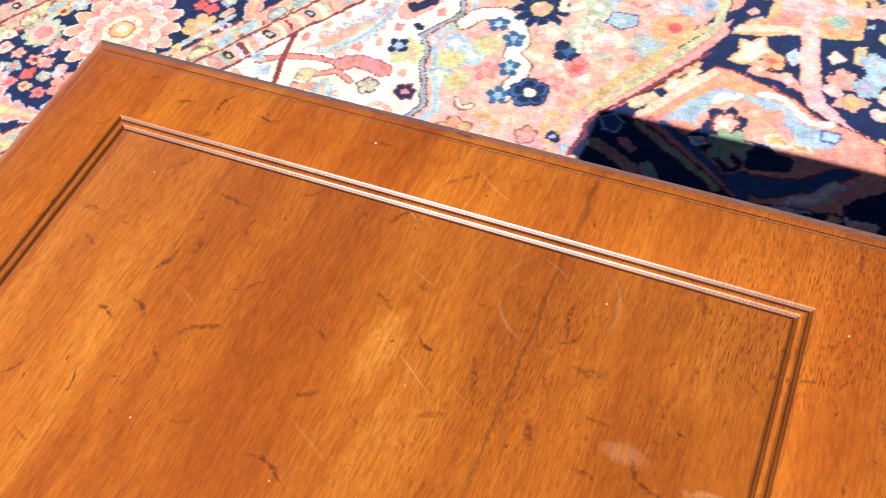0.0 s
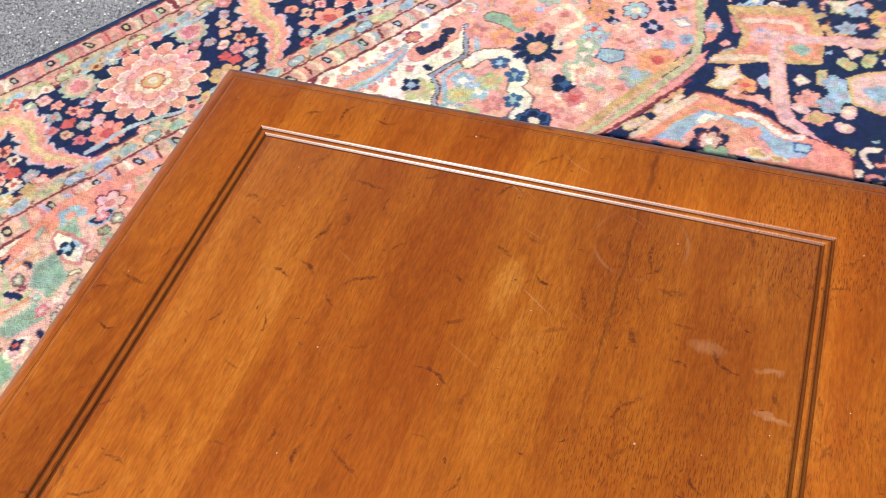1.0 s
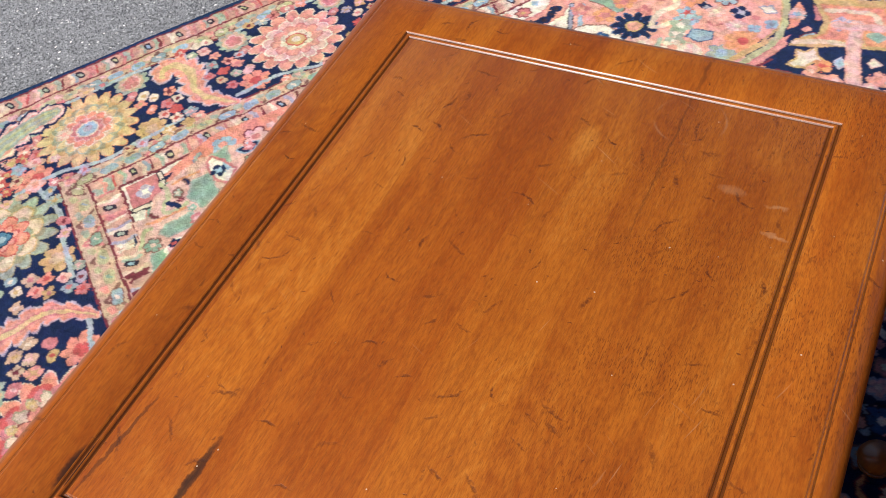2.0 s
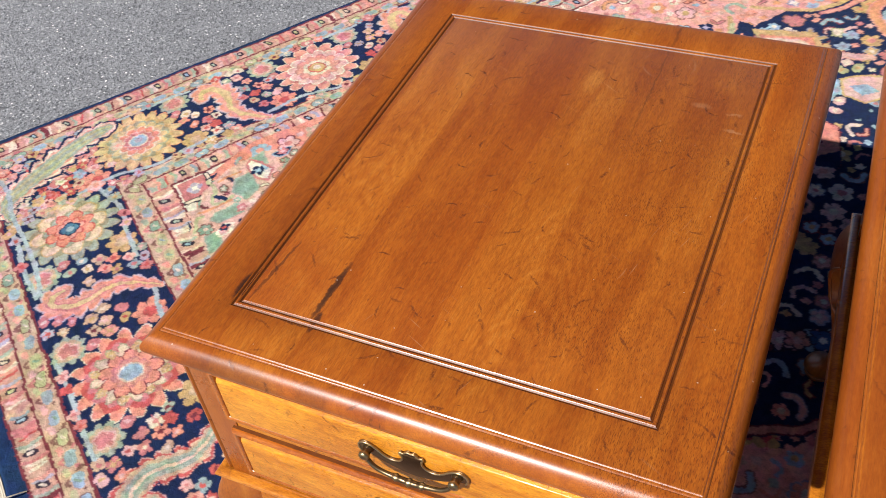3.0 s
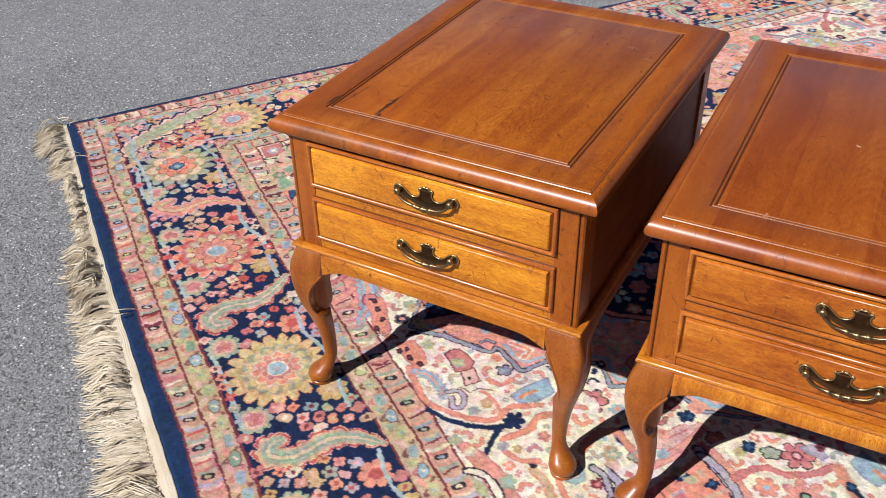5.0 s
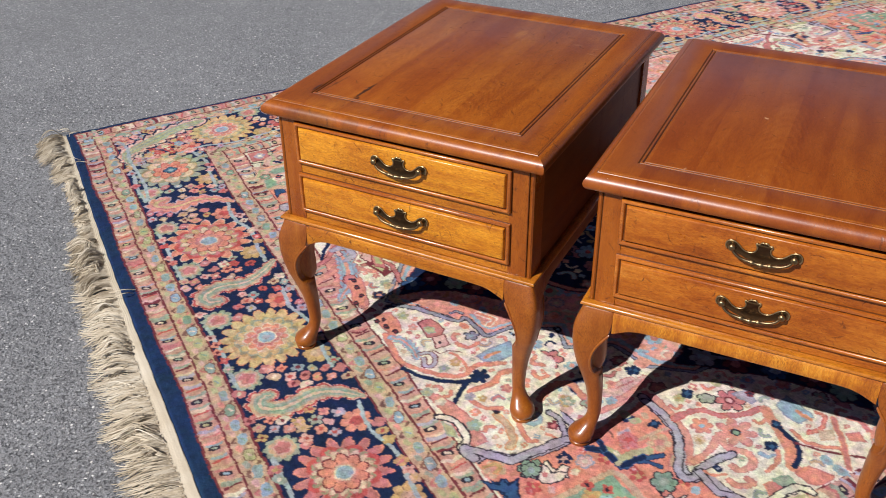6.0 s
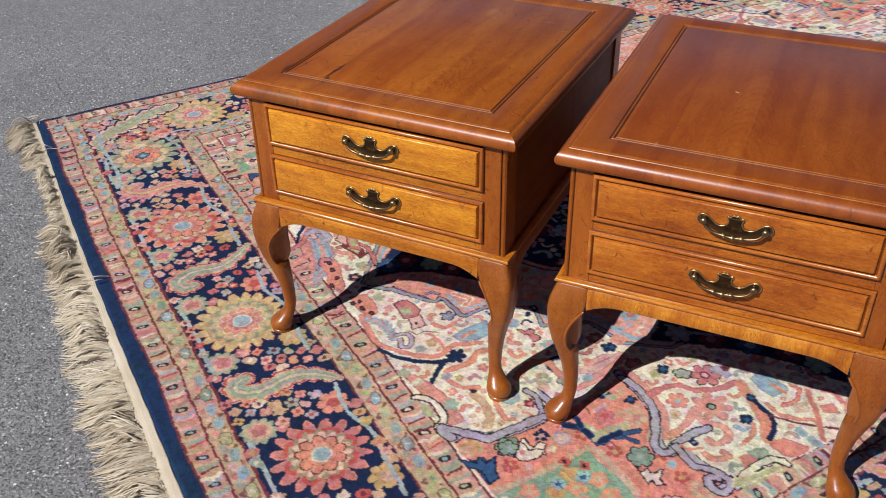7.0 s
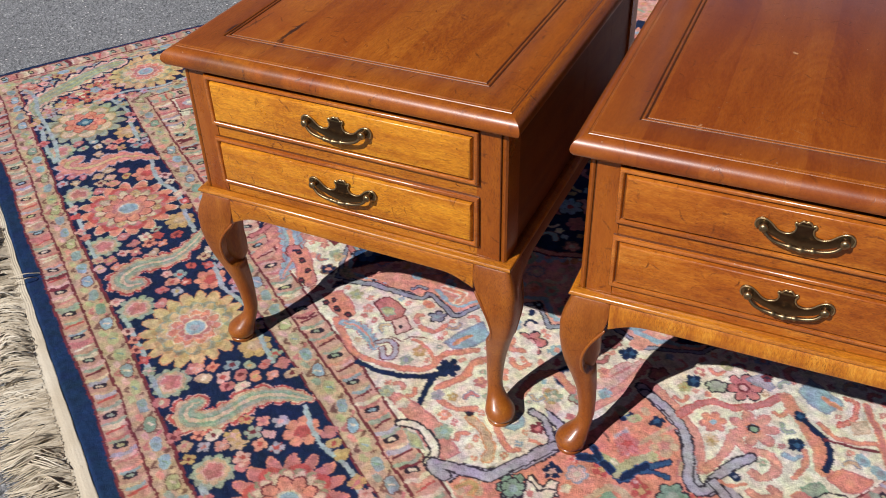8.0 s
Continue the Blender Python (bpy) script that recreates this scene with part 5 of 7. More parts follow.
floret(0.433, 0.470, 0.017, "lilac", "ivory", 0, 0.4)
# coral ground: cloud band, daisies and curls
serrated([(0.45, 1.104), (0.453, 1.147), (0.454, 1.186), (0.434, 1.238)], 0.036, [(1.0, "rose"), (0.84, "sky"), (0.52, "grey"), (0.40, "sky"), (0.16, "salmon")], 9, 0.62)
shape([(0.433, 1.061), (0.436, 1.136), (0.45, 1.212), (0.459, 1.165), (0.447, 1.106)], "salmon")
stroke([(0.501, 1.106), (0.511, 1.131), (0.552, 1.15)], 0.024, "rose", "wine", 0.0022)
floret(0.539, 1.198, 0.03, "lime", "tan", 1, 0.0)
floret(0.519, 1.195, 0.018, "navy", "sky", 3, 0.0)
stroke([(0.54, 1.303), (0.543, 1.338), (0.572, 1.365), (0.62, 1.35), (0.64, 1.32), (0.675, 1.313), (0.699, 1.26)], 0.024, "ivory", "brown", 0.003)
floret(0.574, 1.343, 0.018, "blue", "sky", 1, 0.0)
floret(0.615, 1.34, 0.018, "blue", "sky", 1, 1.3)
floret(0.658, 1.301, 0.018, "blue", "sky", 1, 2.6)
floret(0.694, 1.255, 0.018, "blue", "sky", 1, 3.9)
floret(0.568, 1.27, 0.022, "sky", "ivory", 1, 0.0)
floret(0.604, 1.272, 0.022, "sky", "ivory", 1, 1.3)
floret(0.608, 1.215, 0.022, "sky", "ivory", 1, 2.6)
floret(0.59, 1.245, 0.022, "lime", "gold", 1, 0.0)
floret(0.599, 1.3, 0.022, "lime", "gold", 1, 1.3)
floret(0.632, 1.227, 0.022, "lime", "gold", 1, 2.6)
stroke([(0.471, 1.4), (0.496, 1.416), (0.525, 1.419)], 0.022, "green", "brown", 0.003)
floret(0.514, 1.443, 0.024, "orange", "rose", 1, 0.0)
floret(0.526, 1.387, 0.024, "orange", "rose", 1, 1.3)
floret(0.485, 1.358, 0.02, "rose", "salmon", 1, 0.0)
floret(0.642, 1.272, 0.02, "rose", "salmon", 1, 1.3)
floret(0.562, 1.455, 0.02, "rose", "salmon", 1, 2.6)
floret(0.719, 1.33, 0.02, "rose", "salmon", 1, 3.9)
rosette(0.588, 1.413, [(0.040, "navy", 11, 0.42, "blue"), (0.013, "salmon", 0, 0, "gold")])
rosette(0.717, 1.294, [(0.026, "blue", 5, 0.2, "navy"), (0.011, "cream", 0, 0, None)])
stroke([(0.677, 1.399), (0.674, 1.432), (0.698, 1.457), (0.718, 1.453)], 0.016, "cream")
stroke([(0.701, 1.36), (0.724, 1.377), (0.742, 1.371)], 0.014, "cream")
floret(0.686, 1.387, 0.024, "navy", "blue", 3, 0.0)
stroke([(0.649, 1.425), (0.665, 1.407), (0.681, 1.401)], 0.01, "sage")
stroke([(0.695, 1.403), (0.712, 1.411), (0.731, 1.424)], 0.01, "sage")
stroke([(0.534, 1.491), (0.54, 1.523), (0.584, 1.518), (0.585, 1.473), (0.612, 1.438), (0.622, 1.485), (0.615, 1.522)], 0.012, "cream")
stroke([(0.557, 1.567), (0.588, 1.546), (0.607, 1.554), (0.632, 1.556)], 0.012, "lilac", "navy", 0.003)
floret(0.599, 1.554, 0.02, "navy", "lilac", 3, 0.0)
floret(0.653, 1.651, 0.02, "navy", "lilac", 3, 1.3)
floret(0.674, 1.592, 0.02, "navy", "lilac", 3, 2.6)
shape([(0.671, 1.466), (0.662, 1.491), (0.69, 1.514), (0.704, 1.497), (0.696, 1.474)], "sky", "blue", 0.003)
rosette(0.745, 1.484, [(0.024, "sage", 6, 0.3, "grey"), (0.011, "sky", 0, 0, None)])
rosette(0.744, 1.537, [(0.034, "orange", 7, 0.2, "salmon"), (0.011, "red", 0, 0, None)])
floret(0.728, 1.578, 0.014, "sky", "grey", 3, 0.0)
floret(0.739, 1.61, 0.014, "sky", "grey", 3, 1.3)
floret(0.777, 1.57, 0.014, "sky", "grey", 3, 2.6)
floret(0.782, 1.532, 0.014, "sky", "grey", 3, 3.9)
floret(0.637, 1.515, 0.014, "sky", "grey", 3, 5.2)
shape([(0.687, 1.63), (0.699, 1.65), (0.721, 1.641), (0.708, 1.625)], "ivory", "grey", 0.003)
floret(0.702, 1.559, 0.02, "pink", "cream", 1, 0.0)
floret(0.765, 1.41, 0.02, "pink", "cream", 1, 1.3)
floret(0.691, 1.441, 0.02, "pink", "cream", 1, 2.6)
floret(0.644, 1.558, 0.02, "pink", "cream", 1, 3.9)
floret(0.637, 1.393, 0.02, "pink", "cream", 1, 5.2)
floret(0.788, 1.39, 0.02, "pink", "cream", 1, 6.5)
for k in range(46):
    a, b = 0.50 + 0.72 * ((k * 0.618) % 1), 0.62 + 0.95 * ((k * 0.382 + 0.1) % 1)
    if a + b > 1.93 and not (a > 0.72 and b > 1.30):
        floret(a, b, 0.014 + 0.01 * ((k * 0.27) % 1), ("rose", "cream", "sage", "sky", "orange", "gold", "navy")[k % 7], ("salmon", "red", "ivory")[k % 3], k, k * 1.1)
# navy medallion with hexagons and bars
shape([(0.815, 1.335), (0.80, 1.46), (0.76, 1.56), (0.765, 1.62), (0.72, 1.66), (0.72, 1.78), (1.30, 1.78), (1.30, 1.20), (0.93, 1.20)], "navy")
shape([(0.93, 1.24), (0.985, 1.03), (1.09, 0.885), (1.20, 0.815), (1.30, 0.800), (1.30, 1.26)], "navy")
stroke([(0.945, 1.235), (0.995, 1.035), (1.097, 0.895), (1.205, 0.826), (1.28, 0.812)], 0.012, "salmon", "wine", 0.003, False)
for k in range(34):
    a, b = 1.02 + 0.245 * ((k * 0.618) % 1), 0.86 + 0.36 * ((k * 0.382 + 0.2) % 1)
    if a + 0.6 * b > 1.66:
        rosette(a, b, [(0.017 + 0.012 * ((k * 0.37) % 1), ("rose", "pink", "sky", "salmon", "blue", "wine")[k % 6], 5 + k % 3, 0.32, "dark"), (0.008, ("pink", "ivory", "red")[k % 3], 0, 0, None)])
stroke([(0.78, 1.329), (0.772, 1.416), (0.771, 1.499), (0.77, 1.562), (0.755, 1.619), (0.714, 1.669), (0.661, 1.721)], 0.014, "gold")
stroke([(0.794, 1.337), (0.789, 1.446), (0.791, 1.555), (0.776, 1.617)], 0.01, "salmon", "rose", 0.0022)
floret(0.819, 1.407, 0.026, "salmon", "gold", 2, 0.0)
floret(0.816, 1.474, 0.02, "gold", "orange", 2, 0.0)
floret(0.815, 1.507, 0.02, "gold", "orange", 2, 1.3)
floret(0.822, 1.439, 0.02, "gold", "orange", 2, 2.6)
floret(0.822, 1.54, 0.02, "gold", "orange", 2, 3.9)
shape([(0.86, 1.375), (0.852, 1.494), (0.878, 1.548), (0.936, 1.569), (1.005, 1.575), (1.089, 1.581), (1.119, 1.477), (1.037, 1.35)], "sky")
shape([(0.879, 1.395), (0.873, 1.487), (0.895, 1.535), (0.951, 1.553), (1.016, 1.554), (1.058, 1.548), (1.065, 1.45), (1.011, 1.365), (0.946, 1.364)], "coral", "wine", 0.004)
stroke([(0.896, 1.421), (0.896, 1.482), (0.916, 1.52), (0.966, 1.532), (1.013, 1.531)], 0.012, "sky")
floret(0.933, 1.4, 0.02, "rose", "cream", 1, 0.0)
floret(1.025, 1.505, 0.02, "rose", "cream", 1, 1.3)
floret(0.982, 1.395, 0.02, "rose", "cream", 1, 2.6)
floret(1.021, 1.43, 0.02, "rose", "cream", 1, 3.9)
floret(0.929, 1.431, 0.016, "sky", "ivory", 1, 0.0)
floret(0.993, 1.444, 0.016, "sky", "ivory", 1, 1.3)
floret(1.022, 1.474, 0.016, "sky", "ivory", 1, 2.6)
stroke([(0.836, 1.38), (0.83, 1.466), (0.838, 1.517), (0.875, 1.551), (0.932, 1.574), (0.983, 1.577), (1.057, 1.591)], 0.02, "orange", "salmon", 0.004)
stroke([(0.876, 1.502), (0.904, 1.52), (0.935, 1.564), (0.981, 1.567), (1.007, 1.579)], 0.01, "ivory")
rosette(0.92, 1.483, [(0.044, "navy", 8, 0.35, None), (0.022, "red", 5, 0.2, None), (0.010, "ivory", 0, 0, None)])
rosette(0.984, 1.5, [(0.040, "navy", 8, 0.35, None), (0.020, "gold", 5, 0.2, None)])
floret(0.962, 1.459, 0.028, "olive", "lime", 1, 0.0)
floret(0.972, 1.401, 0.026, "wine", "rose", 1, 0.0)
floret(1.015, 1.459, 0.026, "wine", "rose", 1, 1.3)
floret(1.057, 1.468, 0.026, "wine", "rose", 1, 2.6)
floret(0.913, 1.403, 0.026, "wine", "rose", 1, 3.9)
floret(1.027, 1.429, 0.026, "sky", "grey", 1, 0.0)
floret(0.997, 1.389, 0.026, "sky", "grey", 1, 1.3)
floret(1.079, 1.475, 0.026, "sky", "grey", 1, 2.6)


NAMES = {tuple(v): k for k, v in C.items()}


def ground_at(u, v, r):
    """The ground's colour name where nothing is drawn within r, or None."""
    name = NAMES.get(tuple(DYE[np.searchsorted(vs, v), int(u / STEP)]))
    if name not in TINTS:
        return None
    w = window(u - r, u + r, v - r, v + r)
    return name if np.all(DYE[w][np.hypot(WU[w] - u, WV[w] - v) < r] == C[name]) else None


# small flowers and curls wherever the ground was left bare
frg = random.Random(17)
TINTS = {"blush": ("pink", "cream", "rose", "coral", "sage", "tan", "coral", "orange", "sky"), "coral": ("pink", "cream", "rose", "pink", "sage", "tan", "pink", "orange", "sky"), "ivory": ("rose", "salmon", "sky", "rose", "sage", "pink", "salmon", "rose", "navy", "coral"), "navy": ("salmon", "cream", "pink", "sky", "gold", "rose"),
         "green": ("salmon", "cream", "rose", "gold", "sage"), "sky": ("salmon", "pink", "blue", "ivory", "rose"), "orange": ("gold", "salmon")}
for size, tries in ((0.022, 3000), (0.014, 5000), (0.009, 6000)):
    for k in range(tries):
        a, b = frg.uniform(0.41, 1.265), frg.uniform(0.445, 1.753)
        col = ground_at(a, b, size * 1.3)
        if col:
            tint = frg.choice(TINTS[col])
            th = frg.random() * 6.28
            c, d = math.cos(th) * size, math.sin(th) * size
            line = ("wine", "grey", "brown")[frg.randrange(3)] if frg.random() < 0.5 else None
            if frg.random() < 0.6 and size > 0.01:
                stroke([(a - c, b - d), (a - 0.4 * c + 0.5 * d, b - 0.4 * d - 0.5 * c), (a + 0.3 * c + 0.4 * d, b + 0.3 * d - 0.4 * c), (a + 0.8 * c - 0.4 * d, b + 0.8 * d + 0.4 * c)], size * 0.42, tint, line, 0.0024)
            elif size > 0.01:
                rosette(a, b, [(size, tint, 5 + k % 3, 0.3, line), (size * 0.4, frg.choice(("cream", "gold", "rose", "salmon")), 0, 0, None)])
            else:
                floret(a, b, size, tint, tint, frg.randrange(5), th)

# the other three quarters, and the borders there, repeat the first
iu, iv = np.searchsorted(us, RW / 2), np.searchsorted(vs, RL / 2)
mu = np.where(us > RW / 2, np.clip(np.searchsorted(us, RW - us), 0, iu), np.arange(len(us)))
mv = np.where(vs > RL / 2, np.clip(np.searchsorted(vs, RL - vs), 0, iv), np.arange(len(vs)))
inner = np.arange(np.searchsorted(vs, 0.440), len(vs))
DYE[inner] = DYE[inner][:, mu]
low = np.arange(0, np.searchsorted(vs, 0.440))
mc = np.where(us > RW - 0.285, mu, np.arange(len(us)))
DYE[low] = DYE[low][:, mc]
DYE = DYE[mv]
# heart of the medallion: lozenge band, cross and cells
shape([(0.813, 1.315), (0.808, 1.401), (0.814, 1.519), (0.796, 1.585), (0.798, 1.622), (0.817, 1.657), (0.923, 1.753), (0.989, 1.806), (1.091, 1.677), (1.071, 1.614), (1.034, 1.583), (0.988, 1.573), (0.939, 1.565), (0.878, 1.542), (0.859, 1.474), (0.869, 1.381)], "navy")
shape([(0.767, 1.576), (0.752, 1.632), (0.711, 1.687), (0.686, 1.728), (0.716, 1.738), (0.782, 1.679), (0.783, 1.629), (0.779, 1.598)], "navy")
shape([(0.722, 1.699), (0.745, 1.69), (0.772, 1.646), (0.77, 1.621), (0.734, 1.669)], "coral")
floret(0.744, 1.67, 0.018, "pink", "sky", 1, 0.0)
stroke([(0.795, 1.343), (0.79, 1.431), (0.788, 1.518), (0.779, 1.582), (0.746, 1.638), (0.685, 1.704)], 0.013, "lime")
stroke([(0.806, 1.347), (0.803, 1.43), (0.803, 1.525), (0.794, 1.59)], 0.011, "salmon", "rose", 0.002)
stroke([(0.842, 1.382), (0.845, 1.451), (0.852, 1.52), (0.889, 1.555), (0.944, 1.566), (1.004, 1.568)], 0.016, "orange", "red", 0.003)
stroke([(0.849, 1.398), (0.849, 1.455), (0.858, 1.52), (0.887, 1.545)], 0.006, "peach")
shape([(0.82, 1.4), (0.814, 1.42), (0.824, 1.43), (0.831, 1.41)], "gold", "orange", 0.003)
shape([(0.819, 1.432), (0.814, 1.452), (0.824, 1.462), (0.831, 1.441)], "gold", "orange", 0.003)
shape([(0.82, 1.461), (0.813, 1.481), (0.824, 1.491), (0.832, 1.471)], "gold", "orange", 0.003)
shape([(0.818, 1.49), (0.813, 1.511), (0.823, 1.521), (0.83, 1.5)], "gold", "orange", 0.003)
shape([(0.724, 1.728), (0.829, 1.821), (0.882, 1.785), (0.929, 1.722), (0.875, 1.674), (0.803, 1.593), (0.795, 1.617), (0.811, 1.659), (0.794, 1.69)], "gold")
shape([(0.749, 1.724), (0.835, 1.798), (0.87, 1.775), (0.905, 1.731), (0.864, 1.689), (0.814, 1.634), (0.819, 1.672), (0.802, 1.7)], "coral", "orange", 0.004)
stroke([(0.77, 1.721), (0.826, 1.769), (0.859, 1.76)], 0.012, "peach")
floret(0.818, 1.713, 0.022, "lilac", "pink", 1, 0.0)
stroke([(0.803, 1.609), (0.828, 1.646), (0.865, 1.674)], 0.014, "peach")
shape([(0.85, 1.724), (0.893, 1.772), (0.926, 1.727), (0.886, 1.69)], "orange", "gold", 0.005)
shape([(0.868, 1.719), (0.872, 1.741), (0.893, 1.742), (0.896, 1.718)], "green", "sage", 0.004)
shape([(0.839, 1.557), (0.837, 1.582), (0.821, 1.596), (0.836, 1.606), (0.837, 1.627), (0.856, 1.616), (0.877, 1.615), (0.863, 1.595), (0.865, 1.578)], "cream", "gold", 0.004)
floret(0.88, 1.603, 0.018, "orange", "red", 0, 0.0)
shape([(0.887, 1.622), (0.883, 1.642), (0.903, 1.637), (0.902, 1.617)], "sky", "lilac", 0.003)
stroke([(0.875, 1.57), (0.898, 1.584), (0.922, 1.596), (0.942, 1.597)], 0.008, "salmon", "rose", 0.002)
floret(0.918, 1.596, 0.014, "salmon", "pink", 2, 0.0)
floret(0.877, 1.58, 0.014, "salmon", "pink", 2, 1.3)
shape([(0.921, 1.665), (0.92, 1.684), (0.941, 1.679), (0.934, 1.662)], "cream", "pink", 0.003)
shape([(0.935, 1.709), (0.943, 1.719), (0.964, 1.694), (0.953, 1.685)], "lime", "gold", 0.003)
floret(0.964, 1.65, 0.022, "salmon", "coral", 1, 0.0)
shape([(0.987, 1.607), (0.987, 1.637), (1.015, 1.648), (1.012, 1.619)], "gold", "salmon", 0.004)
floret(0.971, 1.707, 0.02, "sky", "lilac", 1, 0.0)
floret(0.994, 1.694, 0.02, "sky", "lilac", 1, 1.3)
floret(0.995, 1.666, 0.02, "sky", "lilac", 1, 2.6)
floret(0.97, 1.626, 0.014, "pink", "cream", 2, 0.0)
floret(1.024, 1.672, 0.014, "pink", "cream", 2, 1.3)
floret(1.039, 1.641, 0.014, "pink", "cream", 2, 2.6)
shape([(0.976, 1.731), (0.989, 1.769), (1.024, 1.806), (1.074, 1.766), (1.057, 1.709), (1.018, 1.692)], "pink", "gold", 0.006)
shape([(1.003, 1.723), (1.018, 1.759), (1.05, 1.758), (1.038, 1.721)], "sky")
shape([(0.834, 1.841), (0.867, 1.863), (0.91, 1.828), (0.893, 1.797)], "navy")
shape([(0.836, 1.856), (0.857, 1.875), (0.872, 1.85), (0.854, 1.84)], "cream", "lime", 0.004)
floret(0.883, 1.872, 0.018, "sky", "grey", 1, 0.0)
floret(0.899, 1.825, 0.018, "sky", "grey", 1, 1.3)
shape([(0.909, 1.769), (0.969, 1.82), (1.004, 1.787), (0.963, 1.745), (0.938, 1.749)], "navy")
shape([(0.932, 1.778), (0.937, 1.8), (0.957, 1.793), (0.95, 1.774)], "cream", "pink", 0.003)
floret(0.954, 1.757, 0.016, "lime", "gold", 2, 0.0)
floret(0.973, 1.788, 0.016, "lime", "gold", 2, 1.3)
stroke([(0.834, 1.731), (0.885, 1.668), (0.942, 1.615), (0.977, 1.593), (1.045, 1.585)], 0.02, "pink", "blush", 0.003)
stroke([(0.814, 1.701), (0.838, 1.723), (0.886, 1.769), (0.964, 1.838)], 0.017, "pink", "blush", 0.003)
# the near cell of the medallion
shape([(0.808, 1.331), (0.827, 1.528), (0.891, 1.569), (1.013, 1.590), (1.079, 1.603), (1.167, 1.515), (1.003, 1.374), (0.868, 1.286), (0.840, 1.274)], "navy")
shape([(0.807, 1.396), (0.819, 1.432), (0.836, 1.433), (0.823, 1.389)], "peach", "gold", 0.003)
shape([(0.820, 1.451), (0.815, 1.470), (0.827, 1.481), (0.823, 1.511), (0.833, 1.512), (0.837, 1.490), (0.833, 1.465), (0.833, 1.450)], "cream", "gold", 0.003)
shape([(0.837, 1.377), (0.839, 1.532), (0.869, 1.553), (0.910, 1.567), (0.948, 1.578), (0.988, 1.575), (1.020, 1.588), (1.082, 1.607), (1.167, 1.515), (1.047, 1.411), (0.888, 1.385)], "coral", "wine", 0.003)
stroke([(0.840, 1.394), (0.841, 1.464), (0.846, 1.523)], 0.014, "peach")
stroke([(0.859, 1.407), (0.860, 1.479), (0.867, 1.519), (0.897, 1.547)], 0.008, "orange")
shape([(0.867, 1.415), (0.862, 1.471), (0.877, 1.520), (0.911, 1.540), (0.944, 1.560), (0.979, 1.563), (1.022, 1.570), (1.045, 1.558), (1.019, 1.524), (0.964, 1.486), (0.905, 1.449)], "sky")
shape([(0.890, 1.447), (0.887, 1.485), (0.894, 1.520), (0.925, 1.538), (0.955, 1.540), (0.982, 1.539), (1.021, 1.526), (0.974, 1.476), (0.917, 1.449)], "salmon", "sky", 0.004)
stroke([(0.888, 1.493), (0.886, 1.512), (0.897, 1.516), (0.899, 1.527)], 0.009, "ivory")
stroke([(0.916, 1.550), (0.939, 1.566), (0.968, 1.565), (0.993, 1.564), (1.011, 1.582)], 0.01, "ivory", "coral", 0.0025)
shape([(0.940, 1.529), (0.951, 1.553), (0.971, 1.544), (0.963, 1.522)], "coral")
shape([(1.011, 1.567), (1.034, 1.579), (1.040, 1.562), (1.022, 1.550)], "sky", "blue", 0.003)
shape([(0.987, 1.549), (0.991, 1.562), (1.013, 1.544), (1.010, 1.533)], "sky")
rosette(0.927, 1.477, [(0.03, 'navy', 6, 0.3, 'coral'), (0.017, 'pink', 5, 0.25, 'wine'), (0.007, 'ivory', 0, 0, None)])
stroke([(0.846, 1.314), (0.880, 1.324), (0.929, 1.328)], 0.01, "rose", "olive", 0.004)
shape([(0.851, 1.345), (0.864, 1.355), (0.888, 1.357), (0.890, 1.343), (0.867, 1.339)], "rose", "navy", 0.003)
shape([(0.908, 1.340), (0.915, 1.354), (0.943, 1.345), (0.931, 1.335)], "green", "sage", 0.003)
stroke([(0.852, 1.380), (0.918, 1.389), (1.002, 1.394)], 0.01, "olive", "wine", 0.0025)
stroke([(0.861, 1.398), (0.929, 1.405), (1.018, 1.408)], 0.012, "rose", "wine", 0.0025)
stroke([(0.875, 1.410), (0.952, 1.414), (1.036, 1.410)], 0.012, "blue", "rose", 0.003)
shape([(0.814, 1.348), (0.821, 1.365), (0.840, 1.365), (0.847, 1.345), (0.832, 1.338)], "blue", "sky", 0.003)
shape([(0.912, 1.418), (0.912, 1.448), (0.977, 1.488), (1.030, 1.503), (1.040, 1.484), (1.007, 1.447), (0.958, 1.423)], "navy")
rosette(0.960, 1.455, [(0.026, 'green', 7, 0.4, 'olive'), (0.012, 'olive', 5, 0.3, None)])
shape([(0.915, 1.423), (0.927, 1.438), (0.939, 1.435), (0.932, 1.419)], "sky", "ivory", 0.003)
shape([(0.973, 1.501), (0.987, 1.519), (1.010, 1.517), (0.990, 1.497)], "gold", "peach", 0.003)
shape([(1.006, 1.522), (1.022, 1.533), (1.033, 1.530), (1.020, 1.514)], "gold", "peach", 0.003)
shape([(0.968, 1.419), (1.012, 1.442), (1.059, 1.485), (1.070, 1.532), (1.095, 1.547), (1.083, 1.480), (1.050, 1.426), (1.010, 1.406)], "blue", "wine", 0.003)
stroke([(0.971, 1.427), (0.989, 1.424), (0.991, 1.442), (0.976, 1.446)], 0.008, "navy", "rose", 0.0025)
stroke([(1.077, 1.448), (1.088, 1.466), (1.092, 1.486), (1.088, 1.505), (1.098, 1.515)], 0.011, "cream", "lilac", 0.003)
shape([(1.120, 1.491), (1.124, 1.526), (1.132, 1.554), (1.167, 1.515), (1.138, 1.482)], "navy")
rosette(0.717, 1.295, [(0.022, 'navy', 5, 0.3, 'blue'), (0.009, 'cream', 0, 0, None)])
floret(0.805, 1.274, 0.012, "navy", "sky", 2, 0.0)
stroke([(0.840, 1.274), (0.828, 1.307), (0.811, 1.331), (0.807, 1.396), (0.815, 1.543)], 0.006, "wine")
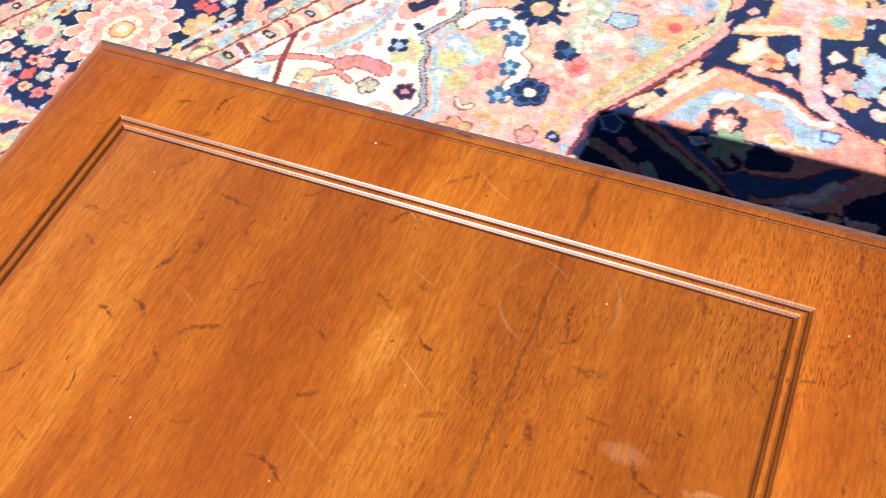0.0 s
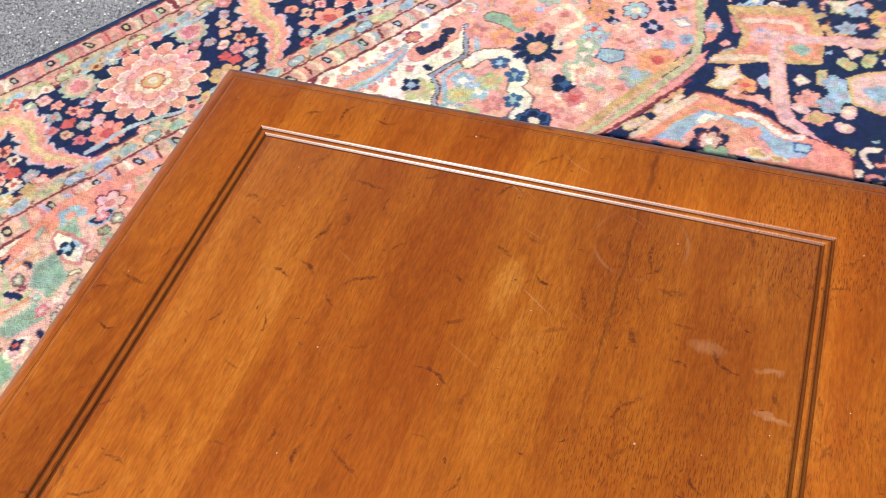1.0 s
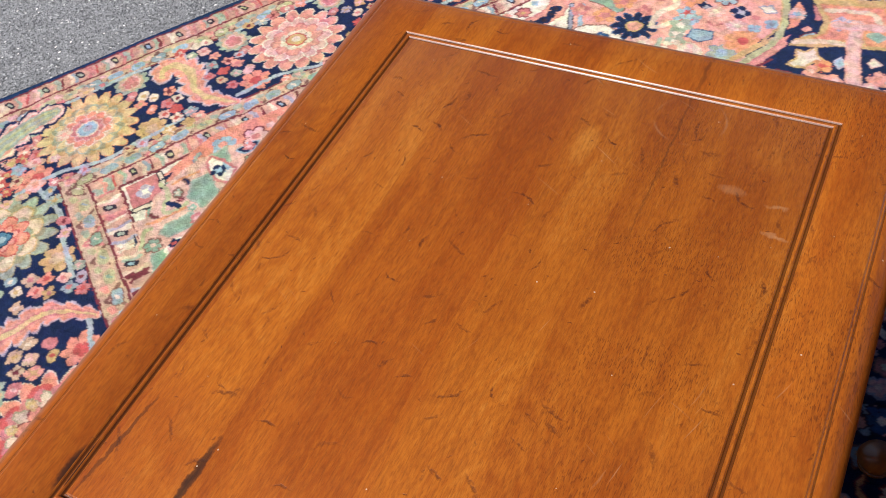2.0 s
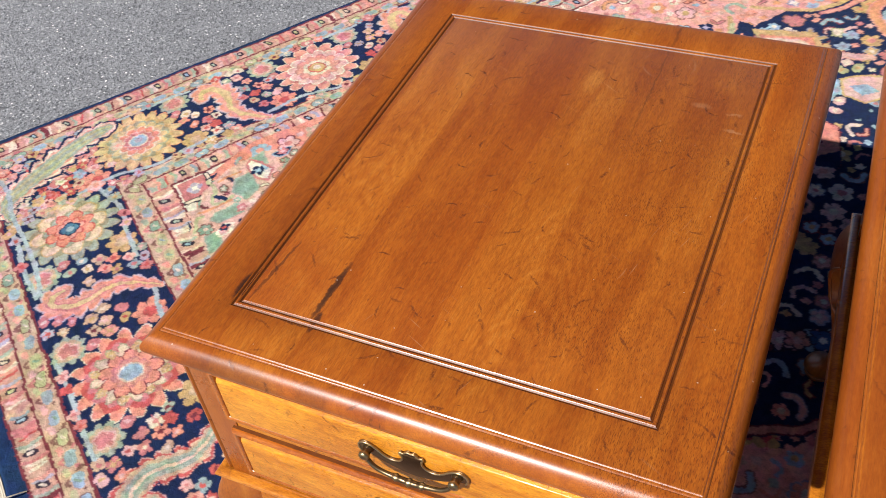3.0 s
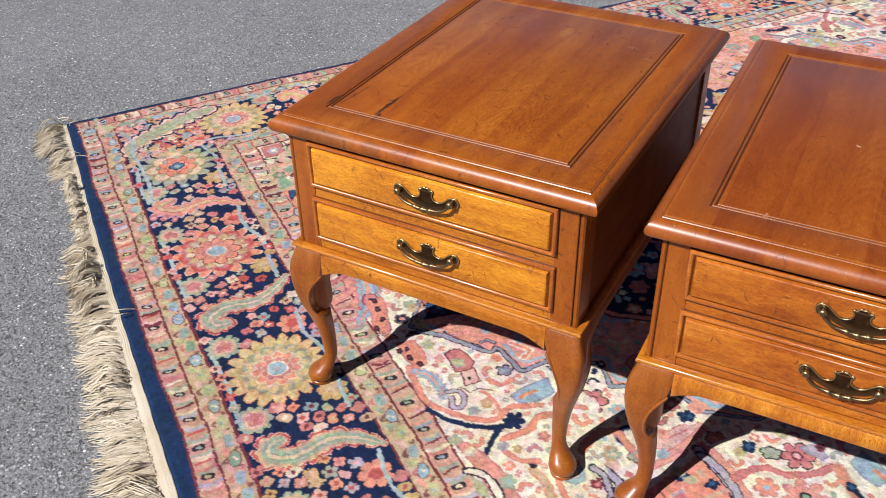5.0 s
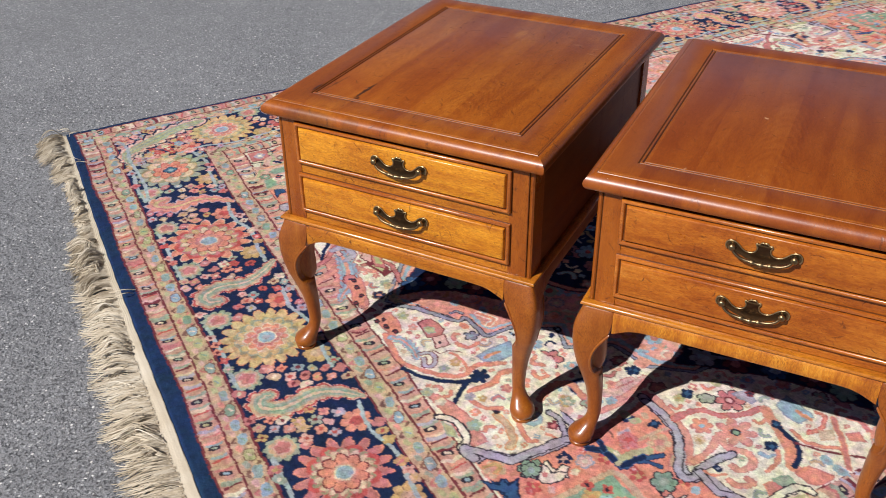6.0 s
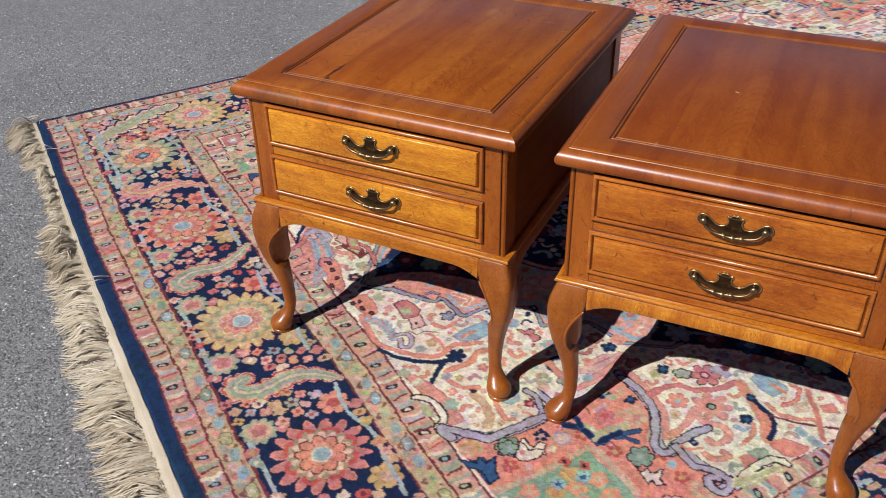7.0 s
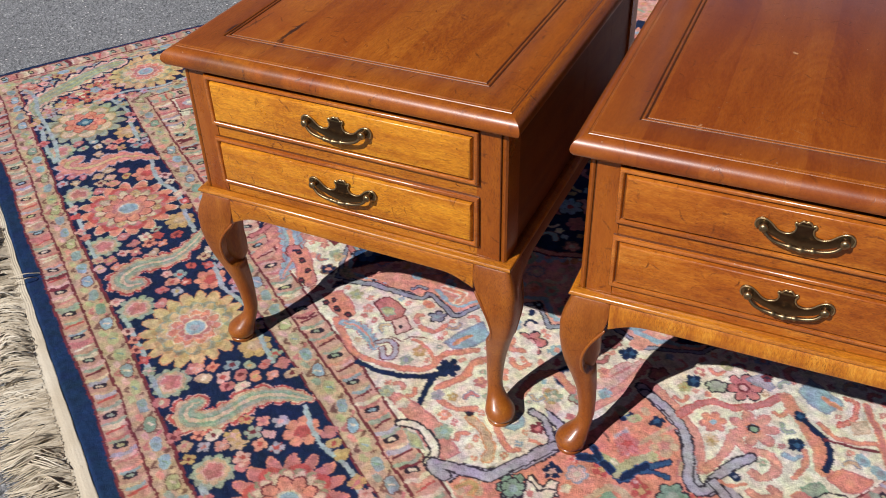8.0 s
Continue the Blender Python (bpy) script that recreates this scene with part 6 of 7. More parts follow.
# corner of the field by the long side
shape([(0.457, 0.48), (0.422, 0.543), (0.418, 0.629), (0.454, 0.705), (0.509, 0.663), (0.657, 0.474), (0.635, 0.429), (0.496, 0.432), (0.497, 0.457)], "shell")
shape([(0.461, 0.554), (0.464, 0.582), (0.517, 0.583), (0.532, 0.547), (0.491, 0.533)], "green", "sage", 0.004)
shape([(0.532, 0.48), (0.531, 0.528), (0.562, 0.528), (0.559, 0.477), (0.545, 0.464)], "green", "sage", 0.004)
shape([(0.58, 0.438), (0.581, 0.465), (0.622, 0.462), (0.626, 0.431)], "green", "sage", 0.004)
shape([(0.422, 0.599), (0.42, 0.63), (0.457, 0.624), (0.451, 0.6)], "green", "sage", 0.004)
shape([(0.439, 0.585), (0.424, 0.599), (0.447, 0.614), (0.482, 0.626), (0.51, 0.605), (0.484, 0.586)], "ivory", "rose", 0.005)
floret(0.469, 0.599, 0.016, "navy", "sky", 3, 0.0)
shape([(0.452, 0.612), (0.472, 0.621), (0.481, 0.611)], "sky")
shape([(0.581, 0.461), (0.571, 0.485), (0.579, 0.5), (0.6, 0.485), (0.599, 0.463)], "pink", "ivory", 0.005)
floret(0.579, 0.48, 0.012, "navy", "red", 3, 0.0)
stroke([(0.433, 0.499), (0.462, 0.506), (0.499, 0.486), (0.511, 0.508), (0.504, 0.528)], 0.008, "lime")
stroke([(0.486, 0.499), (0.504, 0.511)], 0.01, "navy")
stroke([(0.556, 0.428), (0.527, 0.443), (0.525, 0.458)], 0.008, "lime")
shape([(0.424, 0.499), (0.417, 0.527), (0.431, 0.514)], "navy")
shape([(0.518, 0.426), (0.54, 0.427), (0.547, 0.42)], "navy")
stroke([(0.448, 0.519), (0.443, 0.544), (0.449, 0.567)], 0.006, "orange")
stroke([(0.512, 0.452), (0.515, 0.479), (0.514, 0.521)], 0.006, "orange")
shape([(0.442, 0.643), (0.434, 0.664), (0.442, 0.689), (0.458, 0.669), (0.457, 0.648)], "navy", "sky", 0.003)
floret(0.444, 0.665, 0.012, "rose", "pink", 1, 0.0)
floret(0.549, 0.531, 0.012, "rose", "pink", 1, 1.3)

# the near end of the pale field, as it lies between the tables and the border
shape([(1.283, 0.436), (1.535, 0.438), (1.734, 0.434), (1.804, 0.502), (1.815, 0.613), (1.622, 0.721), (1.524, 0.685), (1.487, 0.679), (1.481, 0.630), (1.418, 0.634), (1.402, 0.614), (1.313, 0.547), (1.291, 0.501)], "ivory")
shape([(1.299, 0.553), (1.315, 0.625), (1.375, 0.671), (1.445, 0.719), (1.496, 0.702), (1.478, 0.696), (1.477, 0.663), (1.470, 0.636), (1.401, 0.636), (1.391, 0.613)], "salmon")
stroke([(1.285, 0.511), (1.325, 0.555), (1.379, 0.592), (1.404, 0.613), (1.403, 0.632), (1.475, 0.633), (1.483, 0.660), (1.481, 0.697)], 0.008, "grey", "dark", 0.0025)
stroke([(1.397, 0.646), (1.459, 0.651), (1.467, 0.708)], 0.007, "sky")
stroke([(1.399, 0.658), (1.436, 0.680), (1.447, 0.658)], 0.008, "coral", "ivory", 0.003)
floret(1.347, 0.636, 0.012, "sky", "grey", 2, 0.0)
floret(1.398, 0.676, 0.012, "sky", "grey", 2, 0.0)
stroke([(1.372, 0.609), (1.375, 0.626), (1.386, 0.632)], 0.005, "grey", "navy", 0.002)
stroke([(1.373, 0.450), (1.465, 0.439), (1.511, 0.463), (1.551, 0.494), (1.574, 0.533), (1.560, 0.568), (1.582, 0.623)], 0.01, "coral", "rose", 0.002)
stroke([(1.619, 0.522), (1.624, 0.552), (1.621, 0.579), (1.607, 0.604), (1.612, 0.634)], 0.011, "coral", "rose", 0.002)
stroke([(1.490, 0.432), (1.531, 0.453), (1.573, 0.495), (1.594, 0.530), (1.594, 0.549)], 0.011, "navy")
rosette(1.593, 0.560, [(0.021, 'navy', 6, 0.4, None)])
stroke([(1.594, 0.530), (1.607, 0.509), (1.620, 0.496), (1.635, 0.479)], 0.011, "navy")
shape([(1.296, 0.457), (1.306, 0.495), (1.343, 0.497), (1.377, 0.488), (1.383, 0.458), (1.335, 0.456)], "coral", "rose", 0.003)
floret(1.319, 0.455, 0.0085, "dark", "wine", 2, 0.0)
floret(1.321, 0.471, 0.0085, "dark", "wine", 2, 0.0)
floret(1.348, 0.465, 0.0085, "dark", "wine", 2, 0.0)
floret(1.372, 0.473, 0.0085, "dark", "wine", 2, 0.0)
shape([(1.148, 0.449), (1.153, 0.486), (1.198, 0.481), (1.257, 0.453), (1.239, 0.434), (1.191, 0.447)], "coral", "rose", 0.003)
floret(1.157, 0.469, 0.0085, "dark", "wine", 2, 0.0)
floret(1.184, 0.465, 0.0085, "dark", "wine", 2, 0.0)
floret(1.215, 0.461, 0.0085, "dark", "wine", 2, 0.0)
floret(1.237, 0.440, 0.0085, "dark", "wine", 2, 0.0)
serrated([(1.385, 0.457), (1.416, 0.477), (1.450, 0.479), (1.478, 0.471)], 0.02, [(1.0, "rose"), (0.84, "sky"), (0.52, "grey"), (0.40, "sky"), (0.16, "salmon")], 9, 0.62)
stroke([(1.481, 0.483), (1.502, 0.477), (1.514, 0.490), (1.496, 0.507), (1.470, 0.504), (1.465, 0.486)], 0.009, "lilac", "wine", 0.0025)
shape([(1.365, 0.533), (1.370, 0.564), (1.415, 0.574), (1.437, 0.548), (1.422, 0.525)], "rose", "wine", 0.003)
shape([(1.389, 0.535), (1.397, 0.552), (1.416, 0.549), (1.411, 0.532)], "lime", "sage", 0.003)
shape([(1.426, 0.534), (1.430, 0.560), (1.468, 0.553), (1.466, 0.523)], "pink", "wine", 0.003)
floret(1.450, 0.538, 0.005, "dark", "dark", 2, 0.0)
stroke([(1.462, 0.513), (1.484, 0.523), (1.486, 0.542), (1.504, 0.562)], 0.003, "wine")
stroke([(1.495, 0.543), (1.531, 0.551), (1.573, 0.548)], 0.008, "coral")
stroke([(1.470, 0.570), (1.495, 0.583), (1.492, 0.609)], 0.008, "coral", "rose", 0.002)
floret(1.528, 0.536, 0.014, "gold", "peach", 1, 0.0)
floret(1.534, 0.506, 0.013, "sage", "grey", 1, 0.0)
floret(1.330, 0.514, 0.015, "lime", "sage", 1, 0.0)
floret(1.377, 0.515, 0.012, "salmon", "pink", 1, 0.0)
floret(1.424, 0.613, 0.012, "coral", "rose", 2, 0.0)
rosette(1.463, 0.609, [(0.013, 'grey', 5, 0.4, 'dark'), (0.005, 'sky', 0, 0, None)])
shape([(1.532, 0.584), (1.523, 0.609), (1.521, 0.643), (1.524, 0.669), (1.565, 0.660), (1.570, 0.623), (1.556, 0.590)], "sky", "grey", 0.004)
stroke([(1.544, 0.597), (1.543, 0.632)], 0.006, "orange", "salmon", 0.002)
shape([(1.564, 0.437), (1.641, 0.447), (1.716, 0.446), (1.757, 0.458), (1.759, 0.483), (1.703, 0.491), (1.658, 0.482), (1.606, 0.465)], "salmon", "rose", 0.003)
floret(1.709, 0.484, 0.017, "sage", "teal", 1, 0.0)
floret(1.581, 0.443, 0.013, "sage", "lime", 1, 0.0)
floret(1.619, 0.455, 0.013, "cream", "ivory", 1, 0.0)
stroke([(1.654, 0.431), (1.675, 0.453), (1.707, 0.459), (1.736, 0.452), (1.747, 0.434)], 0.012, "ivory", "dark", 0.004)
shape([(1.670, 0.430), (1.693, 0.444), (1.724, 0.440), (1.705, 0.426)], "lime", "sage", 0.003)
stroke([(1.706, 0.533), (1.735, 0.538), (1.774, 0.531), (1.791, 0.512)], 0.012, "tan", "orange", 0.003)
stroke([(1.725, 0.566), (1.755, 0.557), (1.791, 0.555), (1.797, 0.566)], 0.008, "coral", "rose", 0.002)
floret(1.776, 0.616, 0.013, "wine", "rose", 1, 0.0)
stroke([(1.791, 0.593), (1.810, 0.604), (1.817, 0.586)], 0.006, "coral")
floret(1.692, 0.540, 0.01, "dark", "navy", 2, 0.0)
stroke([(1.641, 0.510), (1.674, 0.523), (1.692, 0.552)], 0.007, "coral", "rose", 0.002)
floret(1.636, 0.515, 0.012, "lilac", "grey", 1, 0.0)
floret(1.649, 0.589, 0.013, "rose", "salmon", 1, 0.0)
floret(1.653, 0.532, 0.01, "gold", "cream", 1, 0.0)
stroke([(1.704, 0.631), (1.685, 0.674), (1.696, 0.708), (1.740, 0.711)], 0.012, "coral", "rose", 0.003)
floret(1.736, 0.679, 0.014, "sage", "cream", 1, 0.0)
stroke([(1.743, 0.627), (1.765, 0.634), (1.798, 0.628), (1.818, 0.614)], 0.01, "lilac", "dark", 0.003)
stroke([(1.785, 0.442), (1.765, 0.435), (1.751, 0.439), (1.767, 0.452), (1.808, 0.488), (1.821, 0.507), (1.818, 0.605), (1.819, 0.620)], 0.015, "lilac", "dark", 0.003)
shape([(1.876, 0.521), (1.867, 0.542), (1.850, 0.548), (1.861, 0.554), (1.880, 0.553), (1.884, 0.566), (1.891, 0.578), (1.902, 0.559), (1.902, 0.537), (1.894, 0.524)], "ivory", "dark", 0.003)
rosette(1.857, 0.522, [(0.017, 'green', 5, 0.35, 'dark'), (0.007, 'teal', 0, 0, None)])
shape([(1.837, 0.430), (1.859, 0.451), (1.851, 0.462), (1.869, 0.468), (1.867, 0.488), (1.891, 0.471), (1.912, 0.467), (1.913, 0.446), (1.881, 0.450), (1.862, 0.432)], "blue", "navy", 0.004)
floret(1.860, 0.590, 0.014, "navy", "pink", 1, 0.0)
stroke([(1.812, 0.448), (1.812, 0.468), (1.824, 0.474), (1.833, 0.461)], 0.006, "gold", "orange", 0.002)
stroke([(1.859, 0.640), (1.877, 0.659), (1.916, 0.665)], 0.012, "navy", "blue", 0.002)
stroke([(1.855, 0.670), (1.879, 0.662)], 0.01, "navy", "blue", 0.002)
stroke([(1.924, 0.671), (1.926, 0.714)], 0.012, "navy", "blue", 0.002)
stroke([(1.916, 0.665), (1.905, 0.703), (1.924, 0.735)], 0.01, "lime")
floret(1.876, 0.717, 0.02, "rose", "red", 1, 0.0)
floret(1.899, 0.495, 0.012, "red", "rose", 1, 0.0)
shape([(1.799, 0.833), (1.807, 0.957), (1.882, 1.040), (1.963, 1.112), (2.059, 1.162), (2.137, 1.054), (2.131, 0.937), (2.108, 0.811), (2.000, 0.791), (1.964, 0.795), (1.898, 0.829)], "ivory")
stroke([(1.808, 0.832), (1.864, 0.830), (1.908, 0.822), (1.951, 0.800), (1.977, 0.784)], 0.012, "salmon", "rose", 0.002)
stroke([(1.980, 0.788), (1.968, 0.841), (1.948, 0.871), (1.980, 0.864), (2.011, 0.888), (2.036, 0.874), (2.037, 0.846), (2.022, 0.843)], 0.012, "salmon", "rose", 0.002)
stroke([(1.810, 0.810), (1.855, 0.817), (1.896, 0.810), (1.930, 0.794), (1.980, 0.752), (2.005, 0.749), (2.011, 0.767), (2.000, 0.786), (1.995, 0.820), (1.999, 0.862)], 0.014, "lilac", "dark", 0.003)
stroke([(2.005, 0.781), (2.037, 0.778), (2.063, 0.780), (2.085, 0.799), (2.112, 0.807), (2.129, 0.798), (2.129, 0.778), (2.112, 0.770), (2.096, 0.780), (2.103, 0.793)], 0.012, "lilac", "dark", 0.003)
floret(2.014, 0.815, 0.011, "navy", "grey", 2, 0.0)
stroke([(2.009, 0.789), (2.027, 0.799), (2.034, 0.819)], 0.007, "coral")
stroke([(2.048, 0.814), (2.068, 0.822), (2.073, 0.844), (2.058, 0.844)], 0.01, "salmon", "rose", 0.002)
stroke([(1.875, 0.828), (1.876, 0.883), (1.910, 0.910), (1.928, 0.952), (1.933, 0.995)], 0.01, "rose", "red", 0.002)
rosette(1.886, 0.954, [(0.027, 'rose', 6, 0.42, 'dark'), (0.008, 'pink', 5, 0.1, 'wine')])
floret(1.831, 0.896, 0.015, "navy", "blue", 3, 0.0)
rosette(1.860, 0.919, [(0.014, 'sage', 5, 0.3, 'dark')])
floret(1.834, 0.966, 0.013, "lime", "cream", 2, 0.0)
floret(1.833, 0.873, 0.012, "lime", "gold", 1, 0.0)
rosette(1.958, 0.905, [(0.033, 'salmon', 7, 0.5, 'rose'), (0.01, 'lilac', 0, 0, 'coral'), (0.006, 'green', 0, 0, 'dark')])
rosette(1.913, 0.860, [(0.018, 'coral', 6, 0.4, 'rose'), (0.006, 'sky', 0, 0, None)])
floret(1.940, 0.833, 0.014, "peach", "gold", 1, 0.0)
shape([(1.942, 1.026), (1.936, 1.063), (1.968, 1.070), (2.003, 1.066), (2.000, 1.028), (1.977, 1.022)], "sky", "grey", 0.003)
stroke([(1.975, 1.051), (2.005, 1.054)], 0.006, "orange", "salmon", 0.002)
stroke([(1.939, 0.997), (1.988, 0.981), (2.032, 0.967), (2.074, 0.934)], 0.018, "coral", "salmon", 0.003)
stroke([(1.975, 0.988), (2.008, 0.984), (2.033, 0.983), (2.063, 0.962), (2.075, 0.938)], 0.011, "navy")
floret(1.981, 0.986, 0.012, "navy", "blue", 3, 0.0)
stroke([(2.033, 0.983), (2.064, 1.007), (2.099, 1.042), (2.127, 1.073)], 0.006, "wine")
stroke([(2.005, 1.001), (2.045, 1.004), (2.082, 1.045)], 0.006, "coral", "rose", 0.002)
floret(2.015, 0.937, 0.015, "navy", "blue", 3, 0.0)
stroke([(2.032, 0.938), (2.052, 0.916), (2.060, 0.887)], 0.007, "coral", "rose", 0.002)
shape([(2.083, 0.927), (2.086, 0.962), (2.126, 0.986), (2.130, 0.950), (2.117, 0.929)], "coral", "rose", 0.003)
shape([(2.084, 0.858), (2.082, 0.890), (2.106, 0.888), (2.109, 0.849)], "rose", "coral", 0.003)
shape([(2.079, 0.881), (2.084, 0.915), (2.109, 0.906), (2.104, 0.884)], "sage", "green", 0.003)
stroke([(2.121, 0.832), (2.113, 0.872), (2.113, 0.906), (2.133, 0.923)], 0.012, "ivory", "dark", 0.003)
shape([(2.131, 0.802), (2.118, 0.814), (2.125, 0.860), (2.126, 0.906), (2.139, 0.903), (2.136, 0.836)], "lime", "cream", 0.003)
floret(2.091, 1.001, 0.013, "sky", "grey", 2, 0.0)
floret(2.121, 1.003, 0.015, "sky", "grey", 2, 0.0)
stroke([(2.021, 1.096), (2.072, 1.064), (2.126, 1.021)], 0.008, "rose", "coral", 0.002)
stroke([(1.993, 1.081), (2.013, 1.084), (2.030, 1.051), (2.025, 1.025)], 0.006, "coral", "red", 0.002)
shape([(2.032, 1.048), (2.044, 1.070), (2.061, 1.054), (2.050, 1.031)], "peach", "tan", 0.003)
shape([(2.059, 1.085), (2.072, 1.109), (2.095, 1.102), (2.079, 1.078)], "coral", "rose", 0.003)
stroke([(2.035, 1.120), (2.051, 1.133), (2.075, 1.128)], 0.008, "rose", "coral", 0.002)
shape([(1.875, 0.971), (1.880, 1.003), (1.913, 1.002), (1.914, 0.986)], "lilac", "grey", 0.003)
floret(1.891, 1.004, 0.01, "wine", "dark", 1, 0.0)
shape([(1.703, 0.858), (1.683, 0.971), (1.726, 0.890), (1.732, 0.865)], "salmon")
stroke([(1.691, 0.892), (1.727, 0.905)], 0.012, "sky")
floret(1.727, 0.850, 0.013, "navy", "blue", 3, 0.0)
stroke([(1.782, 0.756), (1.779, 0.799), (1.763, 0.848)], 0.012, "salmon", "rose", 0.002)
floret(1.777, 0.753, 0.012, "sky", "grey", 1, 0.0)
floret(1.739, 0.781, 0.012, "salmon", "rose", 1, 0.0)

# navy patches beneath the tables: their deep shadow painted into the dye, with rosettes
shape([(1.748, 0.933), (1.791, 0.985), (1.860, 1.061), (1.949, 1.128), (2.045, 1.180), (1.991, 1.241), (1.810, 1.109), (1.700, 1.018)], "navy", "wine", 0.003)
shape([(1.258, 0.538), (1.272, 0.596), (1.309, 0.657), (1.390, 0.730), (1.326, 0.748), (1.225, 0.695), (1.158, 0.630)], "navy", "wine", 0.003)
rosette(1.763, 0.996, [(0.026, "grey", 6, 0.35, "dark"), (0.01, "sky", 0, 0, None)])
rosette(1.813, 1.043, [(0.026, "wine", 6, 0.35, "dark"), (0.01, "rose", 0, 0, None)])
rosette(1.870, 1.098, [(0.026, "blue", 6, 0.35, "dark"), (0.01, "sky", 0, 0, None)])
rosette(1.927, 1.150, [(0.026, "wine", 6, 0.35, "dark"), (0.01, "rose", 0, 0, None)])
rosette(1.981, 1.172, [(0.026, "green", 6, 0.35, "dark"), (0.01, "sage", 0, 0, None)])
rosette(1.238, 0.627, [(0.026, "wine", 6, 0.35, "dark"), (0.01, "rose", 0, 0, None)])
rosette(1.281, 0.672, [(0.026, "green", 6, 0.35, "dark"), (0.01, "sage", 0, 0, None)])
rosette(1.319, 0.704, [(0.026, "wine", 6, 0.35, "dark"), (0.01, "salmon", 0, 0, None)])
rosette(1.234, 0.585, [(0.026, "blue", 6, 0.35, "dark"), (0.01, "sky", 0, 0, None)])
stroke([(1.729, 0.993), (1.781, 1.025), (1.824, 1.079), (1.873, 1.126)], 0.007, "grey")
# leaves and blossoms on the corner of the field
TINTS["shell"] = TINTS["salmon"] = ("green", "sage", "navy", "rose", "cream", "wine", "green", "coral", "sage")
for size, tries in ((0.021, 700), (0.013, 1100), (0.008, 900)):
    for k in range(tries):
        a, b = frg.uniform(0.41, 0.72), frg.uniform(0.44, 0.80)
        if ground_at(a, b, size * 1.2) in ("shell", "salmon"):
            th = frg.random() * 6.28
            c, d = math.cos(th) * size, math.sin(th) * size
            if frg.random() < 0.45:
                stroke([(a - c, b - d), (a + 0.3 * d, b - 0.3 * c), (a + c, b + d)], size * 0.55, frg.choice(TINTS["shell"]), "brown", 0.0022)
            else:
                rosette(a, b, [(size, frg.choice(TINTS["shell"]), 5 + k % 3, 0.34, "brown" if k % 2 else None), (size * 0.4, frg.choice(("cream", "rose", "peach")), 0, 0, None)])
# curls and small flowers on what is left bare of it
TINTS["ivory"] = ("coral", "rose", "salmon", "coral", "sage", "sky", "salmon", "rose", "tan", "coral")
for size, tries in ((0.017, 2600), (0.011, 3200), (0.007, 3000)):
    for k in range(tries):
        a, b = frg.uniform(1.05, 2.10), frg.uniform(0.45, 1.20)
        col = ground_at(a, b, size * 1.15)
        if col == "ivory":
            tint = frg.choice(TINTS[col])
            th = frg.random() * 6.28
            c, d = math.cos(th) * size, math.sin(th) * size
            if size > 0.008 and frg.random() < 0.75:
                stroke([(a - c, b - d), (a - 0.4 * c + 0.5 * d, b - 0.4 * d - 0.5 * c), (a + 0.3 * c + 0.4 * d, b + 0.3 * d - 0.4 * c), (a + 0.8 * c - 0.4 * d, b + 0.8 * d + 0.4 * c)], size * 0.5, tint, "rose" if tint in ("coral", "salmon") else "grey", 0.0018)
            else:
                floret(a, b, size, tint, frg.choice(("pink", "cream", "rose")), frg.randrange(5), th)

# uneven dye: knot by knot, row by row, and in slow bands
DYE *= (1 + 0.15 * rng.uniform(-1, 1, GU.shape) + 0.05 * field(0.05, 21) + 0.13 * field(0.014, 25) + 0.19 * field(0.006, 26) + 0.06 * rng.uniform(-1, 1, (len(vs), 1)) * 0.6)[..., None]
DYE *= np.stack([1 + 0.03 * field(0.013, 27), 1 + 0.11 * field(0.012, 28), 1 + 0.12 * field(0.014, 29)], -1)
DYE *= np.stack([1 + 0.04 * field(0.11, 22), 1 + 0.07 * field(0.09, 23), 1 + 0.08 * field(0.10, 24)], -1)
soft = DYE.copy()                          # neighbouring knots blend a little
soft[1:-1, 1:-1] = 0.84 * DYE[1:-1, 1:-1] + 0.04 * (DYE[:-2, 1:-1] + DYE[2:, 1:-1] + DYE[1:-1, :-2] + DYE[1:-1, 2:])
DYE = np.clip(soft + 0.004, 0.004, 0.85)
PILE = 0.0005 * field(0.012, 31) + 0.0011 * field(0.05, 32) + 0.0004 * rng.uniform(-1, 1, GU.shape)
rim = np.minimum(np.minimum(GU, RW - GU), np.minimum(GV - V0, RL - GV))
PILE -= 0.005 * np.clip(1 - rim / 0.006, 0, 1) ** 2


def rug_xy(u, v):
    bow = (0.009 * np.exp(-(u / 0.42) ** 2) - 0.003 + 0.005 * np.clip((u - 0.9) / 0.5, 0, 1)) * np.exp(-np.abs(v) / 0.6)
    bow = bow - np.where(v < 0, v, 0) * (0.35 - 0.4 * np.clip(u / 1.3, 0, 1))
    return RUG_O[0] + u * math.cos(RUG_U) + (v + bow) * math.cos(RUG_V), RUG_O[1] + u * math.sin(RUG_U) + (v + bow) * math.sin(RUG_V)


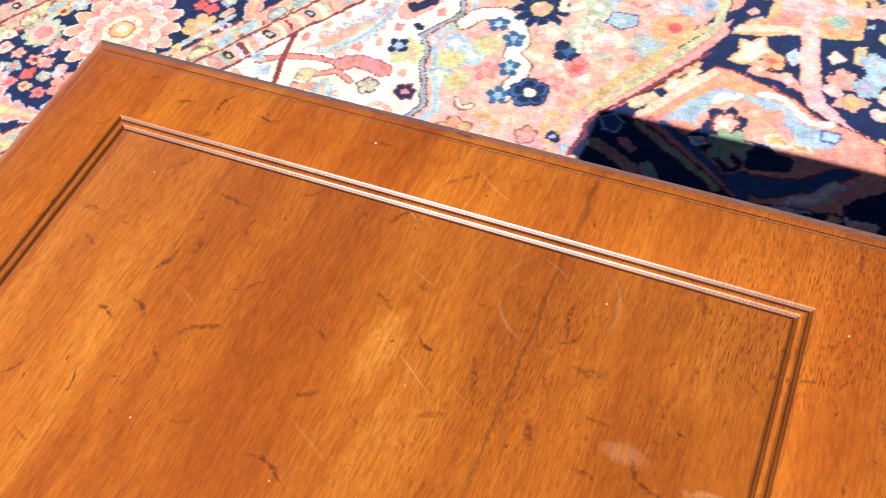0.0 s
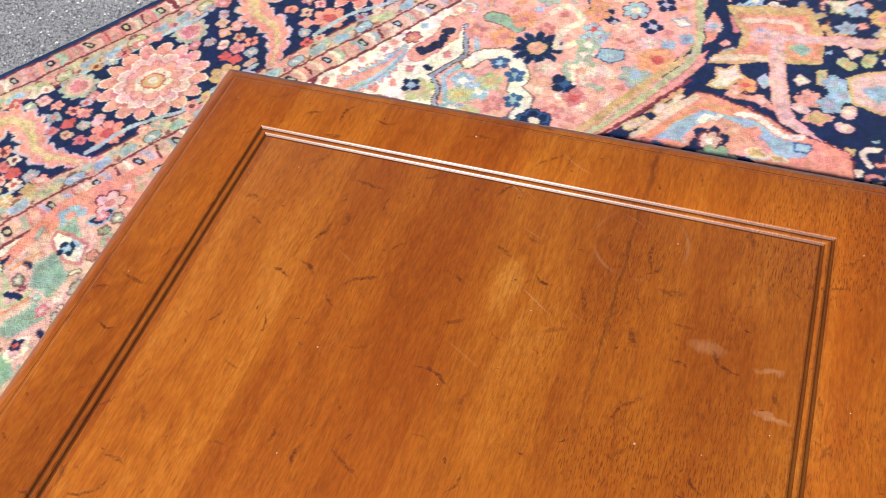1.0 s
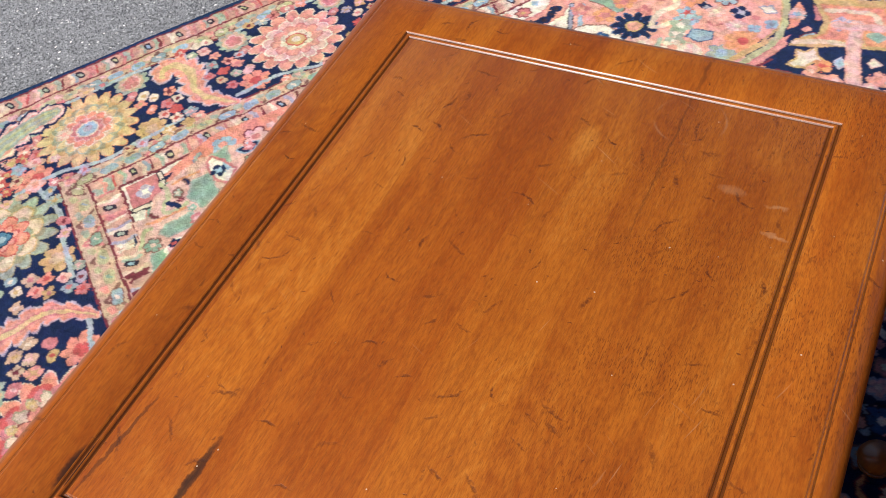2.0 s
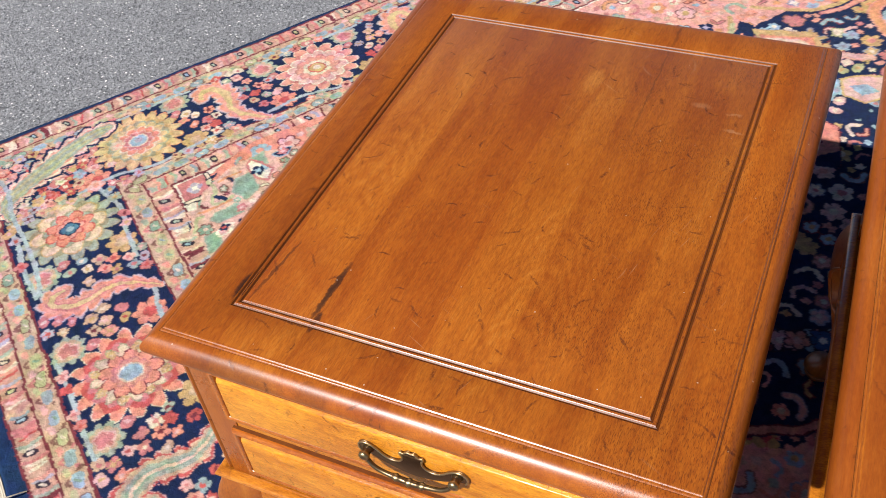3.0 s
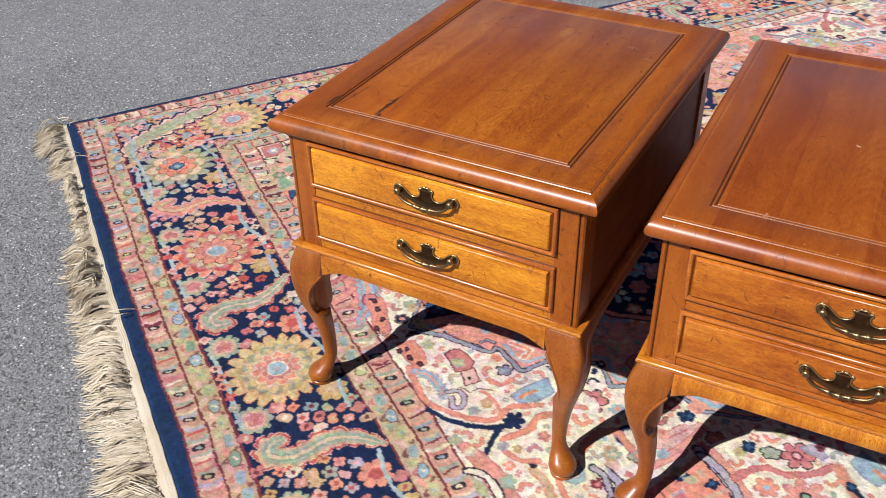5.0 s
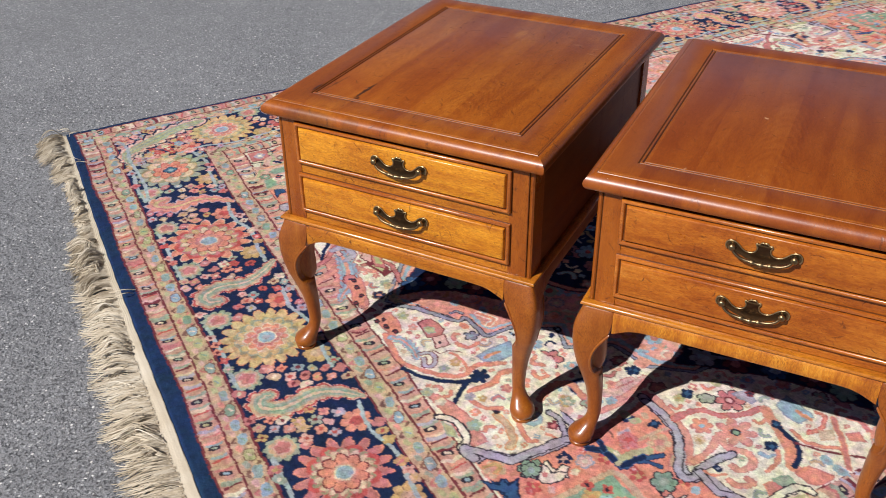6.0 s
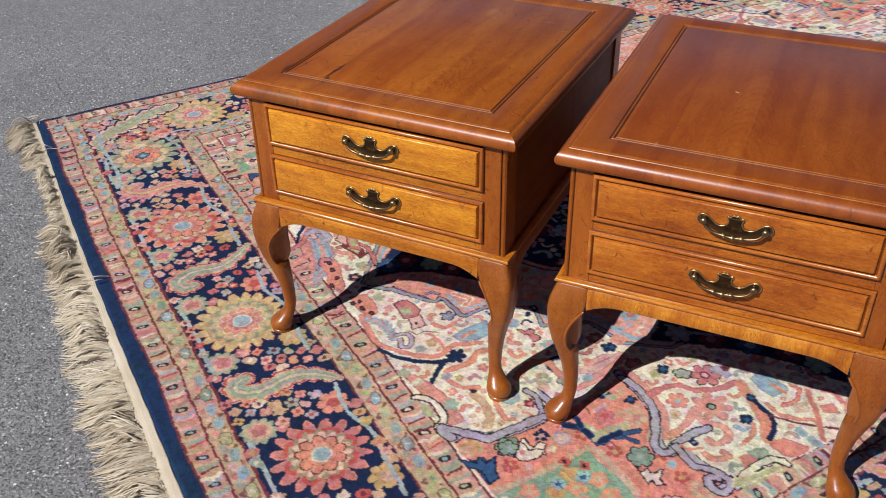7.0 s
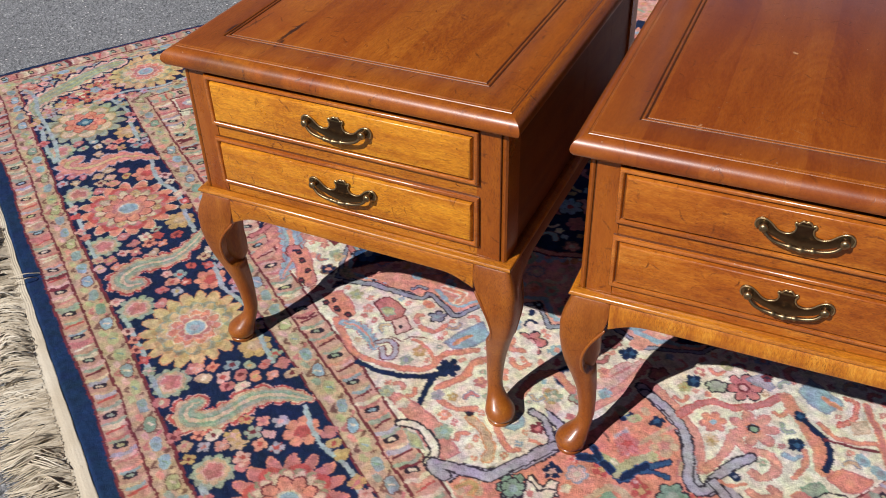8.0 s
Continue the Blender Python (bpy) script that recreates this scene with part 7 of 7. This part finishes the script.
def sheet(name, gu, gv, gz, thick, dye, material, parent):
    """A closed sheet over a grid of places, with a colour at each corner point."""
    rows, cols = gu.shape
    x, y = rug_xy(gu, gv)
    top = np.stack([x, y, gz], -1).reshape(-1, 3)
    idx = np.arange(rows * cols).reshape(rows, cols)
    quads = np.stack([idx[:-1, :-1], idx[:-1, 1:], idx[1:, 1:], idx[1:, :-1]], -1).reshape(-1, 4)
    ring = np.concatenate([idx[0, :], idx[1:, -1], idx[-1, -2::-1], idx[-2:0:-1, 0]])
    low = top[ring].copy()
    low[:, 2] = -thick
    base = rows * cols + np.arange(len(ring))
    nxt = np.roll(np.arange(len(ring)), -1)
    skirt = np.stack([ring, base, base[nxt], ring[nxt]], -1)
    verts, faces = np.concatenate([top, low]), np.concatenate([quads, skirt])
    me = bpy.data.meshes.new(name)
    me.vertices.add(len(verts))
    me.vertices.foreach_set("co", verts.astype(np.float32).ravel())
    me.loops.add(faces.size)
    me.loops.foreach_set("vertex_index", faces.astype(np.int32).ravel())
    me.polygons.add(len(faces))
    me.polygons.foreach_set("loop_start", np.arange(0, faces.size, 4, dtype=np.int32))
    me.update(calc_edges=True)
    me.validate()
    if dye is not None:
        att = me.color_attributes.new("dye", "FLOAT_COLOR", "POINT")
        col = np.ones((len(verts), 4), np.float32)
        col[:rows * cols, :3] = dye.reshape(-1, 3)
        col[rows * cols:, :3] = dye.reshape(-1, 3)[ring] * 0.8
        att.data.foreach_set("color", col.ravel())
    me.materials.append(material)
    me.polygons.foreach_set("use_smooth", np.ones(len(faces), bool))
    ob = new(name, me)
    ob.parent = parent
    return ob


rug = tagged(new("rug"), "hand-knotted navy, coral and ivory wool rug lying on asphalt", "rug")
sheet("knotted_wool_face", GU, GV, PILE, 0.012, DYE, WOOL, rug)
# woven end of bare warps
def band(u):
    """How wide the bare weave is before the warps come loose."""
    return 0.017 + 0.011 * min(1.0, max(0.0, (u - 0.9) / 0.35)) + 0.0015 * math.sin(u * 23) + 0.0010 * math.sin(u * 71 + 1)


ku, kv = np.meshgrid(np.arange(0, RW, 0.004), np.linspace(0, 1, 13))
kv = V0 - 0.0005 - (1 - kv) * np.array([band(x) for x in ku[0]])
tagged(sheet("woven_end", ku, kv, -0.005 + 0.0008 * np.sin(ku * 900) * np.cos(kv * 700) + 0.0009 * np.sin(kv * 1400 + 2 * np.sin(ku * 60)) - 0.0015 * np.clip((V0 - 0.012 - kv) / 0.008, 0, 1), 0.012, None, PALE_COTTON, rug), "flat-woven cream cotton end")
# fringe: strands that lie in leaning tufts
frng = random.Random(9)
fv, ff = [], []


def strand(u, v, length, lean, lift, thick, curl, ph, fan=0.0):
    """One twisted warp end: it leaves the weave, follows its tuft's bend and comes to rest on the ground."""
    n = 8
    pts = []
    own = frng.random() * 6
    for k in range(n + 1):
        s = k / n
        uu = u + lean * length * s ** 1.3 + curl * 0.008 * math.sin(ph + 4.5 * s) * s + fan * s ** 1.5 + 0.0016 * math.sin(own + 8 * s) * s
        vv = v - length * s * math.sqrt(max(0.15, 1 - 0.7 * lean * lean * s)) + curl * 0.004 * math.sin(ph * 2 + 6 * s) * s
        zz = -0.0065 - 0.003 * s + lift * math.sin(math.pi * min(1, s * 1.1)) + 0.0014 * math.sin(own + 9 * s)
        x, y = rug_xy(uu, vv)
        pts.append(Vector((x, y, max(zz, -0.0105))))
    base = len(fv)
    for k, p in enumerate(pts):
        t = (pts[min(k + 1, n)] - pts[max(k - 1, 0)]).normalized()
        a = t.cross(Vector((0, 0, 1))).normalized()
        w = thick * (1 - 0.45 * (k / n) ** 3)
        fv.extend([p + a * w, p + Vector((0, 0, w * 1.4)), p - a * w])
    for k in range(n):
        for q in range(3):
            a, b = base + 3 * k + q, base + 3 * k + (q + 1) % 3
            ff.append((a, b, b + 3, a + 3))


u = -0.005
while u < RW:
    # small tufts, each with a bend of its own; some lie crossed or lifted over their neighbours
    size = 0.122 if u < 0.14 else 0.085 if u < 0.30 else 0.048 if u < 0.62 else 0.087
    size *= 1 + 0.06 * math.sin(u * 37) + frng.uniform(-0.08, 0.08)
    low = 0.12 + 0.12 * min(1.0, max(0.0, (u - 0.15) / 0.4)) - 0.50 * min(1.0, max(0.0, (u - 0.72) / 0.30)) + 0.10 * math.sin(u * 9.0 + 1.0) + 0.08 * math.sin(u * 41) + frng.uniform(-0.13, 0.13) + (frng.choice((-0.7, 0.8)) if frng.random() < 0.07 else 0)
    lift0 = 0.003 + 0.011 * max(0, math.sin(u * 17 + 1.3)) * frng.random() + (0.011 if frng.random() < 0.12 else 0)
    ph0, curl0 = frng.random() * 6.28, frng.uniform(0.3, 1.3) * (2.4 if 0.68 < u < 1.08 else 1.0)
    for k in range(frng.randrange(6, 11)):
        o = frng.uniform(-1, 1)
        strand(u + 0.0035 * o, V0 - band(u) + frng.uniform(-0.001, 0.006), size * frng.uniform(0.72, 1.06), low + frng.uniform(-0.09, 0.09), lift0 * frng.uniform(0.3, 1.5), frng.uniform(0.0008, 0.0013), curl0, ph0 + frng.uniform(-0.5, 0.5), 0.005 * o + frng.uniform(-0.005, 0.005))
    u += frng.uniform(0.0042, 0.0062)
me = bpy.data.meshes.new("fringe")
me.from_pydata(fv, [], ff)
me.materials.append(COTTON)
fringe = tagged(new("fringe", me), "tangled beige cotton fringe", kind="stuff")
fringe.parent = rug
# loose white warp ends by the corner and across the blue edge
fv, ff = [], []
for tu, tv, ln, lean in ((-0.005, 0.000, 0.05, -0.6), (0.0, 0.004, 0.04, -0.9), (0.01, 0.006, 0.05, -0.3), (0.015, 0.03, 0.05, 0.5), (0.235, 0.018, 0.07, 0.2), (0.205, 0.000, 0.05, 0.3), (0.945, 0.012, 0.06, -0.2), (0.955, 0.004, 0.05, 0.2)):
    frng.seed(int(tu * 1000))
    strand(tu, tv, ln, lean, 0.012, 0.0012, 2.0, tu * 40)
me = bpy.data.meshes.new("loose_thread")
me.from_pydata([p + Vector((0, 0, 0.008)) for p in fv], [], ff)
me.materials.append(COTTON)
threads = tagged(new("loose_thread", me), "stray white threads", kind="stuff")
threads.parent = rug
